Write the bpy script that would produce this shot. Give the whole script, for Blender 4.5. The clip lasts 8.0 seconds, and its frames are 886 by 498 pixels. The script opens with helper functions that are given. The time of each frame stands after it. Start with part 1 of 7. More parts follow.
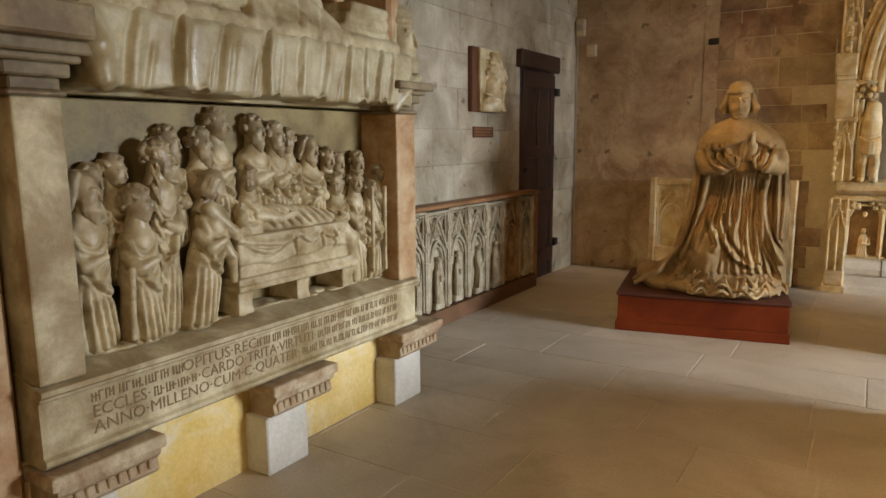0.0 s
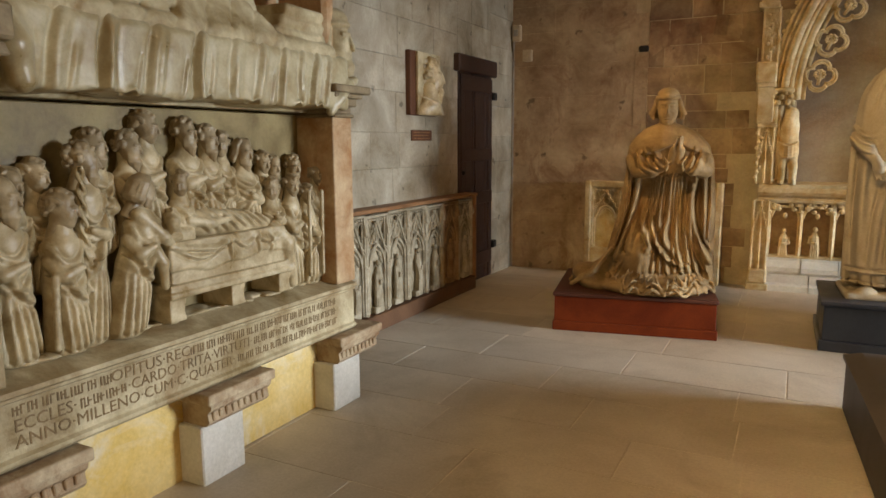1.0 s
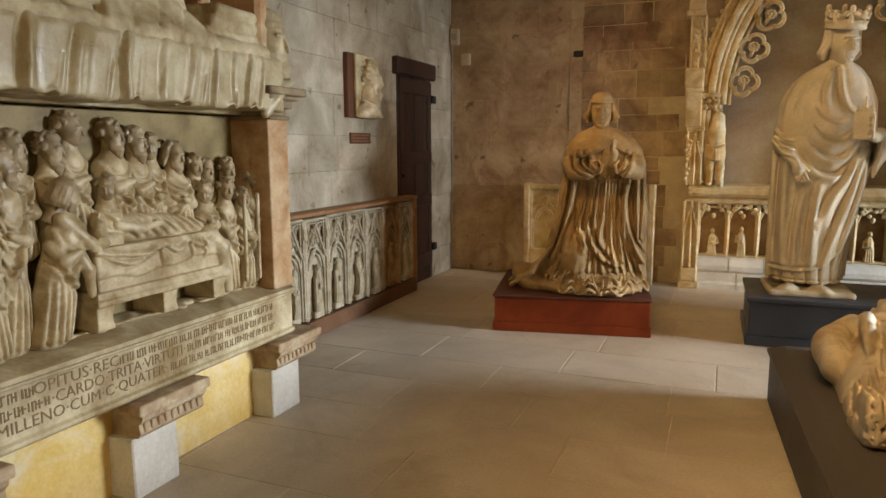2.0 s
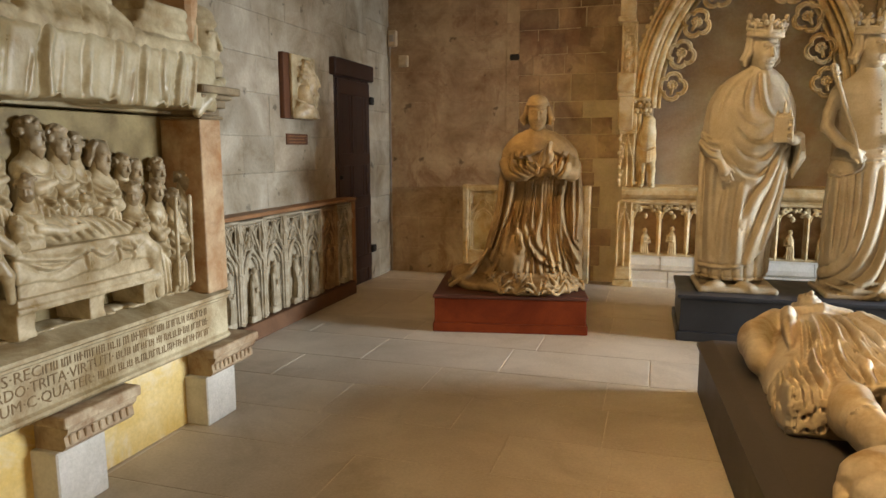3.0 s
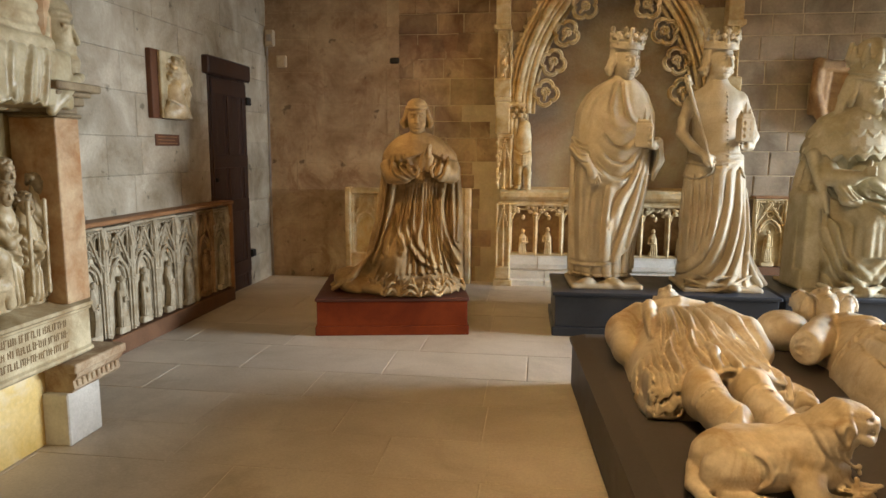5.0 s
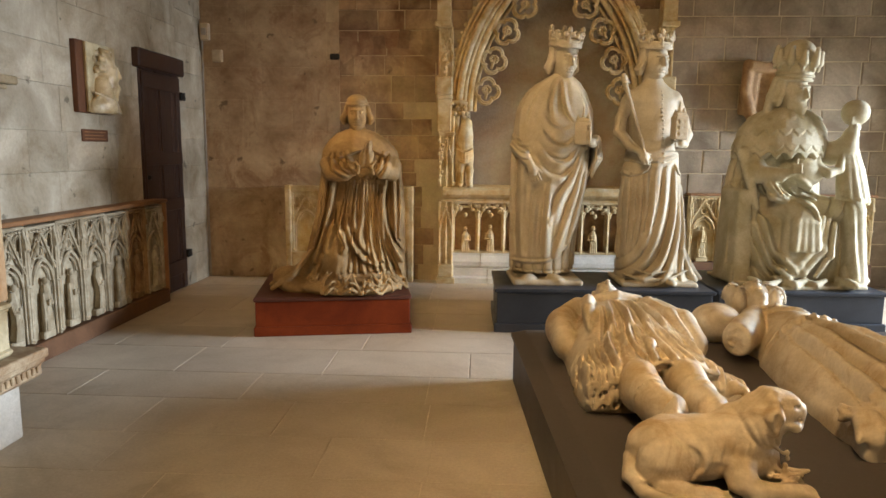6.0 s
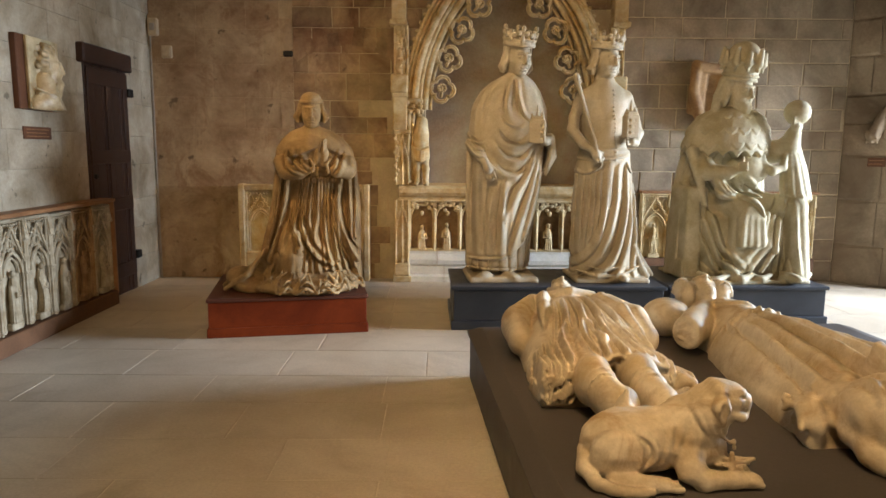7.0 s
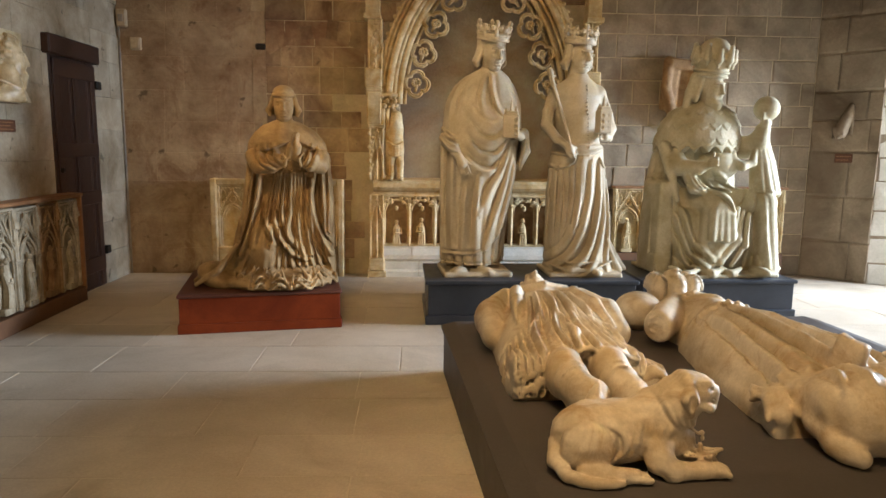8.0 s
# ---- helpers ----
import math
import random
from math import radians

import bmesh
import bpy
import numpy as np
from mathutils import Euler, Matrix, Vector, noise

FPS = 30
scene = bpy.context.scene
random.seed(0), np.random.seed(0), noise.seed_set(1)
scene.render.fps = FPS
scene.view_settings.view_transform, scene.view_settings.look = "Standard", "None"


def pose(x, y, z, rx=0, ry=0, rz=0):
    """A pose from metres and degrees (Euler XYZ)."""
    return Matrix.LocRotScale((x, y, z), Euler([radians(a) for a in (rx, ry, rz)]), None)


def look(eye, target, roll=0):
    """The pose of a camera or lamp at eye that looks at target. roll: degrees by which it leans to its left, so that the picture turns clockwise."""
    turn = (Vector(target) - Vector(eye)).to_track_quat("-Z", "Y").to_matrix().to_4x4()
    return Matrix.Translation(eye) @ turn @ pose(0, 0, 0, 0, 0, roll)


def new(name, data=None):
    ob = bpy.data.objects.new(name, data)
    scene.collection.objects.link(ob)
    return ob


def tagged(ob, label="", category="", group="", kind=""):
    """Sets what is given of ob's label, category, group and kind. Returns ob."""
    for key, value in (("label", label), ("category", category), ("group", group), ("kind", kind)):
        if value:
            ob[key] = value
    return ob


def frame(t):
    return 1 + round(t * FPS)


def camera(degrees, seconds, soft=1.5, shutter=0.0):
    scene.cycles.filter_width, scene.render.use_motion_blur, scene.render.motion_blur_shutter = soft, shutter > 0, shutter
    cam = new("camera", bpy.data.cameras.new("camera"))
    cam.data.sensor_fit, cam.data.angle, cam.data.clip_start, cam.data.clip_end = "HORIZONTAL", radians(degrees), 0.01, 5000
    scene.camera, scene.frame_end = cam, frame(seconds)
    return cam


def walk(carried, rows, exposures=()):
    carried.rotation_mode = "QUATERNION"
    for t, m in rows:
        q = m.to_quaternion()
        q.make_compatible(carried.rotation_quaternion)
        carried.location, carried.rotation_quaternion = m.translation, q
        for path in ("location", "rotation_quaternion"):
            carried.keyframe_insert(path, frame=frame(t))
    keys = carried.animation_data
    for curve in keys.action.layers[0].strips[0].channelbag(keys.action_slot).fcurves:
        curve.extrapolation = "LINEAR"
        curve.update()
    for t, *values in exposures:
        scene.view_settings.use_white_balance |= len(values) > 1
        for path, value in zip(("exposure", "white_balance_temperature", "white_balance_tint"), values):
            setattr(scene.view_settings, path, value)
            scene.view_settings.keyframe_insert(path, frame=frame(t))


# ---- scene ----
cam = camera(66.1, 8.0, soft=1.55)
PATH = [
    (0, (2.775, -7.078, 1.369), (1.72, -5.408, 1.056), -0.5),
    (0.5, (2.796, -7.091, 1.38), (1.809, -5.38, 1.067), -0.4),
    (1, (2.795, -7.081, 1.375), (1.889, -5.325, 1.068), -0.3),
    (1.5, (2.807, -7.078, 1.375), (1.974, -5.285, 1.072), -0.3),
    (3, (2.82, -7.074, 1.366), (2.23, -5.185, 1.073), -0.1),
    (3.5, (2.825, -7.08, 1.368), (2.313, -5.169, 1.076), 0.0),
    (4, (2.828, -7.084, 1.369), (2.402, -5.152, 1.08), 0.1),
    (4.5, (2.838, -7.09, 1.368), (2.49, -5.142, 1.082), 0.2),
    (5, (2.857, -7.085, 1.365), (2.591, -5.124, 1.081), 0.3),
    (6.5, (2.883, -7.042, 1.343), (2.846, -5.063, 1.057), 0.5),
    (7, (2.889, -7.052, 1.345), (2.907, -5.073, 1.057), 0.5),
    (7.5, (2.903, -7.056, 1.34), (2.956, -5.078, 1.048), 0.6),
    (8, (2.907, -7.044, 1.337), (2.994, -5.068, 1.037), 0.7),
]
walk(cam, [(t, look(eye, target, roll)) for t, eye, target, roll in PATH], [(0, -0.22, 7000, 10), (1.5, -0.16, 7050, 10), (3.5, -0.02, 7000, 10), (5, 0.0, 6850, 10), (8, 0.0, 6250, 10)])
# ---------------------------------------------------------------- light
world = bpy.data.worlds.new("world")
scene.world = world
world.use_nodes = True
wn = world.node_tree.nodes
sky = wn.new("ShaderNodeTexSky")
sky.sky_type, sky.sun_disc = "NISHITA", False
sky.sun_elevation, sky.sun_rotation = radians(40), radians(120)
world.node_tree.links.new(sky.outputs[0], wn["Background"].inputs[0])
wn["Background"].inputs[1].default_value = 0.06


def area_lamp(name, m, sx, sy, watts, colour, spread=180):
    d = bpy.data.lights.new(name, "AREA")
    d.shape, d.size, d.size_y, d.energy, d.color = "RECTANGLE", sx, sy, watts, colour
    d.spread = radians(spread)
    o = new(name, d)
    o.matrix_world = m
    return o


# daylight through the doorway in the right wall; unseen warm lamps under the ceiling, assumed from the warm light and
# aimed to brighten statues, wall and tomb
area_lamp("doorway_daylight", look((11.6, -1.95, 2.1), (1.0, -3.0, 0.0)), 2.8, 1.7, 2050, (0.84, 0.95, 1.10))
# added warm fill from behind, no real source known there
area_lamp("warm_fill", look((5.6, -10.9, 1.45), (1.5, -3.5, 0.7)), 1.8, 1.8, 55, (1.0, 0.72, 0.40))
for eye, aim, lw, lc, sp in (
    ((2.4, -6.2, 4.5), (3.5, -0.9, 1.75), 9, (1.0, 0.68, 0.34), 50),
    ((1.9, -5.4, 4.5), (1.6, -0.9, 1.35), 13, (1.0, 0.64, 0.29), 52),
    ((3.4, -5.8, 4.5), (5.0, -0.8, 1.75), 5, (1.0, 0.66, 0.33), 50),
    ((3.0, -6.4, 4.5), (3.75, -4.2, 0.3), 19, (1.0, 0.64, 0.29), 62),
    ((3.6, -7.9, 4.5), (1.2, -5.4, 0.2), 6, (1.0, 0.74, 0.44), 70),
):
    area_lamp("ceiling_lamp", look(eye, aim), 0.25, 0.25, lw, lc, sp)


# ---------------------------------------------------------------- materials
def mat(name, base, dark=None, light=None, scale=3.0, rough=0.8, bump=0.25, grain=60.0, metal=0.0, vary=0.0, stain=None, stain_amount=0.5, spec=0.3, stain_scale=1.2, island=False, pits=0.0):
    """Procedural surface: two scales of colour, fine relief, and optionally stains and a shift from piece to piece."""
    m = bpy.data.materials.new(name)
    m.use_nodes = True
    nt = m.node_tree
    N, L = nt.nodes, nt.links
    b = N["Principled BSDF"]
    tc = N.new("ShaderNodeTexCoord")
    geo = N.new("ShaderNodeNewGeometry")

    def noise_tex(s, detail, rgh=0.6, dist=0.0):
        n = N.new("ShaderNodeTexNoise")
        n.inputs["Scale"].default_value, n.inputs["Detail"].default_value = s, detail
        n.inputs["Roughness"].default_value, n.inputs["Distortion"].default_value = rgh, dist
        L.new(geo.outputs["Position"], n.inputs["Vector"])
        return n

    def ramp(src, lo, hi, c0, c1):
        r = N.new("ShaderNodeValToRGB")
        r.color_ramp.elements[0].position, r.color_ramp.elements[1].position = lo, hi
        r.color_ramp.elements[0].color, r.color_ramp.elements[1].color = (*c0, 1), (*c1, 1)
        L.new(src, r.inputs[0])
        return r

    def mix(fac, a, c, kind="MIX"):
        x = N.new("ShaderNodeMix")
        x.data_type, x.blend_type = "RGBA", kind
        if isinstance(fac, float):
            x.inputs[0].default_value = fac
        else:
            L.new(fac, x.inputs[0])
        L.new(a, x.inputs[6])
        L.new(c, x.inputs[7])
        return x.outputs[2]

    dark = dark or tuple(c * 0.72 for c in base)
    light = light or tuple(min(1, c * 1.18) for c in base)
    big = noise_tex(scale, 6, 0.62, 0.4)
    col = ramp(big.outputs[0], 0.32, 0.68, dark, light).outputs[0]
    fine = noise_tex(grain, 4, 0.7)
    fr = ramp(fine.outputs[0], 0.3, 0.7, (0.78,) * 3, (1.12,) * 3).outputs[0]
    col = mix(0.55, col, fr, "MULTIPLY")
    if stain:
        sn = noise_tex(stain_scale, 8, 0.68, 0.8)
        sm = ramp(sn.outputs[0], 0.52, 0.66, (0, 0, 0), (stain_amount,) * 3).outputs[0]
        rgb = N.new("ShaderNodeRGB")
        rgb.outputs[0].default_value = (*stain, 1)
        col = mix(sm, col, rgb.outputs[0])
    # pits are not hollowed: their shade is put into the colour as dark spots
    if pits:
        pn = noise_tex(7.0, 4, 0.55, 0.3)
        pm = ramp(pn.outputs[0], 0.655, 0.70, (0, 0, 0), (pits,) * 3).outputs[0]
        hole = N.new("ShaderNodeRGB")
        hole.outputs[0].default_value = (*(c * 0.28 for c in base), 1)
        col = mix(pm, col, hole.outputs[0])
    if vary:
        if island:
            src = geo.outputs["Random Per Island"]
        else:
            src = N.new("ShaderNodeObjectInfo").outputs["Random"]
        vr = ramp(src, 0.0, 1.0, (1 - vary,) * 3, (1 + vary * 0.6,) * 3)
        vr.color_ramp.elements.new(0.5).color = (1.0, 1 - vary * 0.25, 1 - vary * 0.5, 1)
        col = mix(1.0, col, vr.outputs[0], "MULTIPLY")
    L.new(col, b.inputs["Base Color"])
    b.inputs["Roughness"].default_value, b.inputs["Metallic"].default_value = rough, metal
    b.inputs["Specular IOR Level"].default_value = spec
    rr = ramp(big.outputs[0], 0.3, 0.7, (max(0, rough - 0.1),) * 3, (min(1, rough + 0.1),) * 3)
    L.new(rr.outputs[0], b.inputs["Roughness"])
    if bump:
        ad = N.new("ShaderNodeMath")
        ad.operation = "ADD"
        L.new(fine.outputs[0], ad.inputs[0])
        mid = noise_tex(grain * 0.22, 5, 0.65)
        L.new(mid.outputs[0], ad.inputs[1])
        bp = N.new("ShaderNodeBump")
        bp.inputs["Strength"].default_value, bp.inputs["Distance"].default_value = bump, 0.008
        L.new(ad.outputs[0], bp.inputs["Height"])
        L.new(bp.outputs[0], b.inputs["Normal"])
    return m


M_PLASTER = mat("limewashed_stone", (0.39, 0.335, 0.235), (0.22, 0.175, 0.11), (0.51, 0.46, 0.365), 2.4, 0.9, 0.5, 45, stain=(0.33, 0.28, 0.21), stain_amount=0.55, vary=0.10, pits=0.75)
M_WALL = mat("brown_wall_stone", (0.27, 0.18, 0.11), (0.13, 0.075, 0.045), (0.40, 0.30, 0.19), 2.6, 0.9, 1.0, 30, stain=(0.14, 0.07, 0.04), stain_amount=0.7, vary=0.24, pits=0.75)
M_WALLPLAIN = mat("worn_brown_render", (0.34, 0.245, 0.15), (0.20, 0.13, 0.075), (0.45, 0.36, 0.25), 2.2, 0.92, 1.0, 22, stain=(0.17, 0.09, 0.045), stain_amount=0.7, vary=0.05, stain_scale=2.6, pits=0.75)
M_MORTAR = mat("lime_mortar", (0.42, 0.335, 0.225), None, None, 3, 0.95, 0.6, 50)
M_RUBBLE = mat("right_wall_stone", (0.235, 0.185, 0.13), (0.14, 0.105, 0.07), (0.34, 0.28, 0.205), 2.2, 0.9, 0.6, 40, stain=(0.18, 0.13, 0.09), stain_amount=0.7, vary=0.15)
M_FLOOR = mat("worn_floor_stone", (0.53, 0.455, 0.355), (0.42, 0.355, 0.27), (0.60, 0.53, 0.43), 1.3, 0.62, 0.12, 70, vary=0.07, stain=(0.26, 0.21, 0.15), stain_amount=0.35, spec=0.35)
M_JOINT = mat("floor_mortar", (0.62, 0.54, 0.43), None, None, 4, 0.9, 0.3, 60)
M_MARBLE = mat("cream_marble", (0.60, 0.50, 0.36), (0.47, 0.37, 0.23), (0.71, 0.63, 0.50), 5, 0.5, 0.25, 70, stain=(0.34, 0.21, 0.09), stain_amount=0.6, spec=0.4, stain_scale=5.5)
M_KING = mat("pale_limestone", (0.48, 0.41, 0.295), (0.38, 0.315, 0.21), (0.55, 0.49, 0.375), 4, 0.62, 0.14, 90, stain=(0.40, 0.31, 0.175), stain_amount=0.5, spec=0.4, stain_scale=2.4)
M_POPE = mat("green_grey_limestone", (0.44, 0.39, 0.27), (0.33, 0.29, 0.175), (0.52, 0.47, 0.35), 5, 0.7, 0.3, 60, stain=(0.36, 0.31, 0.17), stain_amount=0.6, stain_scale=3)
M_PRAY = mat("ochre_brown_stone", (0.32, 0.205, 0.088), (0.20, 0.12, 0.046), (0.42, 0.29, 0.14), 5, 0.7, 0.2, 70, stain=(0.20, 0.12, 0.055), stain_amount=0.5, stain_scale=3)
M_RELIEF = mat("patinated_relief_stone", (0.49, 0.39, 0.22), (0.26, 0.18, 0.08), (0.61, 0.515, 0.335), 9, 0.36, 0.2, 90, stain=(0.23, 0.16, 0.07), stain_amount=0.65, spec=0.45, stain_scale=5)
M_HEAD = mat("browned_relief_stone", (0.30, 0.225, 0.125), (0.17, 0.115, 0.055), (0.42, 0.33, 0.20), 12, 0.38, 0.2, 90, spec=0.45)
M_TOMB = mat("aged_tomb_stone", (0.47, 0.385, 0.21), (0.22, 0.15, 0.06), (0.60, 0.52, 0.34), 5, 0.55, 0.35, 60, stain=(0.25, 0.16, 0.07), stain_amount=0.75, stain_scale=2.6)
M_CLOTH = mat("polished_cloth_stone", (0.44, 0.37, 0.215), (0.27, 0.20, 0.095), (0.54, 0.48, 0.32), 5, 0.36, 0.15, 70, stain=(0.30, 0.20, 0.09), stain_amount=0.6, spec=0.5, stain_scale=3.5)
M_PILLAR = mat("orange_veined_pillar", (0.44, 0.26, 0.11), (0.33, 0.16, 0.06), (0.54, 0.40, 0.24), 7, 0.55, 0.2, 60, stain=(0.24, 0.12, 0.05), stain_amount=0.6, stain_scale=6)
M_CAP = mat("grey_brown_capital_stone", (0.24, 0.18, 0.10), (0.14, 0.095, 0.05), (0.33, 0.26, 0.155), 6, 0.6, 0.35, 60, stain=(0.17, 0.10, 0.05), stain_amount=0.6, stain_scale=4)
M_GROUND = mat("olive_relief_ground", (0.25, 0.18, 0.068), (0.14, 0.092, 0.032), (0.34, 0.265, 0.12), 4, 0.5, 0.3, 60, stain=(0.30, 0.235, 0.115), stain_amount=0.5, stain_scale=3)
M_BLOCK = mat("pale_pier_stone", (0.60, 0.57, 0.50), (0.50, 0.47, 0.40), (0.66, 0.63, 0.57), 4, 0.85, 0.35, 60)
M_BLOCKTOP = mat("weathered_console_stone", (0.42, 0.31, 0.18), (0.27, 0.17, 0.09), (0.52, 0.42, 0.28), 8, 0.8, 0.5, 50, stain=(0.22, 0.11, 0.05), stain_amount=0.7, stain_scale=6)
M_YELLOW = mat("yellow_limewash", (0.70, 0.47, 0.11), (0.60, 0.39, 0.08), (0.74, 0.58, 0.28), 3, 0.9, 0.3, 50, stain=(0.68, 0.62, 0.48), stain_amount=0.7, stain_scale=2.5)
M_GOTHIC = mat("buff_gothic_stone", (0.54, 0.40, 0.18), (0.36, 0.23, 0.075), (0.64, 0.55, 0.36), 6, 0.75, 0.35, 55, stain=(0.48, 0.28, 0.08), stain_amount=0.55, stain_scale=3)
M_PANEL = mat("grey_buff_relief_stone", (0.38, 0.325, 0.22), (0.23, 0.18, 0.105), (0.48, 0.42, 0.31), 9, 0.75, 0.3, 60, stain=(0.30, 0.22, 0.12), stain_amount=0.5, stain_scale=6)
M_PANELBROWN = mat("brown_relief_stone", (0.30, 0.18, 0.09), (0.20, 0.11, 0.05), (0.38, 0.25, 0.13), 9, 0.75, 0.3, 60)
M_NICHE = mat("niche_back_stone", (0.34, 0.255, 0.165), (0.25, 0.145, 0.07), (0.42, 0.385, 0.325), 1.1, 0.9, 0.5, 40, stain=(0.24, 0.14, 0.07), stain_amount=0.6, stain_scale=0.9)
M_RED = mat("red_painted_wood", (0.165, 0.028, 0.007), (0.11, 0.017, 0.004), (0.21, 0.040, 0.009), 2.5, 0.6, 0.06, 90, spec=0.15)
M_REDTOP = mat("dark_red_painted_wood", (0.10, 0.035, 0.022), None, None, 2.5, 0.55, 0.06, 90)
M_BLACK = mat("blue_black_painted_wood", (0.028, 0.036, 0.052), (0.021, 0.027, 0.040), (0.037, 0.046, 0.064), 3, 0.42, 0.05, 90, spec=0.45)
M_SLAB = mat("charcoal_painted_board", (0.080, 0.070, 0.067), (0.064, 0.056, 0.053), (0.094, 0.083, 0.079), 3, 0.55, 0.05, 90, spec=0.4)
M_DOOR = mat("dark_oak_door", (0.040, 0.020, 0.014), (0.026, 0.013, 0.009), (0.055, 0.028, 0.019), 5, 0.55, 0.15, 70)
M_OAK = mat("brown_stained_wood", (0.24, 0.11, 0.045), (0.17, 0.075, 0.03), (0.30, 0.15, 0.065), 4, 0.5, 0.1, 60, spec=0.4)
M_SKIRT = mat("red_brown_skirting", (0.13, 0.062, 0.03), (0.09, 0.042, 0.02), (0.17, 0.085, 0.042), 4, 0.6, 0.1, 60)
M_PLAQUE = mat("brown_label", (0.12, 0.05, 0.025), None, None, 6, 0.5, 0.05, 80)
M_PLAQUETEXT = mat("label_print", (0.30, 0.16, 0.08), None, None, 6, 0.6, 0.0, 80)
# iron of hinges and latch; its black also stands for the wall hole's shade
M_IRON = mat("black_iron_and_hole_shade", (0.02, 0.018, 0.016), None, None, 9, 0.5, 0.1, 80, metal=0.6)
M_WHITE = mat("cream_plastic", (0.44, 0.36, 0.25), None, None, 6, 0.5, 0.02, 80)
M_CABLE = mat("grey_cable", (0.30, 0.28, 0.25), None, None, 6, 0.6, 0.02, 80)
M_INK = mat("dark_cut_letters", (0.19, 0.125, 0.06), None, None, 9, 0.8, 0.1, 80)
# assumed colour for the unseen ceiling, kept dark to limit bounced light
M_CEIL = mat("dark_unseen_ceiling", (0.16, 0.11, 0.07), None, None, 2, 0.95, 0.3, 40)


# ---------------------------------------------------------------- mesh helpers
def link(name, me, material, parent=None, label="", smooth=False):
    me.materials.clear()
    me.materials.append(material)
    if smooth:
        me.polygons.foreach_set("use_smooth", np.ones(len(me.polygons), dtype=bool))
    o = new(name, me)
    o.parent = parent
    if label:
        o["label"] = label
    return o


def part(name, bm, material, parent=None, label="", smooth=False):
    me = bpy.data.meshes.new(name)
    bmesh.ops.recalc_face_normals(bm, faces=bm.faces[:])
    bm.to_mesh(me)
    bm.free()
    return link(name, me, material, parent, label, smooth)


def thing(name, m, label, category, group="", kind=""):
    o = new(name)
    o.empty_display_size = 0.1
    o.matrix_basis = m
    return tagged(o, label, category, group, kind)


def add_box(bm, lo, hi, bevel=0.0, m=None, seg=1, taper=None):
    """A box from lo to hi; taper shrinks its top in x and y."""
    ret = bmesh.ops.create_cube(bm, size=1.0)
    vs = ret["verts"]
    for v in vs:
        top = v.co.z > 0
        v.co = Vector([lo[i] + (v.co[i] + 0.5) * (hi[i] - lo[i]) for i in range(3)])
        if taper and top:
            cx, cy = (lo[0] + hi[0]) / 2, (lo[1] + hi[1]) / 2
            v.co.x, v.co.y = cx + (v.co.x - cx) * taper, cy + (v.co.y - cy) * taper
    if bevel:
        es = list({e for v in vs for e in v.link_edges})
        r = bmesh.ops.bevel(bm, geom=es, offset=bevel, segments=seg, affect="EDGES", profile=0.5)
        vs = list({v for f in r["faces"] for v in f.verts} | {v for v in vs if v.is_valid})
    if m is not None:
        for v in vs:
            v.co = m @ v.co
    return vs


def box(name, lo, hi, material, parent=None, bevel=0.004, label="", seg=1):
    bm = bmesh.new()
    add_box(bm, lo, hi, bevel, None, seg)
    return part(name, bm, material, parent, label)


def add_profile(bm, pts, a, b, frame_m=None):
    """Sweeps a closed profile of (u, v) pairs straight along the third axis from a to b; frame_m turns (u, w, v) into place."""
    frame_m = frame_m or Matrix()
    r0 = [bm.verts.new(frame_m @ Vector((u, a, v))) for u, v in pts]
    r1 = [bm.verts.new(frame_m @ Vector((u, b, v))) for u, v in pts]
    n = len(pts)
    for i in range(n):
        bm.faces.new((r0[i], r0[(i + 1) % n], r1[(i + 1) % n], r1[i]))
    bm.faces.new(r0)
    bm.faces.new(r1[::-1])


def add_tube(bm, pts, radius, sides=8, closed=False):
    """A round bar along a line of points; radius a number or one for each point."""
    pts = [Vector(p) for p in pts]
    n = len(pts)
    rad = radius if isinstance(radius, (list, tuple)) else [radius] * n
    rings = []
    ref = Vector((0.31, 0.87, 0.42))
    for i, p in enumerate(pts):
        a = pts[i - 1] if (i or closed) else p
        c = pts[(i + 1) % n] if (i < n - 1 or closed) else p
        d = (c - a).normalized()
        u = d.cross(ref)
        if u.length < 0.1:
            u = d.cross(Vector((1, 0, 0)))
        u.normalize()
        w = d.cross(u)
        rings.append([bm.verts.new(p + rad[i] * (math.cos(k * 2 * math.pi / sides) * u + math.sin(k * 2 * math.pi / sides) * w)) for k in range(sides)])
    for i in range(n if closed else n - 1):
        r0, r1 = rings[i], rings[(i + 1) % n]
        for k in range(sides):
            bm.faces.new((r0[k], r0[(k + 1) % sides], r1[(k + 1) % sides], r1[k]))
    if not closed:
        bm.faces.new(rings[0][::-1])
        bm.faces.new(rings[-1])


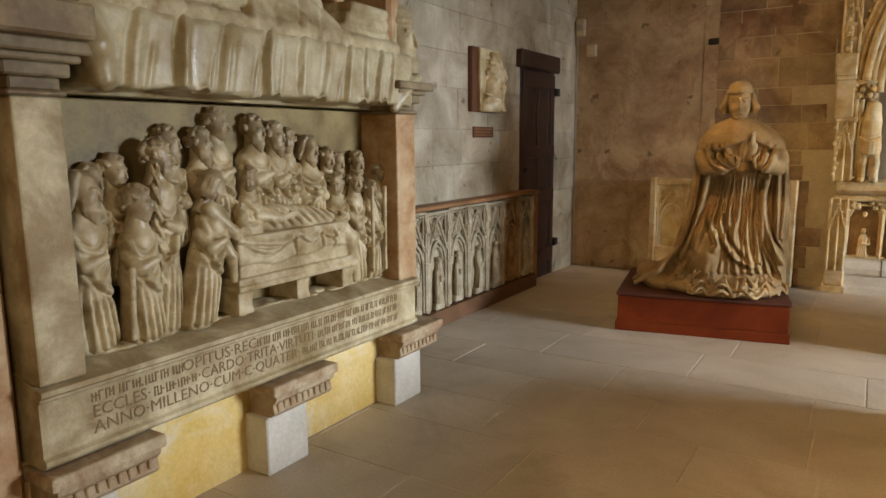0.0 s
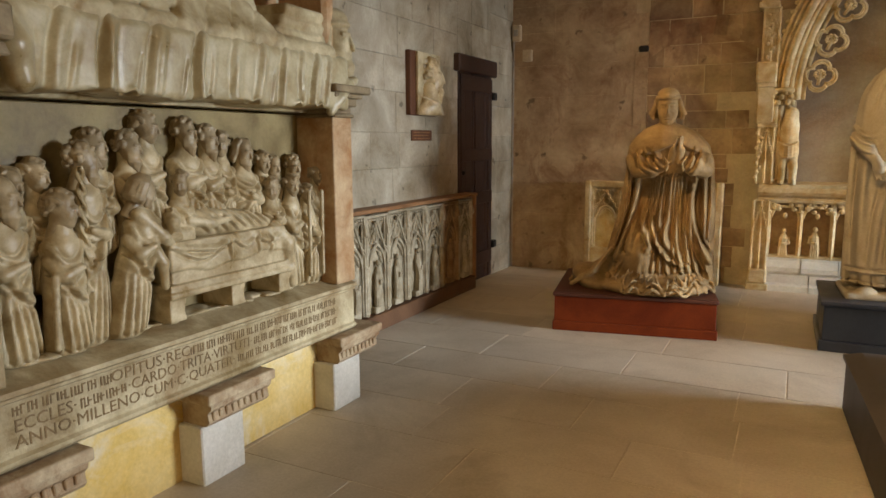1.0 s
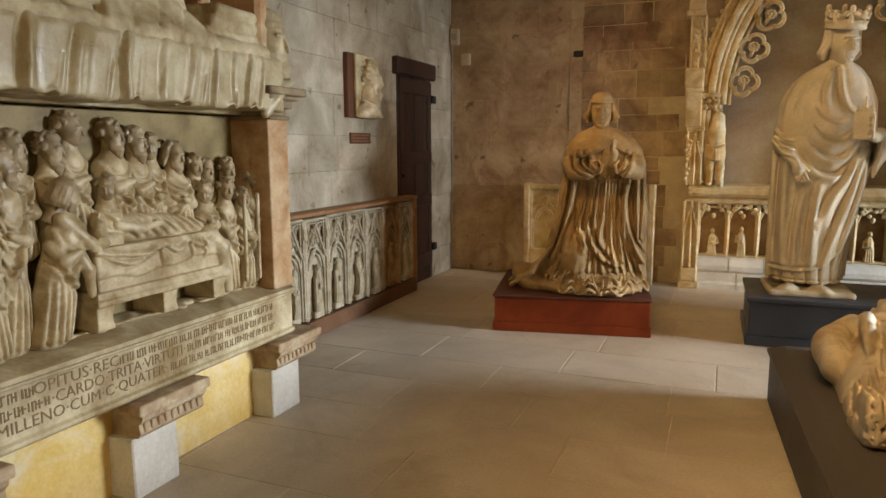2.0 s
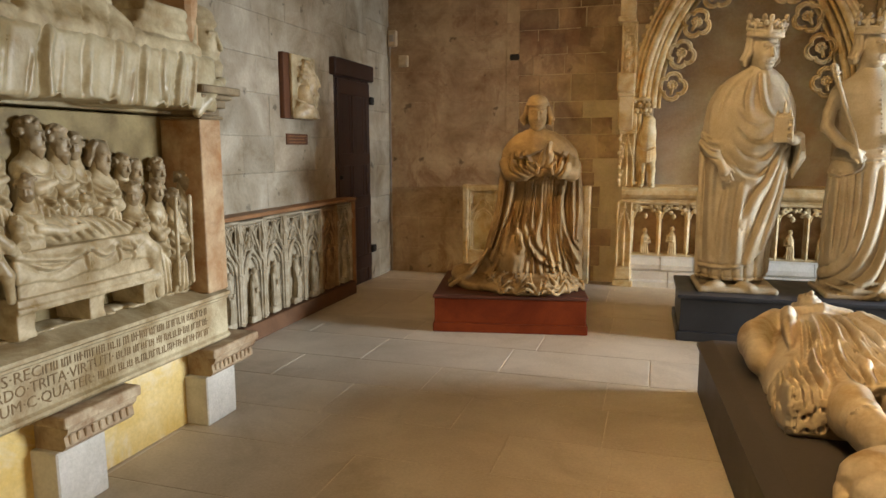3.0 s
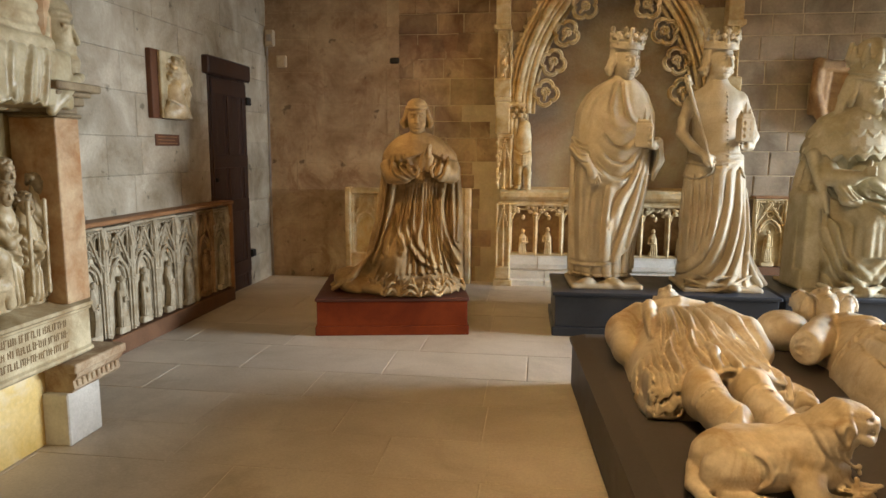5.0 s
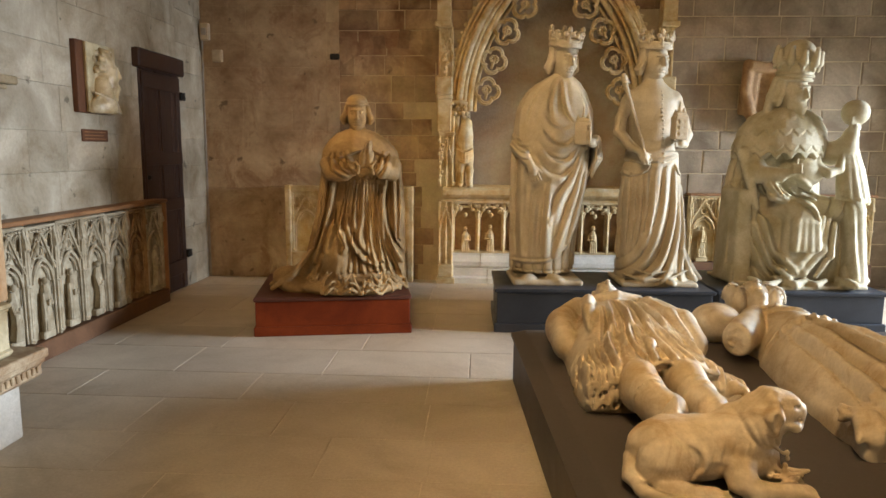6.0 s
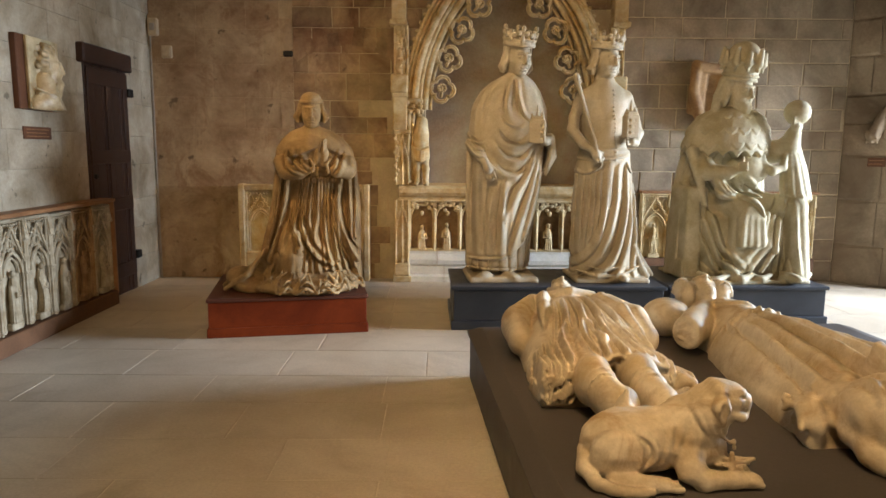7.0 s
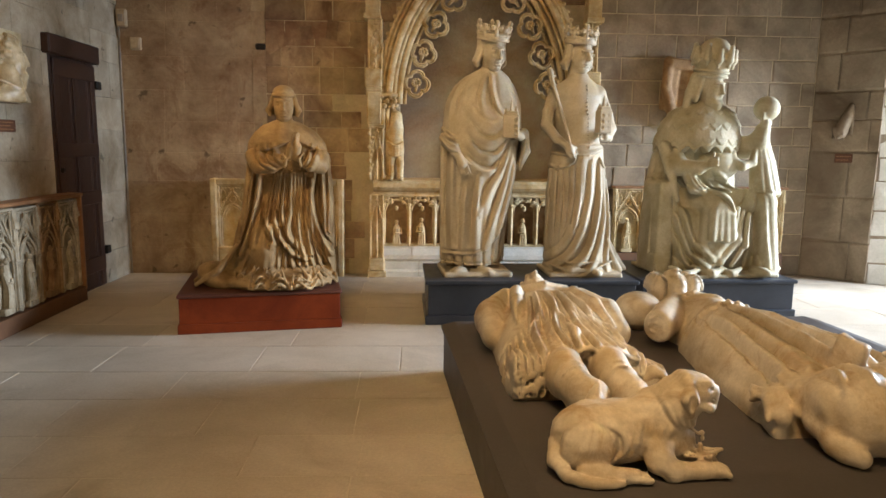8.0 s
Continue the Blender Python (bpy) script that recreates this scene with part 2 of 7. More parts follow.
# ---------------------------------------------------------------- sculpting: forms joined smoothly on a grid, then skinned
class Clay:
    """A lump modelled from rounded forms that melt into one another."""

    def __init__(self, lo, hi, cell):
        self.cell = cell
        self.lo = np.array(lo, dtype=np.float64)
        self.n = np.ceil((np.array(hi) - self.lo) / cell).astype(int) + 1
        self.ax = [(self.lo[i] + cell * np.arange(self.n[i])).astype(np.float32) for i in range(3)]
        self.d = np.full(tuple(self.n), 0.5, dtype=np.float32)

    def window(self, lo, hi):
        s = []
        for i in range(3):
            a = int(max(0, math.floor((lo[i] - self.lo[i]) / self.cell)))
            b = int(min(self.n[i], math.ceil((hi[i] - self.lo[i]) / self.cell) + 1))
            s.append(slice(a, max(a, b)))
        g = np.meshgrid(*[self.ax[i][s[i]] for i in range(3)], indexing="ij", sparse=True)
        return tuple(s), g

    def blend(self, s, f, k, cut=False):
        a = self.d[s]
        if a.size == 0:
            return
        if cut:
            h = np.clip(0.5 - 0.5 * (a + f) / k, 0, 1)
            self.d[s] = a * (1 - h) - f * h + k * h * (1 - h)
        else:
            h = np.clip(0.5 + 0.5 * (a - f) / k, 0, 1)
            self.d[s] = a * (1 - h) + f * h - k * h * (1 - h)

    def bar(self, a, b, ra, rb=None, k=0.02, cut=False, flat=None):
        """A tapered round bar; flat = (direction, factor) squeezes it."""
        rb = ra if rb is None else rb
        a, b = np.array(a, float), np.array(b, float)
        m = max(ra, rb) + 2.5 * k + self.cell * 2
        s, (x, y, z) = self.window(np.minimum(a, b) - m, np.maximum(a, b) + m)
        ab = b - a
        L = max(1e-9, float(ab @ ab))
        t = np.clip(((x - a[0]) * ab[0] + (y - a[1]) * ab[1] + (z - a[2]) * ab[2]) / L, 0, 1)
        px, py, pz = x - a[0] - t * ab[0], y - a[1] - t * ab[1], z - a[2] - t * ab[2]
        f = np.sqrt(px * px + py * py + pz * pz) - (ra + (rb - ra) * t)
        self.blend(s, f.astype(np.float32), k, cut)

    def line(self, pts, radii, k=0.015, cut=False):
        for i in range(len(pts) - 1):
            ra = radii[i] if isinstance(radii, (list, tuple)) else radii
            rb = radii[i + 1] if isinstance(radii, (list, tuple)) else radii
            self.bar(pts[i], pts[i + 1], ra, rb, k, cut)

    def egg(self, c, r, turn=None, k=0.02, cut=False):
        """An ellipsoid; turn: Euler degrees."""
        c, r = np.array(c, float), np.array(r, float)
        m = float(r.max()) + 2.5 * k + self.cell * 2
        s, (x, y, z) = self.window(c - m, c + m)
        x, y, z = x - c[0], y - c[1], z - c[2]
        if turn:
            R = np.array(Euler([radians(q) for q in turn]).to_matrix()).T
            x, y, z = (R[i, 0] * x + R[i, 1] * y + R[i, 2] * z for i in range(3))
        q = np.sqrt((x / r[0]) ** 2 + (y / r[1]) ** 2 + (z / r[2]) ** 2)
        g = np.sqrt((x / r[0] ** 2) ** 2 + (y / r[1] ** 2) ** 2 + (z / r[2] ** 2) ** 2)
        f = q * (q - 1) / np.maximum(g, 1e-6)
        self.blend(s, f.astype(np.float32), k, cut)

    def block(self, c, half, rnd=0.01, turn=None, k=0.01, cut=False):
        c, half = np.array(c, float), np.array(half, float)
        m = float(np.linalg.norm(half)) + 2.5 * k + self.cell * 2
        s, (x, y, z) = self.window(c - m, c + m)
        x, y, z = x - c[0], y - c[1], z - c[2]
        if turn:
            R = np.array(Euler([radians(q) for q in turn]).to_matrix()).T
            x, y, z = (R[i, 0] * x + R[i, 1] * y + R[i, 2] * z for i in range(3))
        qx, qy, qz = np.abs(x) - half[0] + rnd, np.abs(y) - half[1] + rnd, np.abs(z) - half[2] + rnd
        f = np.sqrt(np.maximum(qx, 0) ** 2 + np.maximum(qy, 0) ** 2 + np.maximum(qz, 0) ** 2) + np.minimum(np.maximum(np.maximum(qx, qy), qz), 0) - rnd
        self.blend(s, f.astype(np.float32), k, cut)

    def robe(self, z0, z1, shape, folds, k=0.03, seed=0):
        """A draped upright body: shape(u) gives centre x, y and radii a, b at height share u; folds(u, angle) its pleats."""
        us = np.linspace(0, 1, 24)
        tab = np.array([shape(float(u)) for u in us])
        m = tab[:, 2:].max() + 0.12
        lo = (tab[:, 0].min() - m, tab[:, 1].min() - m, z0 - 0.08)
        hi = (tab[:, 0].max() + m, tab[:, 1].max() + m, z1 + 0.08)
        s, (x, y, z) = self.window(lo, hi)
        u = (z - z0) / (z1 - z0)
        uc = np.clip(u, 0, 1)
        cx, cy, a, b = (np.interp(uc, us, tab[:, i]) for i in range(4))
        dx, dy = (x - cx), (y - cy)
        ang = np.arctan2(dy / b, dx / a)
        q = np.sqrt((dx / a) ** 2 + (dy / b) ** 2)
        f = (q - 1) * np.minimum(a, b) * 0.9 - folds(uc + 0 * ang, ang)
        cap = np.maximum(z0 - z, z - z1)
        f = np.maximum(f, cap)
        self.blend(s, f.astype(np.float32), k)

    def loaf(self, y0, y1, shape, folds, k=0.03):
        """A lying body along y on z = 0: shape(u) gives centre x, half width and height at share u from y0 to y1."""
        us = np.linspace(0, 1, 24)
        tab = np.array([shape(float(u)) for u in us])
        m = tab[:, 1:].max() + 0.1
        s, (x, y, z) = self.window((tab[:, 0].min() - m, min(y0, y1) - 0.05, -0.05), (tab[:, 0].max() + m, max(y0, y1) + 0.05, m))
        u = np.clip((y - y0) / (y1 - y0), 0, 1)
        cx, a, b = (np.interp(u, us, tab[:, i]) for i in range(3))
        dx = x - cx
        ang = np.arctan2(z / b, dx / a)
        f = (np.sqrt((dx / a) ** 2 + (z / b) ** 2) - 1) * np.minimum(a, b) * 0.9 - folds(u + 0 * ang, ang)
        f = np.maximum(f, np.maximum(min(y0, y1) - y, y - max(y0, y1)))
        self.blend(s, f.astype(np.float32), k)

    def fold(self, pts, w, h, axes=(0, 2), depth=(-0.7, 0.06), ends=(0.2, 0.2)):
        """A fold of cloth along a smooth line: a ridge, soft on one side, with a sharp valley on the other."""
        P = np.array(pts, float)
        Q = np.vstack([2 * P[0] - P[1], P, 2 * P[-1] - P[-2]])
        path = []
        for i in range(1, len(Q) - 2):
            for t in np.linspace(0, 1, 7)[:-1]:
                a, b, e, g = Q[i - 1], Q[i], Q[i + 1], Q[i + 2]
                path.append(0.5 * (2 * b + (e - a) * t + (2 * a - 5 * b + 4 * e - g) * t * t + (3 * b - a - 3 * e + g) * t ** 3))
        path = np.array(path + [P[-1]])
        other = 3 - axes[0] - axes[1]
        lo, hi = np.zeros(3), np.zeros(3)
        for k, ax in enumerate(axes):
            lo[ax], hi[ax] = path[:, k].min() - 5 * w, path[:, k].max() + 5 * w
        lo[other], hi[other] = depth
        s, g = self.window(lo, hi)
        if self.d[s].size == 0:
            return
        U, V = g[axes[0]], g[axes[1]]
        best, sd, along = 1e9 + 0 * (U + V), 0 * (U + V), 0 * (U + V)
        n = len(path) - 1
        for i in range(n):
            a, ab = path[i], path[i + 1] - path[i]
            t = np.clip(((U - a[0]) * ab[0] + (V - a[1]) * ab[1]) / max(1e-9, float(ab @ ab)), 0, 1)
            du, dv = U - a[0] - t * ab[0], V - a[1] - t * ab[1]
            q = np.sqrt(du * du + dv * dv)
            near = q < best
            best = np.where(near, q, best)
            sd = np.where(near, np.where(ab[0] * dv - ab[1] * du >= 0, q, -q), sd)
            along = np.where(near, (i + t) / n, along)
        env = np.clip(ends[0] + (1 - ends[0]) * along / 0.3, 0, 1) * np.clip(ends[1] + (1 - ends[1]) * (1 - along) / 0.3, 0, 1)
        fade = np.clip(2.5 - best / (2 * w), 0, 1)
        soft, sharp = np.exp(-(sd / (1.9 * w)) ** 2), np.exp(-(sd / (0.75 * w)) ** 2)
        prof = np.where(sd >= 0, soft, sharp) - 0.75 * np.exp(-((sd + 1.45 * w) / (0.55 * w)) ** 2) - 0.25 * np.exp(-((sd - 2.6 * w) / w) ** 2)
        self.d[s] -= (h * env * fade * prof).astype(np.float32)

    def furrow(self, fn, lo, hi):
        """Cuts fn(x, y, z) metres deep into the surface within a box."""
        s, (x, y, z) = self.window(lo, hi)
        if self.d[s].size:
            self.d[s] += fn(x, y, z).astype(np.float32)

    def warp_noise(self, amp, scale, seed=0):
        """Uneven, hand-cut surface."""
        rng = np.random.RandomState(seed)
        X, Y, Z = np.meshgrid(*self.ax, indexing="ij", sparse=True)
        f = 0
        for i in range(4):
            kx, ky, kz = rng.normal(size=3) * scale
            f = f + np.sin(kx * X + ky * Y + kz * Z + rng.uniform(0, 6.28))
        self.d += (amp * 0.5 * f).astype(np.float32)

    def skin(self):
        """Vertices and quads of the surface."""
        d = np.pad(self.d, 1, constant_values=0.5)
        sgn = d < 0
        cells = np.zeros(tuple(np.array(d.shape) - 1), dtype=np.uint8)
        acc = np.zeros(cells.shape + (3,), dtype=np.float32)
        cnt = np.zeros(cells.shape, dtype=np.float32)
        nx, ny, nz = cells.shape
        corner = lambda a, i, j, k: a[i:i + nx, j:j + ny, k:k + nz]
        for i, j, k in np.ndindex(2, 2, 2):
            cells += corner(sgn, i, j, k)
        act = np.argwhere((cells > 0) & (cells < 8))
        if len(act) == 0:
            return np.zeros((0, 3)), np.zeros((0, 4), int)
        P = np.zeros((len(act), 3), np.float64)
        C = np.zeros(len(act))
        ii, jj, kk = act.T
        for axis in range(3):
            for o1, o2 in np.ndindex(2, 2):
                off = [0, 0, 0]
                others = [q for q in range(3) if q != axis]
                off[others[0]], off[others[1]] = o1, o2
                d0 = d[ii + off[0], jj + off[1], kk + off[2]]
                e = list(off)
                e[axis] = 1
                d1 = d[ii + e[0], jj + e[1], kk + e[2]]
                hit = (d0 < 0) != (d1 < 0)
                t = np.where(hit, d0 / np.where(hit, d0 - d1, 1), 0)
                for q in range(3):
                    P[:, q] += np.where(hit, off[q] + (t if q == axis else 0), 0)
                C += hit
        P /= C[:, None]
        V = self.lo + (act - 1 + P) * self.cell
        index = np.full(cells.shape, -1, dtype=np.int64)
        index[ii, jj, kk] = np.arange(len(act))
        quads = []
        for axis in range(3):
            o = [q for q in range(3) if q != axis]
            sh = [slice(None)] * 3
            a0, a1 = list(sh), list(sh)
            a0[axis], a1[axis] = slice(0, -1), slice(1, None)
            cr = np.argwhere(sgn[tuple(a0)] != sgn[tuple(a1)])
            cr = cr[(cr[:, o[0]] > 0) & (cr[:, o[1]] > 0)]
            inside = sgn[tuple(cr.T)]
            c = [cr.copy() for _ in range(4)]
            c[1][:, o[0]] -= 1
            c[2][:, o[0]] -= 1
            c[2][:, o[1]] -= 1
            c[3][:, o[1]] -= 1
            q = np.stack([index[tuple(w.T)] for w in c], 1)
            flip = inside if axis != 1 else ~inside
            q[~flip] = q[~flip][:, ::-1]
            quads.append(q)
        Q = np.concatenate(quads)
        return V, Q[(Q >= 0).all(1)]


def clay_mesh(name, lumps):
    """One mesh from lumps, each a Clay or a pair of a Clay and the matrix that places it."""
    vs, qs, n = [], [], 0
    for c in lumps:
        c, m = c if isinstance(c, tuple) else (c, None)
        v, q = c.skin()
        if m is not None:
            A = np.array(m)
            v = v @ A[:3, :3].T + A[:3, 3]
        vs.append(v)
        qs.append(q + n)
        n += len(v)
    V, Q = np.concatenate(vs), np.concatenate(qs)
    me = bpy.data.meshes.new(name)
    me.vertices.add(len(V))
    me.vertices.foreach_set("co", V.astype(np.float32).ravel())
    me.loops.add(len(Q) * 4)
    me.loops.foreach_set("vertex_index", Q.astype(np.int32).ravel())
    me.polygons.add(len(Q))
    me.polygons.foreach_set("loop_start", np.arange(0, len(Q) * 4, 4, dtype=np.int32))
    me.update(calc_edges=True)
    me.validate()
    return me


def statue(name, lumps, material, m, label, category="statue", group=""):
    o = link(name, clay_mesh(name, lumps), material, None, "", True)
    o.matrix_basis = m
    return tagged(o, label, category, group)


def front(a):
    """Angle from straight ahead (-y), positive towards +x."""
    return (a + 1.5 * np.pi) % (2 * np.pi) - np.pi


def ridge(phase, skew=0.75):
    """Leaning waves from 0 to 1: steep on one side like hanging cloth."""
    p = 2 * phase
    return 0.5 + 0.5 * np.sin(p + skew * np.sin(p + 0.5))


def hump(x, c, w):
    return np.exp(-((x - c) / w) ** 2)


def step(x, a, b):
    t = np.clip((x - a) / (b - a), 0, 1)
    return t * t * (3 - 2 * t)


def valley(phase, sharp=4.0):
    """1 in narrow valleys, 0 on the broad ridges."""
    return (1 - np.abs(np.sin(phase))) ** sharp


def curve(fn, n=10):
    return [fn(i / (n - 1)) for i in range(n)]


def head_clay(hair="bob", beard=False, crown=None, detail=0.006, seed=0):
    """A plain carved head, life size, facing -y, its middle at the origin."""
    rng = random.Random(seed)
    c = Clay((-0.17, -0.19, -0.24), (0.17, 0.19, 0.34 if crown else 0.16), detail)
    c.egg((0, 0.015, 0.03), (0.078, 0.098, 0.098), k=0.01)
    c.egg((0, -0.03, -0.03), (0.071, 0.074, 0.095), k=0.02)
    c.egg((0, -0.062, -0.098), (0.036, 0.030, 0.026), k=0.025)
    for s in (-1, 1):
        c.egg((0.038 * s, -0.066, -0.035), (0.026, 0.026, 0.032), k=0.015)
        c.egg((0.031 * s, -0.108, 0.008), (0.016, 0.018, 0.011), k=0.005, cut=True)
        c.egg((0.030 * s, -0.084, 0.007), (0.013, 0.013, 0.010), k=0.003)
        c.line([(0.015 * s, -0.090, 0.010), (0.030 * s, -0.095, 0.017), (0.046 * s, -0.084, 0.009)], 0.0038, 0.002)
        c.line([(0.017 * s, -0.090, 0.002), (0.030 * s, -0.092, -0.003), (0.044 * s, -0.083, 0.003)], 0.0034, 0.002)
        c.line([(0.020 * s, -0.104, -0.032), (0.032 * s, -0.094, -0.055)], 0.0035, 0.005, cut=True)
        c.bar((0.012 * s, -0.095, 0.032), (0.048 * s, -0.080, 0.032), 0.009, 0.007, 0.01)
    c.bar((0, -0.098, 0.026), (0, -0.122, -0.028), 0.009, 0.013, 0.006)
    c.egg((0, -0.100, -0.034), (0.019, 0.012, 0.009), k=0.006)
    c.bar((-0.020, -0.093, -0.060), (0.020, -0.093, -0.060), 0.007, 0.007, 0.006)
    c.bar((-0.016, -0.092, -0.074), (0.016, -0.092, -0.074), 0.008, 0.008, 0.006)
    c.line([(-0.027, -0.092, -0.067), (0, -0.104, -0.066), (0.027, -0.092, -0.067)], 0.0042, 0.003, cut=True)
    c.line([(-0.020, -0.092, -0.088), (0, -0.098, -0.087), (0.020, -0.092, -0.088)], 0.005, 0.005, cut=True)
    c.bar((0, 0.015, -0.07), (0, 0.03, -0.22), 0.052, 0.062, 0.03)
    if hair == "bob":
        for i in range(22):
            a = radians(-62 + 304 * i / 21)
            x, y = math.cos(a - 0.0), math.sin(a)
            if y < -0.30:
                continue
            w = 0.008 * math.sin(i * 2.1)
            c.line([(0.05 * x, 0.01 + 0.06 * y, 0.115), (0.083 * x, 0.015 + 0.10 * y, 0.06), ((0.088 + w) * x, 0.012 + 0.105 * y, -0.01), (0.105 * x, 0.012 + 0.11 * y, -0.07), ((0.098 - w) * x, 0.010 + 0.10 * y, -0.098)], [0.018, 0.019, 0.018, 0.021, 0.014], 0.008)
    if hair == "curls":
        for i in range(70):
            a, b = rng.uniform(0, 2 * math.pi), rng.uniform(-0.35, 1.4)
            x, y, z = math.cos(a) * math.cos(b), math.sin(a) * math.cos(b), math.sin(b)
            if y < -0.45 and z < 0.55:
                continue
            c.egg((0.084 * x, 0.015 + 0.102 * y, 0.03 + 0.1 * z), (0.019, 0.019, 0.017), k=0.006)
    if hair == "shaggy":
        for i in range(90):
            a, b = rng.uniform(0, 2 * math.pi), rng.uniform(-0.75, 1.45)
            x, y, z = math.cos(a) * math.cos(b), math.sin(a) * math.cos(b), math.sin(b)
            if (y < -0.35 and z < 0.62) or (z < -0.3 and y < 0.0):
                continue
            c.egg((0.088 * x, 0.020 + 0.105 * y, 0.028 + 0.102 * z), (0.016 + 0.006 * rng.random(), 0.024, 0.020), (rng.uniform(-60, 60), 0, rng.uniform(-60, 60)), 0.004)
    if beard:
        for i in range(13):
            t = -1 + 2 * i / 12
            c.line([(0.062 * t, -0.045 - 0.045 * (1 - t * t), -0.045 - 0.03 * (1 - t * t)), (0.052 * t, -0.05 - 0.055 * (1 - t * t), -0.10), (0.034 * t + 0.006 * math.sin(i * 2), -0.05 - 0.05 * (1 - t * t), -0.145 - 0.035 * (1 - abs(t)))], [0.014, 0.017, 0.009], 0.008)
        c.line([(-0.03, -0.088, -0.062), (0, -0.103, -0.048), (0.03, -0.088, -0.062)], 0.009, 0.006)
    if crown == "open":
        for i in range(40):
            a0, a1 = 2 * math.pi * i / 40, 2 * math.pi * (i + 1) / 40
            for z, r in ((0.085, 0.011), (0.10, 0.009), (0.118, 0.010)):
                c.bar((0.1 * math.cos(a0), 0.012 + 0.112 * math.sin(a0), z), (0.1 * math.cos(a1), 0.012 + 0.112 * math.sin(a1), z), r, r, 0.004)
        for i in range(8):
            a = 2 * math.pi * (i + 0.5) / 8
            x, y = 0.105 * math.cos(a), 0.012 + 0.117 * math.sin(a)
            big = 1.0 if i % 2 else 0.7
            c.bar((x, y, 0.12), (x, y, 0.12 + 0.07 * big), 0.014, 0.008, 0.006)
            c.egg((x, y, 0.12 + 0.075 * big), (0.016, 0.016, 0.022 * big), k=0.005)
            for s in (-1, 1):
                c.egg((x - 0.026 * s * math.sin(a), y + 0.026 * s * math.cos(a), 0.12 + 0.045 * big), (0.016, 0.016, 0.017), k=0.006)
    if crown == "tiara":
        for i in range(14):
            u = i / 13
            r = 0.100 + 0.016 * u
            c.egg((0, 0.012, 0.075 + 0.13 * u), (r, r * 1.06, 0.022), k=0.010)
        c.egg((0, 0.012, 0.205), (0.108, 0.114, 0.115), k=0.006)
        for z, r in ((0.072, 0.105), (0.10, 0.108), (0.185, 0.118)):
            for i in range(36):
                a0, a1 = 2 * math.pi * i / 36, 2 * math.pi * (i + 1) / 36
                c.bar((r * math.cos(a0), 0.012 + r * 1.05 * math.sin(a0), z), (r * math.cos(a1), 0.012 + r * 1.05 * math.sin(a1), z), 0.008, 0.008, 0.003)
        for i in range(10):
            a = 2 * math.pi * (i + 0.5) / 10
            x, y = 0.121 * math.cos(a), 0.012 + 0.127 * math.sin(a)
            tall = 0.262 if i % 2 else 0.240
            c.bar((x, y, 0.18), (x * 1.03, y * 1.03, tall - 0.02), 0.028, 0.018, 0.005)
            c.egg((x * 1.03, y * 1.03, tall), (0.018, 0.015, 0.020), k=0.006)
            c.egg((x * 1.02, y * 1.02, 0.142), (0.014, 0.012, 0.018), k=0.003)
        for s in (-1, 1):
            c.line([(0.10 * s, 0.06, 0.06), (0.12 * s, 0.06, -0.05), (0.13 * s, 0.05, -0.15)], [0.022, 0.026, 0.03], 0.012)
    if hair == "cap":
        c.egg((0, 0.012, 0.088), (0.080, 0.098, 0.058), k=0.012)
        c.line([(0.080 * math.cos(2 * math.pi * i / 24), 0.012 + 0.098 * math.sin(2 * math.pi * i / 24), 0.072) for i in range(25)], 0.011, 0.006)
        for i in range(20):
            a = radians(-18 + 216 * i / 19)
            x, y = math.cos(a), math.sin(a)
            c.line([(0.086 * x, 0.012 + 0.10 * y, 0.05), (0.096 * x, 0.014 + 0.104 * y, 0.0), (0.116 * x, 0.016 + 0.112 * y, -0.042), (0.104 * x, 0.016 + 0.100 * y, -0.075)], [0.013, 0.016, 0.021, 0.013], 0.005)
    return c


def hand(c, wrist, tip, width_dir, size=1.0, k=0.006, spread=0.012):
    """A simple hand from wrist to fingertips, four fingers side by side across width_dir."""
    w, t, d = Vector(wrist), Vector(tip), Vector(width_dir).normalized()
    palm = w.lerp(t, 0.45)
    c.bar(w, palm, 0.027 * size, 0.033 * size, k)
    c.bar(palm - d * 0.018 * size, palm + d * 0.018 * size, 0.02 * size, None, k)
    for i in range(4):
        o = (i - 1.5) * 0.017 * size
        c.bar(palm + d * o, t + d * (o + (i - 1.5) * spread * 0.3) - (t - w) * (0.06 * abs(i - 1.5)), 0.0105 * size, 0.0085 * size, k * 0.6)
    c.bar(w.lerp(t, 0.2) + d * 0.025 * size, palm + d * 0.05 * size + (t - w) * 0.1, 0.012 * size, 0.009 * size, k * 0.6)


# ---------------------------------------------------------------- the room
ROOM_TOP = 4.8
DOOR_A, DOOR_B, DOOR_TOP = -1.36, -0.60, 2.06

wall_west = thing("wall_west", pose(0, 0, 0), "pale limewashed ashlar wall behind the carved tomb", "wall", kind="structure")
bm = bmesh.new()
add_box(bm, (-0.45, -11.0, 0), (-0.012, DOOR_A, ROOM_TOP))
add_box(bm, (-0.45, DOOR_B, 0), (-0.012, 0.0, ROOM_TOP))
add_box(bm, (-0.45, DOOR_A, DOOR_TOP), (-0.012, DOOR_B, ROOM_TOP))
part("wall_core", bm, M_PLASTER, wall_west)

# pointed niche in the far wall
NX, NHALF, NSPRING, NRAD = 3.59, 0.83, 1.75, 1.75
SILL = 0.98


def arch_z(x, grow=0.0):
    """Height of the pointed arch over x; grow widens it."""
    off = NRAD - NHALF
    d = abs(x - NX) + off
    r = NRAD + grow
    return NSPRING + math.sqrt(max(0.0, r * r - d * d)) if d < r else None


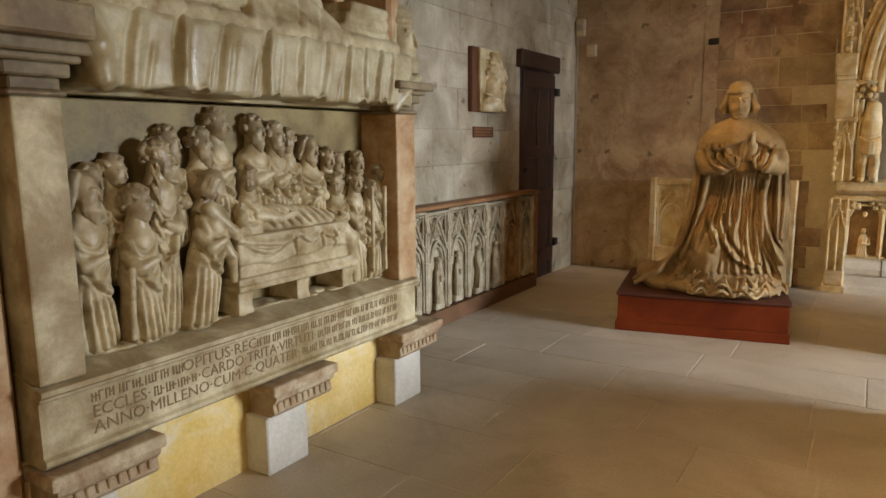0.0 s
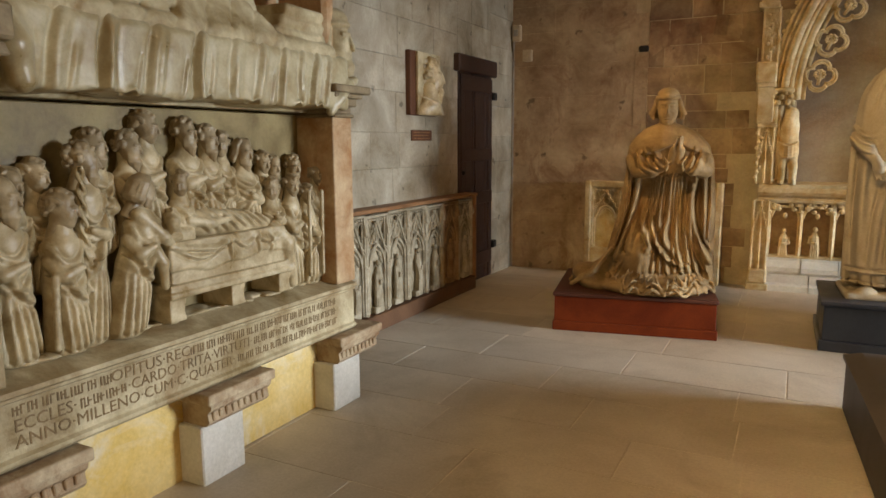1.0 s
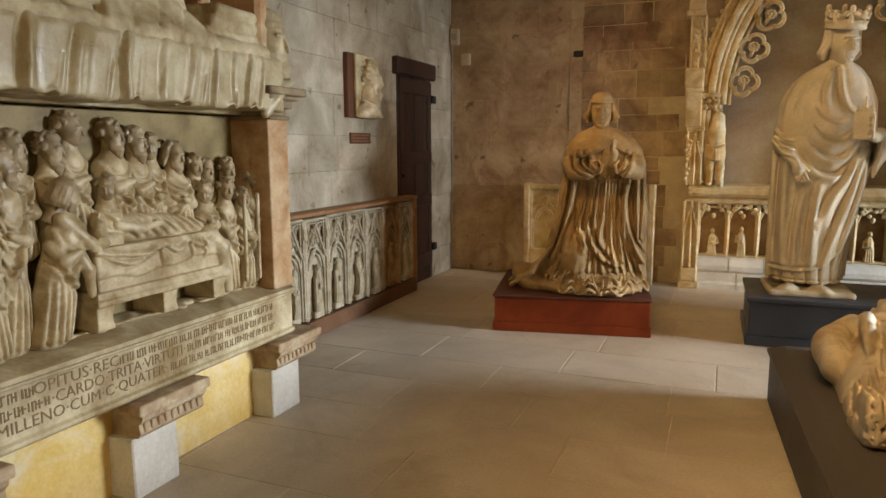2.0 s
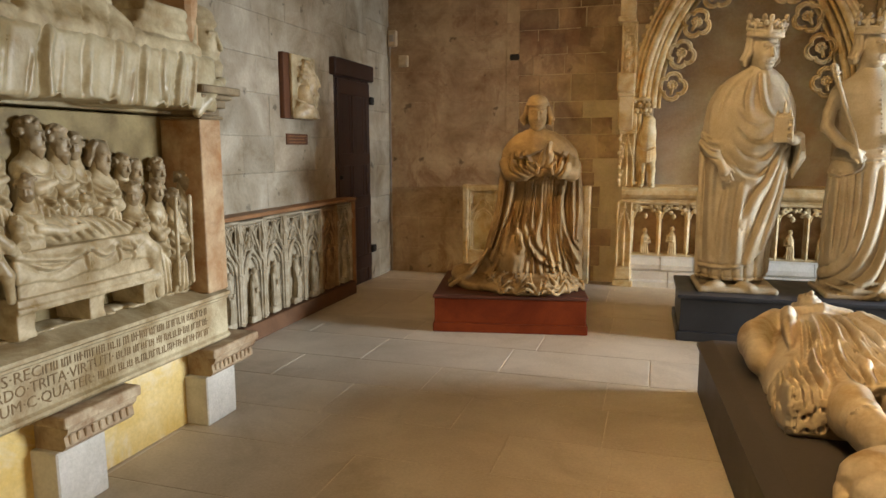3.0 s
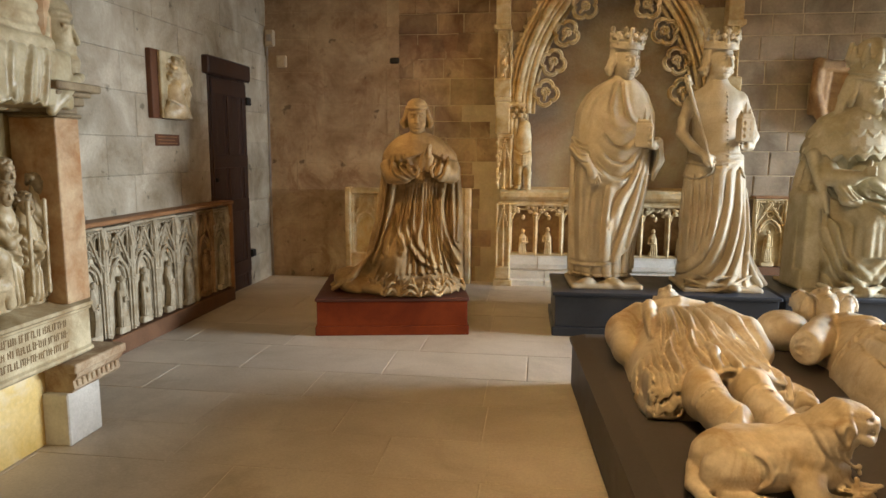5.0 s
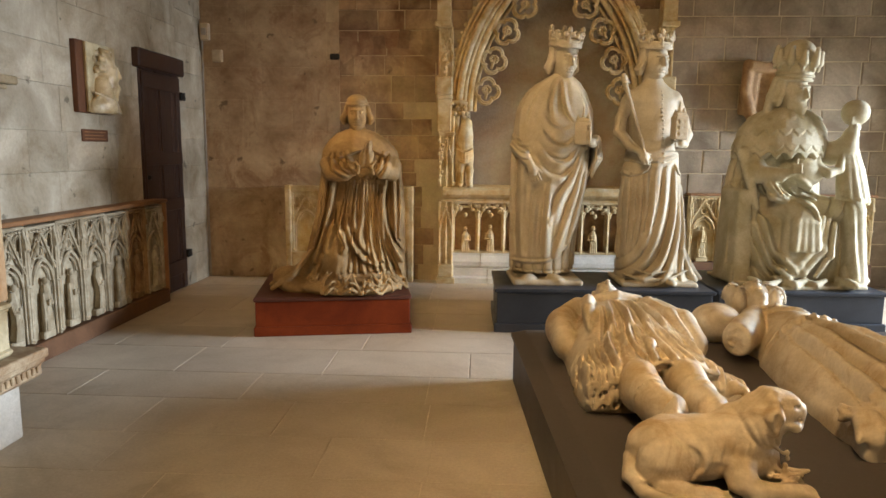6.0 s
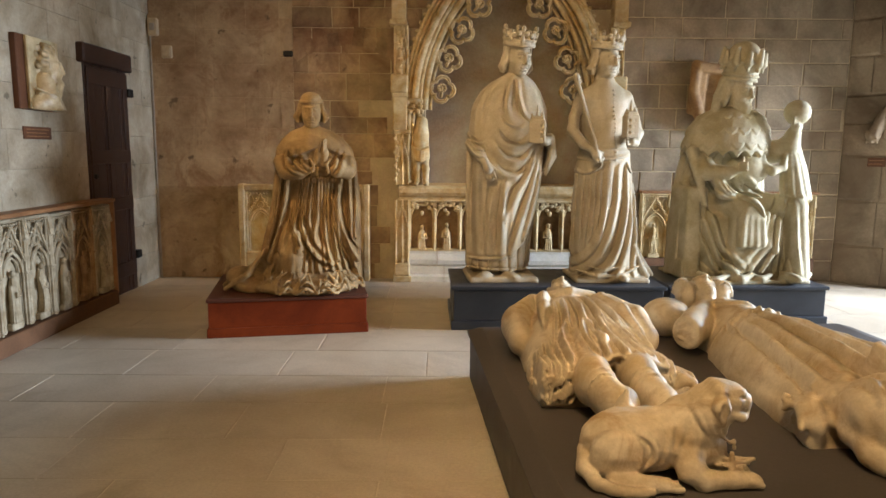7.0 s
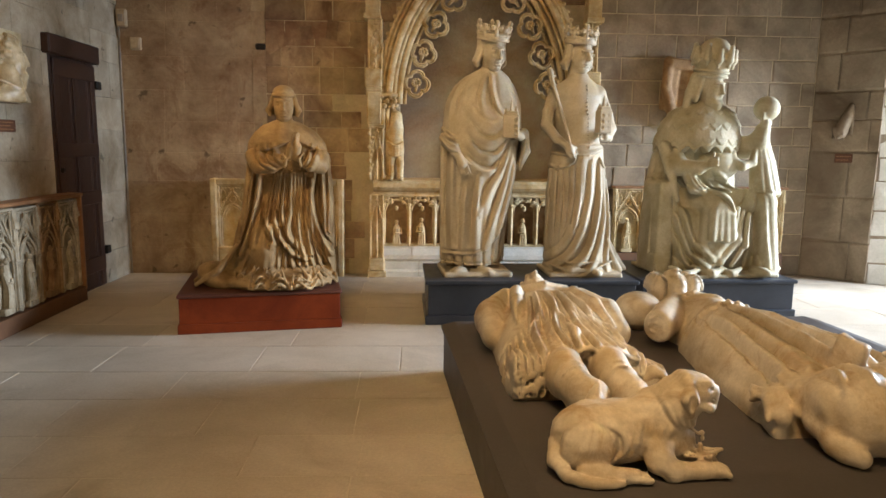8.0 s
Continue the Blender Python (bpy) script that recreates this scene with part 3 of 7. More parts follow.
wall_north = thing("wall_north", pose(0, 0, 0), "brown rubble and ashlar wall with a pointed tomb niche", "wall", kind="structure")
bm = bmesh.new()
BACK = 0.45
add_box(bm, (-0.45, 0.006, 0), (NX - NHALF, BACK, ROOM_TOP))
add_box(bm, (NX + NHALF, 0.006, 0), (7.6, BACK, ROOM_TOP))
add_box(bm, (NX - NHALF, 0.006, 0), (NX + NHALF, BACK, 0.85))
steps = 40
for i in range(steps):
    xa = NX - NHALF + 2 * NHALF * i / steps
    xb = NX - NHALF + 2 * NHALF * (i + 1) / steps
    add_box(bm, (xa, 0.006, arch_z((xa + xb) / 2) or NSPRING), (xb, BACK, ROOM_TOP))
part("wall_core", bm, M_MORTAR, wall_north)
bm = bmesh.new()
add_box(bm, (NX - NHALF - 0.05, BACK - 0.06, 0.8), (NX + NHALF + 0.05, BACK + 0.1, 3.4))
part("niche_back", bm, M_NICHE, wall_north)

wall_east = thing("wall_east", pose(0, 0, 0), "rough grey-brown stone wall with a daylit doorway", "wall", kind="structure")
bm = bmesh.new()


def upright(bm, pts, z0, z1):
    lo = [bm.verts.new((x, y, z0)) for x, y in pts]
    hi = [bm.verts.new((x, y, z1)) for x, y in pts]
    n = len(pts)
    for i in range(n):
        bm.faces.new((lo[i], lo[(i + 1) % n], hi[(i + 1) % n], hi[i]))
    bm.faces.new(lo[::-1])
    bm.faces.new(hi)


upright(bm, [(7.05, 0.012), (7.49, -0.44), (8.3, -0.78), (8.6, -0.78), (8.6, 0.45), (7.6, 0.45), (7.6, 0.012)], 0, ROOM_TOP)
# unseen head over the opening, assumed low to keep daylight off upper walls
upright(bm, [(7.55, -0.48), (8.6, -0.78), (8.6, -4.0), (7.55, -3.75)], 2.1, ROOM_TOP)
upright(bm, [(7.55, -3.75), (8.6, -3.95), (8.6, -11.0), (7.55, -11.0)], 0, ROOM_TOP)
part("wall_core", bm, M_RUBBLE, wall_east)

# unseen wall closing the room; its opening is added to let fill light in
wall_south = thing("wall_south", pose(0, 0, 0), "unseen plain wall with an added opening for fill light", "wall", kind="structure")
bm = bmesh.new()
add_box(bm, (-0.45, -11.4, 0), (4.6, -11.0, ROOM_TOP))
add_box(bm, (6.6, -11.4, 0), (8.6, -11.0, ROOM_TOP))
add_box(bm, (4.6, -11.4, 0), (6.6, -11.0, 0.5))
add_box(bm, (4.6, -11.4, 2.6), (6.6, -11.0, ROOM_TOP))
part("wall_core", bm, M_PLASTER, wall_south)

# added ceiling, out of view
bm = bmesh.new()
add_box(bm, (-0.45, -11.4, ROOM_TOP), (8.6, 0.45, ROOM_TOP + 0.3))
ceiling = tagged(part("ceiling", bm, M_CEIL), "unseen ceiling added to close the room, dark to limit bounce", "ceiling", kind="structure")

floor = thing("floor", pose(0, 0, 0), "worn sandstone slab floor with pale mortar joints", "floor", kind="structure")
bm = bmesh.new()
add_box(bm, (-0.45, -11.4, -0.3), (12.0, 0.9, -0.0025))
part("floor_bed", bm, M_JOINT, floor)

# ---------------------------------------------------------------- plinths
def plinth(name, m, w, d, h, body, top, label, step=0.03):
    """A painted box plinth: base board, body, projecting top board."""
    t = thing(name, m, label, "plinth")
    box("base_board", (0, 0, 0), (w, d, 0.07), body, t, 0.006)
    box("body", (step, step, 0.07), (w - step, d - step, h - 0.028), body, t, 0.003)
    box("top_board", (0, 0, h - 0.028), (w, d, h), top, t, 0.006)
    return t


red_plinth = plinth("red_plinth", pose(1.26, -2.34, 0, 0, 0, 10.8), 1.145, 1.02, 0.285, M_RED, M_REDTOP, "low red-painted wooden plinth under the kneeling figure", 0.012)
king_plinth = plinth("black_plinth", pose(3.0, -2.06, 0, 0, 0, 1.0), 1.63, 0.80, 0.335, M_BLACK, M_BLACK, "low blue-black painted plinth under two crowned figures", 0.02)
seat_plinth = plinth("black_plinth", pose(4.70, -1.86, 0, 0, 0, 0.5), 1.27, 0.95, 0.31, M_BLACK, M_BLACK, "low blue-black painted plinth under the seated figure", 0.02)

platform = thing("platform", pose(3.09, -3.13, 0, 0, 0, 3.6), "broad low charcoal platform carrying recumbent effigies", "platform")
bm = bmesh.new()
add_box(bm, (0, -3.3, 0.0), (2.35, 0.0, 0.27), 0.004)
part("body", bm, M_SLAB, platform)
bm = bmesh.new()
add_profile(bm, [(-0.015, 0.27), (2.365, 0.27), (2.365, 0.285), (2.28, 0.305), (0.07, 0.305), (-0.015, 0.285)], -3.3, 0.012)
part("top_board", bm, M_SLAB, platform)


# ---------------------------------------------------------------- standing crowned figures
def table(rows):
    """Interpolates rows of (height share, ...) smoothly."""
    a = np.array(rows, dtype=float)
    return lambda u: tuple(float(np.interp(u, a[:, 0], a[:, i])) for i in range(1, a.shape[1]))


def church_model(x, y, z, turn, s=1.0):
    m = Clay((x - 0.10, y - 0.09, z - 0.10), (x + 0.10, y + 0.09, z + 0.26), 0.0055)
    m.block((x, y, z), (0.058 * s, 0.045, 0.085), 0.005, (0, 0, turn), 0.004)
    m.block((x, y, z + 0.095), (0.048 * s, 0.035, 0.018), 0.006, (0, 0, turn), 0.01)
    for dx, h in ((-0.038, 0.05), (0.0, 0.11), (0.035, 0.065)):
        m.bar((x + dx * s, y, z + 0.085), (x + dx * s, y, z + 0.085 + h), 0.018, 0.005, 0.006)
    for dz in (-0.045, 0.0, 0.045):
        for dx in (-0.026, 0.026):
            m.egg((x + dx * s, y - 0.05, z + dz), (0.012, 0.012, 0.015), k=0.003, cut=True)
    return m


def king_in_mantle():
    c = Clay((-0.48, -0.38, 0.0), (0.48, 0.32, 1.72), 0.0076)
    c.robe(0.03, 1.60, table([(0, -0.085, 0.0, 0.252, 0.20), (0.15, -0.08, 0.0, 0.258, 0.20), (0.40, -0.06, 0.0, 0.280, 0.20), (0.62, -0.035, 0.0, 0.308, 0.195), (0.72, -0.03, 0.0, 0.308, 0.19), (0.83, -0.025, 0.0, 0.290, 0.175), (0.90, -0.02, 0.0, 0.248, 0.155), (0.94, -0.01, 0.0, 0.200, 0.135), (0.97, 0.005, 0.005, 0.145, 0.11), (1, 0.02, 0.01, 0.07, 0.08)]), lambda u, a: 0.006 * (ridge(front(a) * 4 + 2 * u) - 0.5), 0.012)
    c.bar((0.02, 0.005, 1.50), (0.035, -0.01, 1.68), 0.066, 0.056, 0.03)
    # the mantle ends in a slanting hem; the pleated tunic shows below it
    def hem(x, y, z):
        h = np.interp(x, [-0.4, -0.11, 0.0, 0.10, 0.20, 0.26], [0.155, 0.165, 0.20, 0.32, 0.58, 0.80])
        below = step(z, h + 0.006, h - 0.006)
        return below * (0.022 + 0.016 * valley(42 * x + 0.8 * np.sin(9 * z) + 0.6, 3)) + 0.012 * hump(z, h + 0.03, 0.010) * step(x, 0.0, -0.1)
    c.furrow(hem, (-0.45, -0.36, 0.0), (0.40, 0.02, 0.95))
    # folds gathered at the church model and falling across the body
    long = [
        [(-0.075, 0.773), (-0.095, 0.551), (-0.109, 0.224)],
        [(0.185, 1.037), (0.112, 0.840), (0.004, 0.663), (-0.061, 0.484)],
        [(0.204, 0.993), (0.142, 0.751), (0.058, 0.484), (-0.023, 0.224)],
        [(0.223, 0.927), (0.191, 0.729), (0.140, 0.529), (0.083, 0.326)],
        [(-0.168, 0.751), (-0.195, 0.529), (-0.207, 0.190)],
        [(-0.277, 1.037), (-0.292, 0.751), (-0.284, 0.190)],
    ]
    for p, w, h in zip(long, (0.020, 0.024, 0.022, 0.018, 0.016, 0.018), (0.034, 0.040, 0.036, 0.028, 0.022, 0.026)):
        c.fold(p, w, 0.78 * h, ends=(0.3, 0.25))
    bows = [
        [(-0.199, 0.960), (-0.098, 0.840), (0.046, 0.829), (0.160, 0.993)],
        [(-0.189, 1.069), (-0.078, 0.949), (0.055, 0.938), (0.159, 1.048)],
        [(-0.173, 1.188), (-0.068, 1.069), (0.042, 1.054), (0.118, 1.124)],
        [(-0.169, 1.307), (-0.081, 1.199), (0.018, 1.167), (0.083, 1.199)],
    ]
    for p, h in zip(bows, (0.030, 0.028, 0.022, 0.014)):
        c.fold(p[::-1], 0.020, 0.78 * h, ends=(0.2, 0.1))
    # open front of the mantle on the breast
    c.fold([(0.012, 1.531), (0.021, 1.403), (0.053, 1.296), (0.104, 1.242)], 0.012, 0.024, ends=(0.6, 0.2))
    c.fold([(-0.041, 1.509), (-0.072, 1.360), (-0.055, 1.253)], 0.014, 0.014, ends=(0.3, 0.1))
    c.fold([(-0.107, 1.509), (-0.192, 1.382), (-0.234, 1.188)], 0.016, 0.010, ends=(0.2, 0.1))
    # back edge of the cloak, the fall of cloth from the wrist
    c.line([(-0.335, -0.03, 1.06), (-0.335, -0.02, 0.6), (-0.325, -0.01, 0.08)], [0.026, 0.024, 0.028], 0.014)
    c.line([(0.275, -0.14, 1.10), (0.290, -0.12, 0.97), (0.262, -0.09, 0.82)], [0.036, 0.040, 0.010], 0.012)
    c.fold([(0.267, 1.124), (0.270, 0.971), (0.244, 0.840)], 0.012, 0.020)
    # sleeves and hands
    c.line([(-0.325, -0.07, 1.06), (-0.275, -0.17, 0.975), (-0.245, -0.205, 0.93)], [0.050, 0.040, 0.032], 0.016)
    for i in range(3):
        c.fold([(-0.37, 1.16 - 0.05 * i), (-0.31, 1.08 - 0.05 * i), (-0.24, 1.06 - 0.05 * i)], 0.010, 0.014)
    hand(c, (-0.235, -0.215, 0.925), (-0.185, -0.245, 0.79), (1, -0.3, 0.2), 1.1)
    c.line([(0.27, -0.12, 1.10), (0.235, -0.20, 1.085)], [0.045, 0.030], 0.014)
    hand(c, (0.235, -0.22, 1.075), (0.165, -0.30, 1.10), (0.3, 0.9, 0.2), 1.1)
    # lower tunic hem, feet, uneven base
    c.furrow(lambda x, y, z: 0.018 * step(z, 0.085, 0.072) + 0.010 * hump(z, 0.10, 0.008), (-0.45, -0.36, 0.0), (0.40, 0.10, 0.14))
    c.block((-0.08, -0.01, 0.018), (0.27, 0.255, 0.024), 0.020, None, 0.012)
    c.egg((-0.22, -0.18, 0.042), (0.055, 0.085, 0.034), (0, 0, -35), 0.020)
    c.egg((-0.02, -0.19, 0.042), (0.055, 0.085, 0.034), (0, 0, 25), 0.020)
    c.warp_noise(0.0012, 30, 3)
    return [c, church_model(0.145, -0.265, 1.150, -14, 1.05), (head_clay("bob", False, "open", seed=2, detail=0.0052), pose(0.030, -0.045, 1.715, 12, 0, 20) @ Matrix.Scale(1.10, 4))]


def king_with_sceptre():
    c = Clay((-0.46, -0.40, 0.0), (0.48, 0.32, 1.72), 0.0076)
    c.robe(0.03, 1.02, table([(0, 0.03, 0.0, 0.295, 0.25), (0.08, 0.015, 0.0, 0.27, 0.225), (0.25, -0.005, 0.0, 0.255, 0.205), (0.55, -0.02, 0.0, 0.240, 0.185), (0.85, -0.025, 0.0, 0.220, 0.170), (1, -0.02, 0.0, 0.195, 0.150)]), lambda u, a: 0.006 * (1 - u) * ridge(front(a) * 6), 0.012)
    c.robe(0.97, 1.55, table([(0, -0.02, 0.0, 0.196, 0.150), (0.2, -0.025, 0.0, 0.168, 0.135), (0.5, -0.03, 0.0, 0.176, 0.145), (0.75, -0.035, 0.005, 0.190, 0.135), (0.88, -0.035, 0.01, 0.165, 0.105), (0.95, -0.035, 0.012, 0.11, 0.085), (1, -0.035, 0.015, 0.07, 0.07)]), lambda u, a: 0 * u, 0.015)
    c.bar((-0.035, 0.015, 1.48), (-0.038, 0.0, 1.68), 0.070, 0.054, 0.05)
    # long skirt folds running from the hip to one side of the hem
    sweeps = [
        [(0.129, 0.883), (0.121, 0.527), (0.020, 0.187), (-0.201, 0.004)],
        [(0.175, 0.839), (0.178, 0.482), (0.090, 0.141), (-0.063, -0.043)],
        [(0.051, 0.883), (0.029, 0.572), (-0.072, 0.233), (-0.236, 0.061)],
        [(-0.027, 0.905), (-0.038, 0.572), (-0.119, 0.301), (-0.245, 0.142)],
        [(0.212, 0.750), (0.234, 0.392), (0.195, 0.072)],
    ]
    for p, h in zip(sweeps, (0.044, 0.034, 0.030, 0.022, 0.028)):
        c.fold(p, 0.020, 0.8 * h, ends=(0.25, 0.5))
    for i in range(5):
        c.fold([(-0.215 + 0.040 * i, 0.86), (-0.225 + 0.042 * i, 0.55), (-0.235 + 0.035 * i, 0.22 + 0.02 * i)], 0.011, 0.016, ends=(0.3, 0.3))
    # hip pouch edges and the girdle
    c.fold([(-0.259, 0.872), (-0.203, 0.839), (-0.093, 0.883), (-0.074, 0.960)], 0.008, 0.014)
    c.fold([(0.127, 0.927), (0.152, 0.872), (0.193, 0.839)], 0.008, 0.014)
    c.fold([(-0.269, 0.971), (-0.140, 0.945), (0.060, 0.960), (0.174, 0.993)], 0.010, 0.010)
    # cloth bunched on the ground
    c.line([(-0.25, -0.17, 0.09), (-0.10, -0.25, 0.05), (0.08, -0.255, 0.06), (0.24, -0.18, 0.12)], [0.010, 0.016, 0.014, 0.006], 0.012)
    c.line([(-0.22, -0.19, 0.14), (-0.05, -0.25, 0.10), (0.12, -0.235, 0.13)], [0.006, 0.012, 0.006], 0.010)
    c.line([(0.235, -0.02, 0.28), (0.30, -0.03, 0.12), (0.39, -0.03, 0.035)], [0.03, 0.045, 0.024], 0.02)
    c.line([(0.21, -0.14, 0.28), (0.27, -0.14, 0.12), (0.33, -0.12, 0.035)], [0.012, 0.022, 0.024], 0.014)
    for s in (-1, 1):
        c.egg((-0.035 + 0.165 * s, 0.01, 1.42), (0.058, 0.066, 0.062), k=0.03)
    c.line([(-0.225, 0.0, 1.40), (-0.275, -0.02, 1.27), (-0.290, -0.05, 1.17), (-0.22, -0.15, 1.06), (-0.165, -0.205, 1.02)], [0.050, 0.042, 0.042, 0.035, 0.026], 0.014)
    hand(c, (-0.165, -0.20, 1.02), (-0.105, -0.24, 0.935), (1, 0.3, 0.5), 1.05)
    c.line([(0.145, 0.0, 1.40), (0.200, -0.01, 1.27), (0.225, -0.05, 1.15), (0.17, -0.16, 1.08), (0.13, -0.21, 1.085)], [0.050, 0.042, 0.042, 0.035, 0.026], 0.014)
    hand(c, (0.165, -0.195, 1.075), (0.075, -0.255, 1.095), (0.2, 0.4, 1), 1.05)
    for i in range(22):
        c.egg((-0.010 + 0.055 * i / 21 + 0.003 * math.sin(i), -0.146 - 0.006 * math.sin(i / 21 * 3.1), 1.47 - 0.031 * i), (0.009, 0.010, 0.010), k=0.002)
    c.line([(-0.115, -0.24, 0.93), (-0.175, -0.235, 1.13), (-0.245, -0.20, 1.36), (-0.295, -0.18, 1.52)], [0.010, 0.013, 0.015, 0.018], 0.005)
    c.egg((-0.302, -0.18, 1.555), (0.026, 0.024, 0.040), (0, -16, 0), 0.008)
    c.egg((-0.285, -0.18, 1.525), (0.030, 0.022, 0.012), (0, -16, 0), 0.006)
    c.block((0.02, -0.01, 0.014), (0.29, 0.25, 0.020), 0.014, None, 0.012)
    c.egg((0.10, -0.26, 0.035), (0.042, 0.055, 0.028), k=0.010)
    c.warp_noise(0.0012, 30, 5)
    return [c, church_model(0.105, -0.235, 1.195, 10, 0.85), (head_clay("bob", False, "open", seed=4, detail=0.0052), pose(-0.040, -0.03, 1.705, 8, 0, 24) @ Matrix.Scale(1.06, 4))]


statue("crowned_statue", king_in_mantle(), M_KING, pose(3.47, -1.64, 0.335, 0, 0, 4), "pale limestone statue of a crowned king holding a church model", group="crowned pair")
statue("crowned_statue", king_with_sceptre(), M_KING, pose(4.225, -1.63, 0.335, 0, 0, 2), "slender pale limestone crowned statue holding a sceptre", group="crowned pair")


# ---------------------------------------------------------------- seated figure with tiara and orb
def seated_pope():
    c = Clay((-0.62, -0.60, 0.0), (0.70, 0.46, 1.46), 0.0085)
    # throne and cope, narrow shoulders, broad at the ground
    c.robe(0.0, 1.34, table([(0, -0.02, 0.08, 0.42, 0.34), (0.3, -0.02, 0.09, 0.41, 0.31), (0.5, -0.02, 0.09, 0.39, 0.27), (0.68, -0.01, 0.08, 0.365, 0.235), (0.82, 0.0, 0.06, 0.335, 0.205), (0.92, 0.01, 0.04, 0.29, 0.18), (1, 0.01, 0.0, 0.17, 0.13)]), lambda u, a: 0.012 * (ridge(front(a) * 9 + 1.2 * np.sin(2 * front(a))) - 0.7), 0.012)
    c.bar((0.0, 0.0, 1.26), (0.0, -0.06, 1.42), 0.11, 0.085, 0.05)
    # thighs and shins under the cloth
    c.block((0.08, -0.14, 0.28), (0.38, 0.15, 0.27), 0.08, None, 0.04)
    c.line([(-0.14, 0.0, 0.62), (-0.02, -0.33, 0.60)], [0.13, 0.105], 0.03)
    c.line([(0.16, 0.0, 0.60), (0.43, -0.30, 0.60)], [0.13, 0.095], 0.03)
    c.line([(-0.02, -0.33, 0.59), (-0.04, -0.31, 0.30), (-0.06, -0.30, 0.10)], [0.100, 0.080, 0.085], 0.02)
    c.line([(0.43, -0.32, 0.59), (0.46, -0.33, 0.34), (0.47, -0.34, 0.06)], [0.088, 0.080, 0.100], 0.02)
    # the lap cloth hanging over the nearer knee in broad flutes
    for i in range(4):
        x = -0.055 + 0.050 * i
        c.line([(0.3 * x, -0.405, 0.66), (x - 0.01, -0.415, 0.52), (x * 1.15, -0.41, 0.31 + 0.012 * (i % 2))], [0.026, 0.034, 0.034], 0.022)
    c.block((0.03, -0.46, 0.27), (0.16, 0.08, 0.022), 0.01, None, 0.006, cut=True)
    # mantle swept in one broad loop from the far knee to the other side
    loops = [
        [(0.172, 0.555), (0.124, 0.346), (-0.012, 0.188), (-0.135, 0.145)],
        [(0.225, 0.534), (0.189, 0.304), (0.034, 0.124), (-0.152, 0.082)],
        [(0.261, 0.471), (0.244, 0.261), (0.141, 0.092)],
    ]
    for p, r in zip(loops, (0.034, 0.030, 0.024)):
        q = [(a, -0.355 - 0.02 * math.sin(k), b) for k, (a, b) in enumerate(p)]
        c.line(q, [r * 0.6] + [r] * (len(q) - 2) + [r * 0.7], 0.030)
    side = [
        [(-0.309, 0.798), (-0.264, 0.546), (-0.175, 0.290), (-0.049, 0.139)],
        [(-0.372, 0.798), (-0.314, 0.504), (-0.214, 0.226), (-0.089, 0.085)],
        [(-0.429, 0.882), (-0.359, 0.546), (-0.276, 0.204), (-0.161, 0.053)],
    ]
    for p in side:
        c.fold(p, 0.018, 0.032, ends=(0.3, 0.5))
    # far shin: a flat fall of cloth with crisp edges
    for p, h in (([(0.328, 0.679), (0.259, 0.492), (0.234, 0.261)], 0.030), ([(0.362, 0.638), (0.393, 0.366), (0.425, 0.081)], 0.026), ([(0.300, 0.638), (0.332, 0.345), (0.308, 0.102)], 0.018)):
        c.fold(p, 0.016, h, ends=(0.4, 0.6))
    c.line([(0.545, -0.22, 0.62), (0.555, -0.25, 0.45), (0.535, -0.28, 0.36)], [0.020, 0.028, 0.012], 0.012)
    c.line([(0.535, -0.24, 0.36), (0.545, -0.27, 0.20), (0.550, -0.30, 0.06)], [0.014, 0.024, 0.030], 0.012)
    # turned hem along the ground
    for x0, x1, r in ((-0.36, -0.14, 0.030), (-0.16, 0.06, 0.036), (0.02, 0.22, 0.030), (0.34, 0.56, 0.028)):
        xm = (x0 + x1) / 2
        c.line([(x0, -0.33, 0.075), (xm, -0.42, 0.035), (x1, -0.38, 0.065)], [r * 0.6, r, r * 0.6], 0.010)
    # upright fall of the mantle beside the throne
    c.block((-0.36, -0.06, 0.38), (0.085, 0.17, 0.38), 0.03, (0, 2, 0), 0.02)
    c.furrow(lambda x, y, z: 0.020 * valley(22 * x + 1.2 * z, 4), (-0.50, -0.4, 0.03), (-0.27, -0.10, 0.80))
    # feet
    c.egg((0.36, -0.43, 0.045), (0.055, 0.11, 0.045), (0, 0, 15), 0.012)
    c.block((0.05, -0.08, 0.012), (0.48, 0.36, 0.016), 0.01, None, 0.012)
    # hanging edge of the cope and the blessing arm in its wide sleeve
    c.line([(-0.36, -0.10, 1.04), (-0.345, -0.19, 0.85), (-0.30, -0.25, 0.62)], [0.050, 0.040, 0.020], 0.014)
    c.line([(-0.28, -0.10, 0.98), (-0.27, -0.22, 0.88), (-0.17, -0.33, 0.88), (-0.125, -0.38, 0.90)], [0.070, 0.070, 0.050, 0.030], 0.016)
    c.line([(-0.24, -0.24, 0.86), (-0.19, -0.30, 0.72), (-0.10, -0.32, 0.68)], [0.045, 0.050, 0.030], 0.014)
    for i in range(3):
        c.fold([(-0.26 + 0.04 * i, 0.84), (-0.21 + 0.04 * i, 0.74), (-0.12 + 0.04 * i, 0.70 + 0.01 * i)], 0.012, 0.018)
    c.egg((-0.105, -0.40, 0.925), (0.034, 0.034, 0.040), k=0.008)
    for i in range(4):
        c.bar((-0.13, -0.42, 0.895 + 0.02 * i), (-0.08, -0.44, 0.90 + 0.02 * i), 0.0105, 0.010, 0.003)
    c.bar((-0.10, -0.405, 0.95), (-0.095, -0.41, 1.0), 0.012, 0.009, 0.004)
    # belly, lap folds
    c.egg((0.08, -0.16, 0.90), (0.18, 0.13, 0.13), k=0.02)
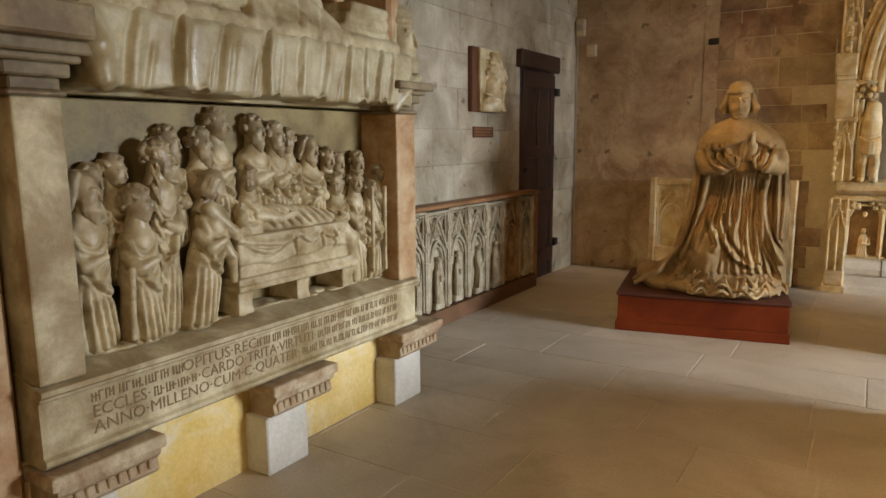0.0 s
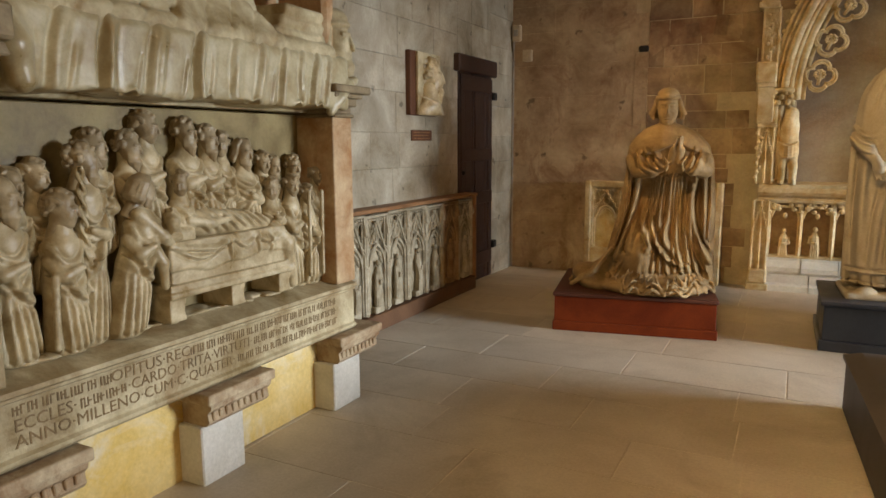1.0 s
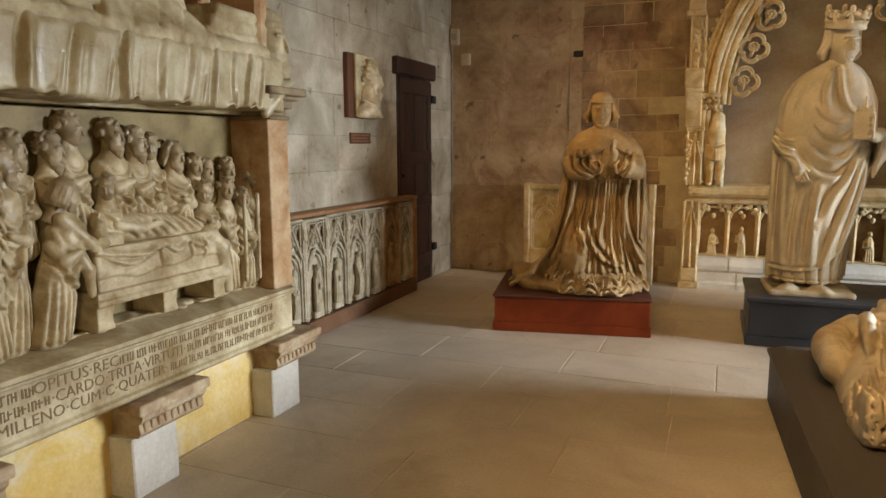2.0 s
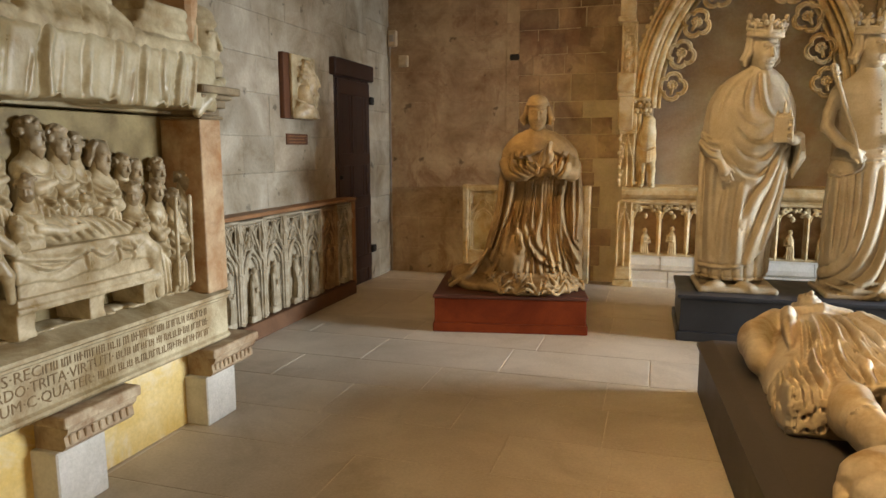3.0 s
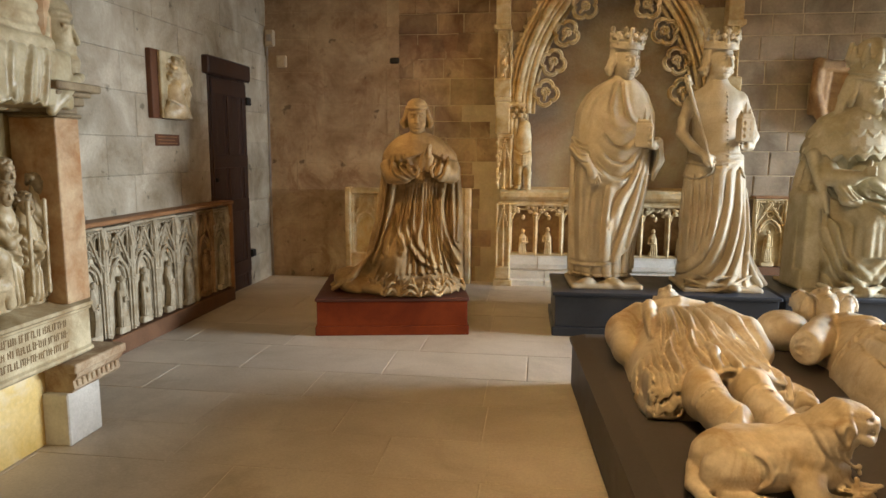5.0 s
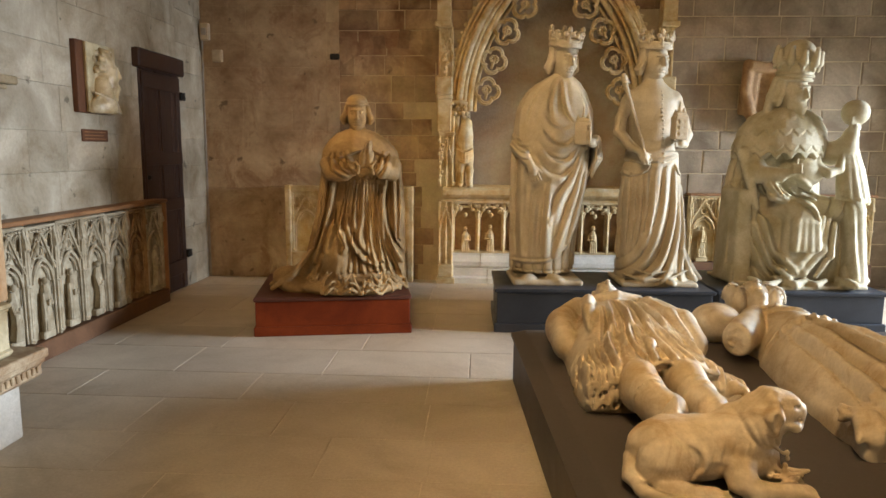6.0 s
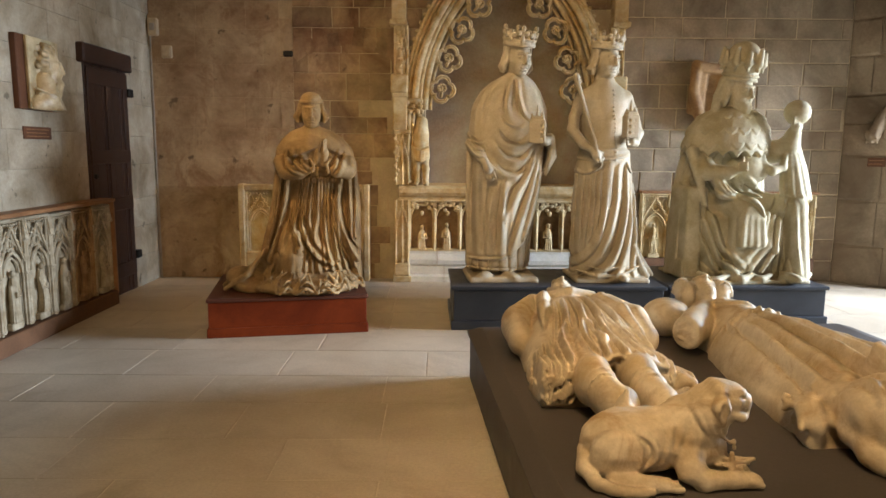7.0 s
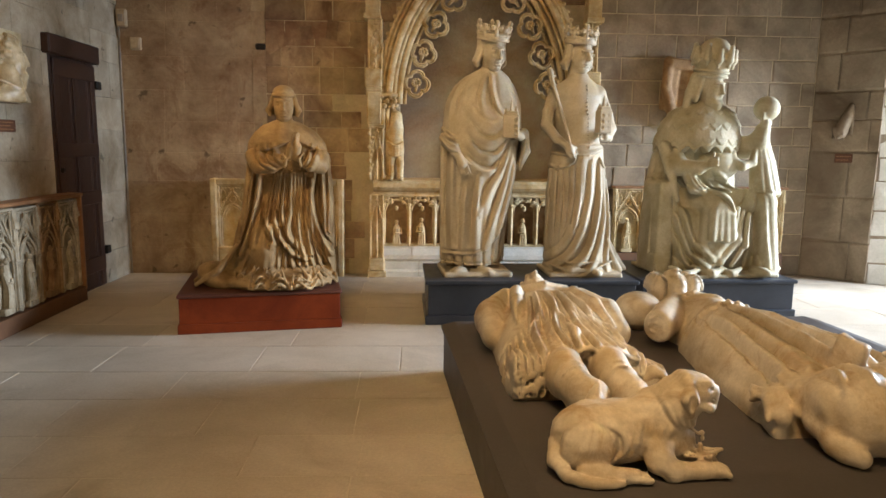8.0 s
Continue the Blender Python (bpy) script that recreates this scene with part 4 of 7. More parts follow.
    for p in ([(-0.026, 0.777), (0.053, 0.693), (0.200, 0.693)], [(0.002, 0.840), (0.111, 0.777), (0.241, 0.714)], [(-0.073, 0.694), (0.036, 0.630), (0.095, 0.546)]):
        c.fold(p, 0.013, 0.026, ends=(0.3, 0.3))
    # raised arm: a sleeve slung below the elbow and a long trumpet cuff
    c.line([(0.25, 0.0, 1.08), (0.34, -0.12, 1.04), (0.41, -0.20, 1.10), (0.425, -0.22, 1.19)], [0.095, 0.088, 0.078, 0.058], 0.02)
    c.line([(0.20, -0.16, 1.04), (0.17, -0.24, 0.94), (0.23, -0.28, 0.89), (0.32, -0.27, 0.92), (0.37, -0.22, 1.03)], [0.020, 0.034, 0.038, 0.034, 0.022], 0.014)
    for i in range(5):
        q = i / 4
        c.line([(0.375 + 0.095 * q, -0.20, 1.10), (0.36 + 0.15 * q, -0.23 - 0.03 * math.sin(3 * q), 0.92), (0.345 + 0.215 * q, -0.27 - 0.05 * math.sin(3.1 * q), 0.71 - 0.01 * i)], [0.030, 0.036, 0.034], 0.009)
    c.line([(0.345, -0.31, 0.70), (0.46, -0.345, 0.685), (0.575, -0.27, 0.665)], [0.014, 0.016, 0.014], 0.008)
    hand(c, (0.425, -0.23, 1.17), (0.400, -0.30, 1.33), (1, 0.2, 0), 1.15)
    hand(c, (0.440, -0.20, 1.17), (0.500, -0.24, 1.33), (0.5, 1, 0), 0.9)
    c.egg((0.440, -0.225, 1.355), (0.100, 0.100, 0.100), k=0.004)

    # cape of overlapping rounded scales, scalloped at the edge
    def scales(u, a):
        q = front(a)
        v = u * 3.4
        w = v + 0.40 * np.abs(np.sin(10.0 * q + 0.5 * np.pi * np.floor(v)))
        return 0.010 * (0.5 - (w % 1.0)) - 0.25 * step(u, 0.12 * np.abs(np.cos(10.0 * q)) + 0.02, 0.12 * np.abs(np.cos(10.0 * q)))

    c.robe(0.985, 1.400, table([(0, -0.02, 0.02, 0.365, 0.315), (0.3, -0.015, 0.02, 0.360, 0.295), (0.6, -0.005, 0.01, 0.335, 0.255), (0.82, 0.0, 0.0, 0.275, 0.205), (0.93, 0.0, -0.01, 0.20, 0.16), (1, 0.0, -0.01, 0.13, 0.13)]), scales, 0.005)
    c.warp_noise(0.0016, 26, 7)
    return [c, (head_clay("bob", True, "tiara", seed=8, detail=0.0052), pose(0.0, -0.095, 1.53, 10, 0, 22) @ Matrix.Scale(1.20, 4))]


statue("seated_statue", seated_pope(), M_POPE, pose(5.31, -1.34, 0.31, 0, 0, 6), "greenish-grey stone seated figure in a tiara holding a ball")


# ---------------------------------------------------------------- kneeling figure
def kneeling_man():
    c = Clay((-0.82, -0.54, 0.0), (0.56, 0.50, 1.26), 0.0078)
    c.egg((-0.04, 0.0, 0.03), (0.44, 0.38, 0.055), k=0.02)
    # cloak: sloping shoulders, widening to the ground
    c.robe(0.02, 1.21, table([(0, 0.02, 0.02, 0.40, 0.31), (0.16, 0.04, 0.02, 0.375, 0.28), (0.42, 0.075, 0.02, 0.335, 0.235), (0.65, 0.085, 0.02, 0.305, 0.20), (0.80, 0.082, 0.02, 0.280, 0.180), (0.88, 0.072, 0.015, 0.245, 0.165), (0.93, 0.06, 0.01, 0.225, 0.145), (0.97, 0.055, 0.0, 0.140, 0.11), (1, 0.05, 0.0, 0.08, 0.08)]), lambda u, a: 0.006 * (ridge(front(a) * 7) - 0.5), 0.012)
    c.bar((0.055, 0.0, 1.13), (0.055, -0.02, 1.24), 0.080, 0.060, 0.03)
    # open front: the pleated robe stands back between the cloak edges
    def opening(x, y, z):
        a = np.interp(z, [0.05, 0.25, 0.60, 0.82], [-0.28, -0.20, -0.13, -0.10])
        b = np.interp(z, [0.05, 0.25, 0.60, 0.82], [0.40, 0.34, 0.27, 0.27])
        inside = step(x, a - 0.012, a + 0.012) * step(x, b + 0.012, b - 0.012) * step(z, 0.86, 0.80)
        return 0.042 * inside
    c.furrow(opening, (-0.40, -0.40, 0.10), (0.52, -0.02, 0.92))
    for k in range(11):
        q = (k - 4.6) / 5.4
        deep = 0.032 if k % 2 else 0.022
        c.fold([(0.10 + 0.13 * q, 0.84), (0.09 + 0.155 * q, 0.62), (0.075 + 0.20 * q + 0.012 * math.sin(2.3 * k), 0.40), (0.08 + 0.27 * q, 0.16)], 0.0105 + 0.002 * (k % 3), deep, ends=(0.5, 0.9))
    # bent knee pushing the robe out, its cloth sweeping to the ground
    c.egg((-0.09, -0.16, 0.26), (0.12, 0.15, 0.20), (0, 8, 0), 0.09)
    knee = [
        [(-0.060, 0.675), (-0.084, 0.501), (-0.023, 0.365), (-0.040, 0.323)],
        [(-0.024, 0.533), (0.021, 0.382), (0.090, 0.264), (0.203, 0.200)],
        [(0.014, 0.640), (0.048, 0.468), (0.108, 0.332), (0.212, 0.232)],
        [(-0.109, 0.640), (-0.146, 0.466), (-0.181, 0.312)],
    ]
    for p, h in zip(knee, (0.030, 0.042, 0.034, 0.028)):
        c.fold(p, 0.017, h, ends=(0.2, 0.6))
    # cloak edges framing the robe
    edges = [
        [(-0.130, 0.866), (-0.155, 0.636), (-0.211, 0.402), (-0.280, 0.230)],
        [(-0.168, 0.866), (-0.204, 0.600), (-0.275, 0.348)],
        [(0.274, 0.866), (0.257, 0.635), (0.305, 0.402), (0.400, 0.229)],
        [(0.325, 0.919), (0.337, 0.635), (0.350, 0.383)],
        [(0.369, 0.919), (0.381, 0.635), (0.377, 0.401)],
        [(0.223, 0.707), (0.218, 0.492), (0.248, 0.238)],
    ]
    for p, h in zip(edges, (0.040, 0.026, -0.050, 0.026, 0.022, 0.034)):
        c.fold(p[::-1] if h < 0 else p, 0.015, abs(h), ends=(0.5, 0.7))
    c.line([(0.36, -0.05, 0.95), (0.385, -0.02, 0.60), (0.375, -0.02, 0.05)], [0.030, 0.026, 0.040], 0.02)
    c.line([(-0.19, -0.05, 0.95), (-0.235, -0.02, 0.60), (-0.34, -0.02, 0.12)], [0.030, 0.030, 0.050], 0.02)
    # crumpled hem spread on the ground
    rng = random.Random(11)
    c.egg((0.0, -0.16, 0.04), (0.40, 0.26, 0.070), k=0.03)
    for i in range(30):
        t = (i + 0.5) / 30
        a = math.pi * (1.02 + 0.96 * t)
        r0, r1 = 0.74 + 0.1 * rng.random(), 0.96 + 0.10 * rng.random()
        tw = rng.uniform(-0.26, 0.26)
        p = lambda r, k, z: (0.02 + 0.40 * r * math.cos(a + k), -0.03 + 0.41 * r * math.sin(a + k), z)
        c.line([p(r0, tw, 0.12 + 0.05 * rng.random()), p((r0 + r1) / 2, 0.4 * tw, 0.085 + 0.02 * rng.random()), p(r1, -0.5 * tw, 0.025)], [0.005, 0.013, 0.010], 0.006)
    edge = [(0.02 + (0.40 + 0.03 * math.sin(28 * t + 1)) * math.cos(math.pi * (1.02 + 0.96 * t)), -0.03 + (0.42 + 0.03 * math.sin(41 * t)) * math.sin(math.pi * (1.02 + 0.96 * t)), 0.045 + 0.026 * math.sin(53 * t)) for t in [k / 60 for k in range(61)]]
    c.line(edge, 0.011, 0.006)
    c.line([(x, y + 0.035, z + 0.04) for x, y, z in edge[6:50]], 0.008, 0.006)
    # mantle end trailing to one side
    c.egg((-0.42, -0.02, 0.04), (0.20, 0.26, 0.10), (0, 22, 0), 0.04)
    for i in range(7):
        q = i / 6
        w = 0.06 * math.sin(i * 1.9)
        c.line([(-0.29, -0.22 + 0.36 * q, 0.32 - 0.05 * q), (-0.42 + 0.2 * w, -0.25 + 0.44 * q, 0.135), (-0.58 + w, -0.24 + 0.46 * q, 0.03)], [0.010, 0.022, 0.018], 0.010)
    # cape over the shoulders with a crisp edge
    c.robe(0.99, 1.22, table([(0, 0.075, 0.0, 0.300, 0.190), (0.3, 0.072, 0.0, 0.285, 0.185), (0.6, 0.065, 0.0, 0.235, 0.165), (0.85, 0.058, 0.0, 0.165, 0.13), (1, 0.055, 0.0, 0.085, 0.085)]), lambda u, a: 0.005 * (ridge(front(a) * 5 + 1) - 0.6) - 0.2 * step(u, 0.30 * hump(front(a), 0.2, 0.5) + 0.03, 0.30 * hump(front(a), 0.2, 0.5)), 0.005)
    c.line(curve(lambda t: (0.055 + 0.088 * math.cos(math.pi * (1 + t)), -0.015 + 0.095 * math.sin(math.pi * (1 + t)), 1.190 - 0.025 * math.sin(math.pi * t)), 10), 0.012, 0.006)
    # full sleeves gathered into wide cuffs
    c.line([(-0.17, -0.12, 0.96), (-0.12, -0.21, 0.895), (-0.02, -0.28, 0.90), (0.055, -0.30, 0.935)], [0.055, 0.064, 0.058, 0.048], 0.010)
    c.line([(0.33, -0.12, 0.96), (0.32, -0.21, 0.90), (0.25, -0.28, 0.915), (0.20, -0.30, 0.945)], [0.055, 0.062, 0.056, 0.046], 0.010)
    puffs = [
        [(-0.125, 1.016), (-0.094, 0.922), (-0.001, 0.870)],
        [(-0.082, 1.033), (-0.042, 0.947), (0.034, 0.887)],
        [(-0.022, 1.033), (0.010, 0.956), (0.060, 0.904)],
        [(0.295, 1.016), (0.276, 0.921), (0.231, 0.870)],
        [(0.252, 1.033), (0.242, 0.947), (0.210, 0.896)],
    ]
    for p in puffs:
        c.fold(p, 0.013, 0.024, ends=(0.4, 0.3))
    for x, s in ((0.080, 1), (0.185, -1)):
        c.egg((x, -0.315, 0.945), (0.020, 0.040, 0.046), (0, -18 * s, 0), 0.006, cut=True)
        c.line([(x - 0.02 * s, -0.345, 0.985), (x + 0.008 * s, -0.355, 0.945), (x - 0.005 * s, -0.345, 0.895)], [0.008, 0.011, 0.010], 0.005)
    c.egg((-0.06, -0.215, 0.79), (0.12, 0.08, 0.040), (0, 10, 0), 0.012, cut=True)
    c.egg((0.30, -0.205, 0.79), (0.07, 0.08, 0.040), (0, -10, 0), 0.012, cut=True)
    hand(c, (0.105, -0.32, 0.955), (0.155, -0.375, 1.135), (0.3, 1, 0), 1.0)
    hand(c, (0.155, -0.32, 0.955), (0.172, -0.375, 1.135), (0.3, 1, 0), 1.0)
    c.warp_noise(0.0011, 32, 9)
    return [c, (head_clay("cap", False, None, seed=6, detail=0.005), pose(0.053, -0.040, 1.338, 6, 0, 4) @ Matrix.Scale(0.98, 4))]


statue("kneeling_statue", kneeling_man(), M_PRAY, pose(1.88, -1.80, 0.285, 0, 0, 6), "ochre-brown stone kneeling praying figure in a long cloak")


# ---------------------------------------------------------------- recumbent figures on the platform
def lying_knight():
    c = Clay((-0.50, -1.85, -0.01), (0.50, 0.20, 0.36), 0.0078)
    up = dict(axes=(0, 1), depth=(0.03, 0.40))
    c.loaf(-0.02, -1.08, table([(0, 0.0, 0.17, 0.19), (0.10, 0.01, 0.30, 0.225), (0.25, 0.02, 0.365, 0.235), (0.5, 0.0, 0.36, 0.215), (0.8, -0.02, 0.36, 0.20), (1, -0.02, 0.365, 0.19)]), lambda u, a: 0 * u, 0.012)
    # sleeves falling over the broken arms
    for s, x in ((-1, -0.02), (1, 0.05)):
        c.line([(x + 0.20 * s, -0.10, 0.15), (x + 0.33 * s, -0.24, 0.11), (x + 0.335 * s, -0.42, 0.085)], [0.075, 0.085, 0.070], 0.02)
    # turned-back edges of the mantle and the band across the chest
    c.line([(-0.10, -0.02, 0.165), (-0.165, -0.14, 0.205), (-0.21, -0.36, 0.210), (-0.25, -0.56, 0.175)], [0.024, 0.036, 0.034, 0.010], 0.025)
    c.line([(0.13, -0.02, 0.165), (0.20, -0.14, 0.200), (0.26, -0.36, 0.190), (0.31, -0.56, 0.14)], [0.024, 0.038, 0.036, 0.010], 0.025)
    c.line([(-0.12, -0.08, 0.215), (0.02, -0.10, 0.238), (0.17, -0.08, 0.215)], [0.018, 0.022, 0.018], 0.012)
    # pleats fanning from the chest to the hem
    for k in range(13):
        q = (k - 6) / 6
        bend = 0.02 * math.sin(2.1 * k)
        c.fold([(0.02 + 0.12 * q, -0.17), (0.01 + 0.17 * q + bend, -0.50), (-0.01 + 0.22 * q - bend, -0.80), (-0.015 + 0.26 * q, -1.07)], 0.0100 + 0.003 * (k % 2), 0.014 + 0.006 * (k % 3 == 1), ends=(0.15, 1.0), **up)
    for k in range(6):
        q = (k - 2.5) / 2.5
        c.fold([(-0.01 + 0.17 * q, -0.62), (-0.02 + 0.20 * q, -0.85), (-0.02 + 0.225 * q, -1.08)], 0.008, 0.006, ends=(0.1, 0.8), **up)
    # side falls of the surcoat
    for s in (-1, 1):
        c.furrow(lambda x, y, z: 0.016 * valley(15 * y + 3 * z + 0.8 * np.sin(9 * y), 3) * step(s * x, 0.27, 0.32) * step(y, -0.50, -0.62), (-0.46, -1.10, 0.0), (0.46, -0.48, 0.16))
    # hem corners resting on the board, their thickness pierced by curled cloth
    rng = random.Random(21)
    for x0, hw, hh in ((-0.295, 0.085, 0.075), (0.285, 0.075, 0.055)):
        c.block((x0, -1.02, hh), (hw, 0.095, hh), 0.035, (-8, 0, 0), 0.03)
        for k in range(5):
            xx = x0 - hw + hw * 2 * (k + 0.3) / 5
            c.fold([(xx * 0.86, -0.66), (xx * 0.95, -0.88), (xx, -1.10)], 0.009, 0.010, ends=(0.1, 1.0), **up)
        for k in range(16):
            px, pz = x0 + hw * rng.uniform(-0.95, 0.95), hh * rng.uniform(0.15, 1.85)
            c.egg((px, -1.112, pz), (rng.uniform(0.006, 0.015), 0.034, rng.uniform(0.005, 0.009)), (0, rng.uniform(-80, 80), 0), 0.003, cut=True)
        for k in range(20):
            px, pz, q = x0 + hw * rng.uniform(-0.8, 0.8), hh * rng.uniform(0.3, 1.7), rng.uniform(0.010, 0.018)
            c.line(curve(lambda t: (px + q * math.cos(5 * t), -1.116, pz + 0.7 * q * math.sin(5 * t + k)), 9), 0.0050, 0.002)
    for i in range(30):
        t = (i + 0.5) / 30
        x = -0.20 + 0.42 * t
        z = 0.175 * math.sqrt(max(0.0, 1 - (x / 0.37) ** 2)) + 0.008 * math.sin(19 * t)
        c.egg((x, -1.085, z - 0.012), (0.010, 0.030, 0.009), (0, rng.uniform(-50, 50), 0), 0.003, cut=True)
        c.egg((x + 0.008, -1.085, z + 0.006), (0.013, 0.018, 0.010), k=0.005)
    c.egg((-0.045, -1.09, 0.06), (0.055, 0.10, 0.085), k=0.02, cut=True)
    # tongue of cloth between the thighs
    c.line([(-0.03, -0.80, 0.205), (-0.04, -0.94, 0.21), (-0.055, -1.02, 0.19)], [0.012, 0.022, 0.012], 0.010)
    # legs in plate armour
    for s, x0, x1 in ((-1, -0.145, -0.095), (1, 0.070, 0.080)):
        c.line([(x0, -0.96, 0.10), (x0, -1.14, 0.112), (x0 * 0.8 + x1 * 0.2, -1.25, 0.100), (x1, -1.38, 0.090), (x1, -1.46, 0.070)], [0.084, 0.088, 0.070, 0.074, 0.052], 0.010)
        for yy, r in ((-1.215, 0.079), (-1.26, 0.074)):
            c.line(curve(lambda t: (x0 * 0.85 + x1 * 0.15 + r * math.cos(math.pi * t), yy - 0.012 * math.sin(math.pi * t), 0.103 + r * math.sin(math.pi * t)), 14), 0.0055, 0.003)
        c.egg((x1 + 0.02 * s, -1.46, 0.085), (0.038, 0.04, 0.08), k=0.015)
    c.line(curve(lambda t: (0.12 * math.cos(math.pi * t), -0.01 - 0.03 * math.sin(math.pi * t), 0.12 + 0.115 * math.sin(math.pi * t)), 12), 0.016, 0.008)
    c.block((0, 0.08, 0.05), (0.24, 0.10, 0.06), 0.05, None, 0.02)
    c.warp_noise(0.0012, 34, 13)
    return [c, (head_clay("curls", False, None, seed=12, detail=0.006), pose(0.0, 0.09, 0.165, -82, 0, 0) @ Matrix.Scale(0.95, 4))]


def lying_dog():
    c = Clay((-0.38, -0.25, -0.01), (0.36, 0.20, 0.40), 0.0062)
    side = dict(axes=(0, 2), depth=(-0.25, -0.03))
    # trunk, chest and haunch
    c.egg((-0.14, 0.0, 0.115), (0.175, 0.120, 0.120), (0, 6, 0), 0.03)
    c.egg((-0.02, -0.005, 0.130), (0.16, 0.112, 0.115), (0, -4, 0), 0.03)
    c.egg((0.08, -0.02, 0.150), (0.115, 0.110, 0.130), (0, -16, 0), 0.03)
    c.egg((-0.205, -0.085, 0.100), (0.105, 0.066, 0.098), (0, 22, 0), 0.006)
    c.fold([(-0.155, 0.200), (-0.095, 0.155), (-0.085, 0.095), (-0.13, 0.050)], 0.010, 0.012, **side)
    for k in range(4):
        c.fold([(-0.02 + 0.035 * k, 0.215), (-0.035 + 0.035 * k, 0.15), (-0.045 + 0.03 * k, 0.08)], 0.009, 0.006, **side)
    # hind foot with toes, tail curled round it
    c.line([(-0.23, -0.13, 0.035), (-0.12, -0.165, 0.028), (-0.06, -0.17, 0.024)], [0.038, 0.030, 0.026], 0.006)
    for i in range(3):
        c.line([(-0.075, -0.188 + 0.018 * i, 0.022), (-0.015, -0.194 + 0.022 * i, 0.018)], [0.014, 0.012], 0.003)
    c.line([(-0.295, 0.0, 0.085), (-0.325, -0.07, 0.055), (-0.30, -0.145, 0.030), (-0.22, -0.195, 0.022), (-0.12, -0.205, 0.020)], [0.032, 0.028, 0.024, 0.020, 0.014], 0.005)
    # neck with loose skin
    c.line([(0.09, -0.02, 0.19), (0.14, -0.05, 0.25), (0.17, -0.065, 0.285)], [0.100, 0.086, 0.074], 0.02)
    for k in range(4):
        c.fold([(0.055 + 0.03 * k, 0.285 - 0.012 * k), (0.085 + 0.03 * k, 0.215 - 0.010 * k), (0.145 + 0.024 * k, 0.160 - 0.004 * k)], 0.009, 0.010, **side)
    # blunt head
    c.block((0.185, -0.065, 0.305), (0.066, 0.060, 0.052), 0.032, (0, 14, -8), 0.012)
    c.block((0.238, -0.075, 0.282), (0.034, 0.046, 0.040), 0.020, (0, 10, -8), 0.008)
    c.egg((0.266, -0.078, 0.303), (0.016, 0.020, 0.012), k=0.004)
    c.bar((0.225, -0.126, 0.268), (0.280, -0.080, 0.270), 0.0050, 0.0050, 0.003, cut=True)
    c.line([(0.190, -0.120, 0.258), (0.225, -0.122, 0.246), (0.262, -0.085, 0.244)], [0.016, 0.018, 0.014], 0.006)
    for s in (-1, 1):
        c.egg((0.222, -0.070 + 0.048 * s, 0.316), (0.013, 0.012, 0.010), k=0.003, cut=True)
        c.egg((0.216, -0.070 + 0.043 * s, 0.316), (0.009, 0.009, 0.008), k=0.002)
        c.bar((0.195, -0.070 + 0.042 * s, 0.338), (0.236, -0.070 + 0.036 * s, 0.332), 0.011, 0.009, 0.006)
    c.line([(0.150, -0.120, 0.330), (0.138, -0.142, 0.285), (0.150, -0.138, 0.225)], [0.018, 0.030, 0.014], 0.005)
    c.egg((0.140, -0.165, 0.275), (0.016, 0.016, 0.034), k=0.004, cut=True)
    c.line([(0.110, 0.02, 0.325), (0.080, 0.03, 0.335), (0.055, 0.03, 0.305)], [0.018, 0.024, 0.012], 0.006)
    # collar, chain and cord between the paws
    c.line(curve(lambda t: (0.085 + 0.105 * t, -0.125 + 0.02 * math.sin(3.1 * t), 0.225 - 0.075 * t), 10), 0.0075, 0.003)
    for i in range(5):
        c.egg((0.200 + 0.004 * math.sin(2 * i), -0.125, 0.155 - 0.022 * i), (0.010, 0.009, 0.012), k=0.003)
    for j in range(3):
        c.line(curve(lambda t: (0.205 + 0.012 * j + 0.050 * math.cos(6.6 * t + j), -0.110 + 0.026 * math.sin(6.6 * t + 0.6 * j), 0.060 + 0.012 * j + 0.008 * math.sin(13 * t)), 22), 0.0070, 0.002)
    # forelegs stretched forward, paws with toes
    c.line([(0.05, -0.085, 0.115), (0.045, -0.135, 0.060), (0.075, -0.160, 0.034), (0.17, -0.165, 0.030), (0.245, -0.165, 0.030)], [0.058, 0.050, 0.040, 0.032, 0.030], 0.008)
    c.line([(0.13, -0.01, 0.090), (0.17, -0.05, 0.045), (0.25, -0.085, 0.032)], [0.050, 0.036, 0.028], 0.008)
    for y0, x0 in ((-0.165, 0.255), (-0.085, 0.255)):
        c.egg((x0, y0, 0.026), (0.036, 0.036, 0.026), k=0.006)
        for i in range(4):
            c.line([(x0 - 0.02, y0 + 0.015 * (i - 1.5), 0.034), (x0 + 0.024, y0 + 0.017 * (i - 1.5), 0.018)], [0.014, 0.012], 0.003)
    c.egg((0.155, -0.03, 0.11), (0.060, 0.075, 0.085), k=0.02)
    # point of the broken foot behind its back
    c.line([(-0.13, 0.09, 0.17), (-0.115, 0.085, 0.275)], [0.045, 0.012], 0.02)
    c.warp_noise(0.0018, 46, 17)
    c.warp_noise(0.0016, 105, 18)
    return [c]


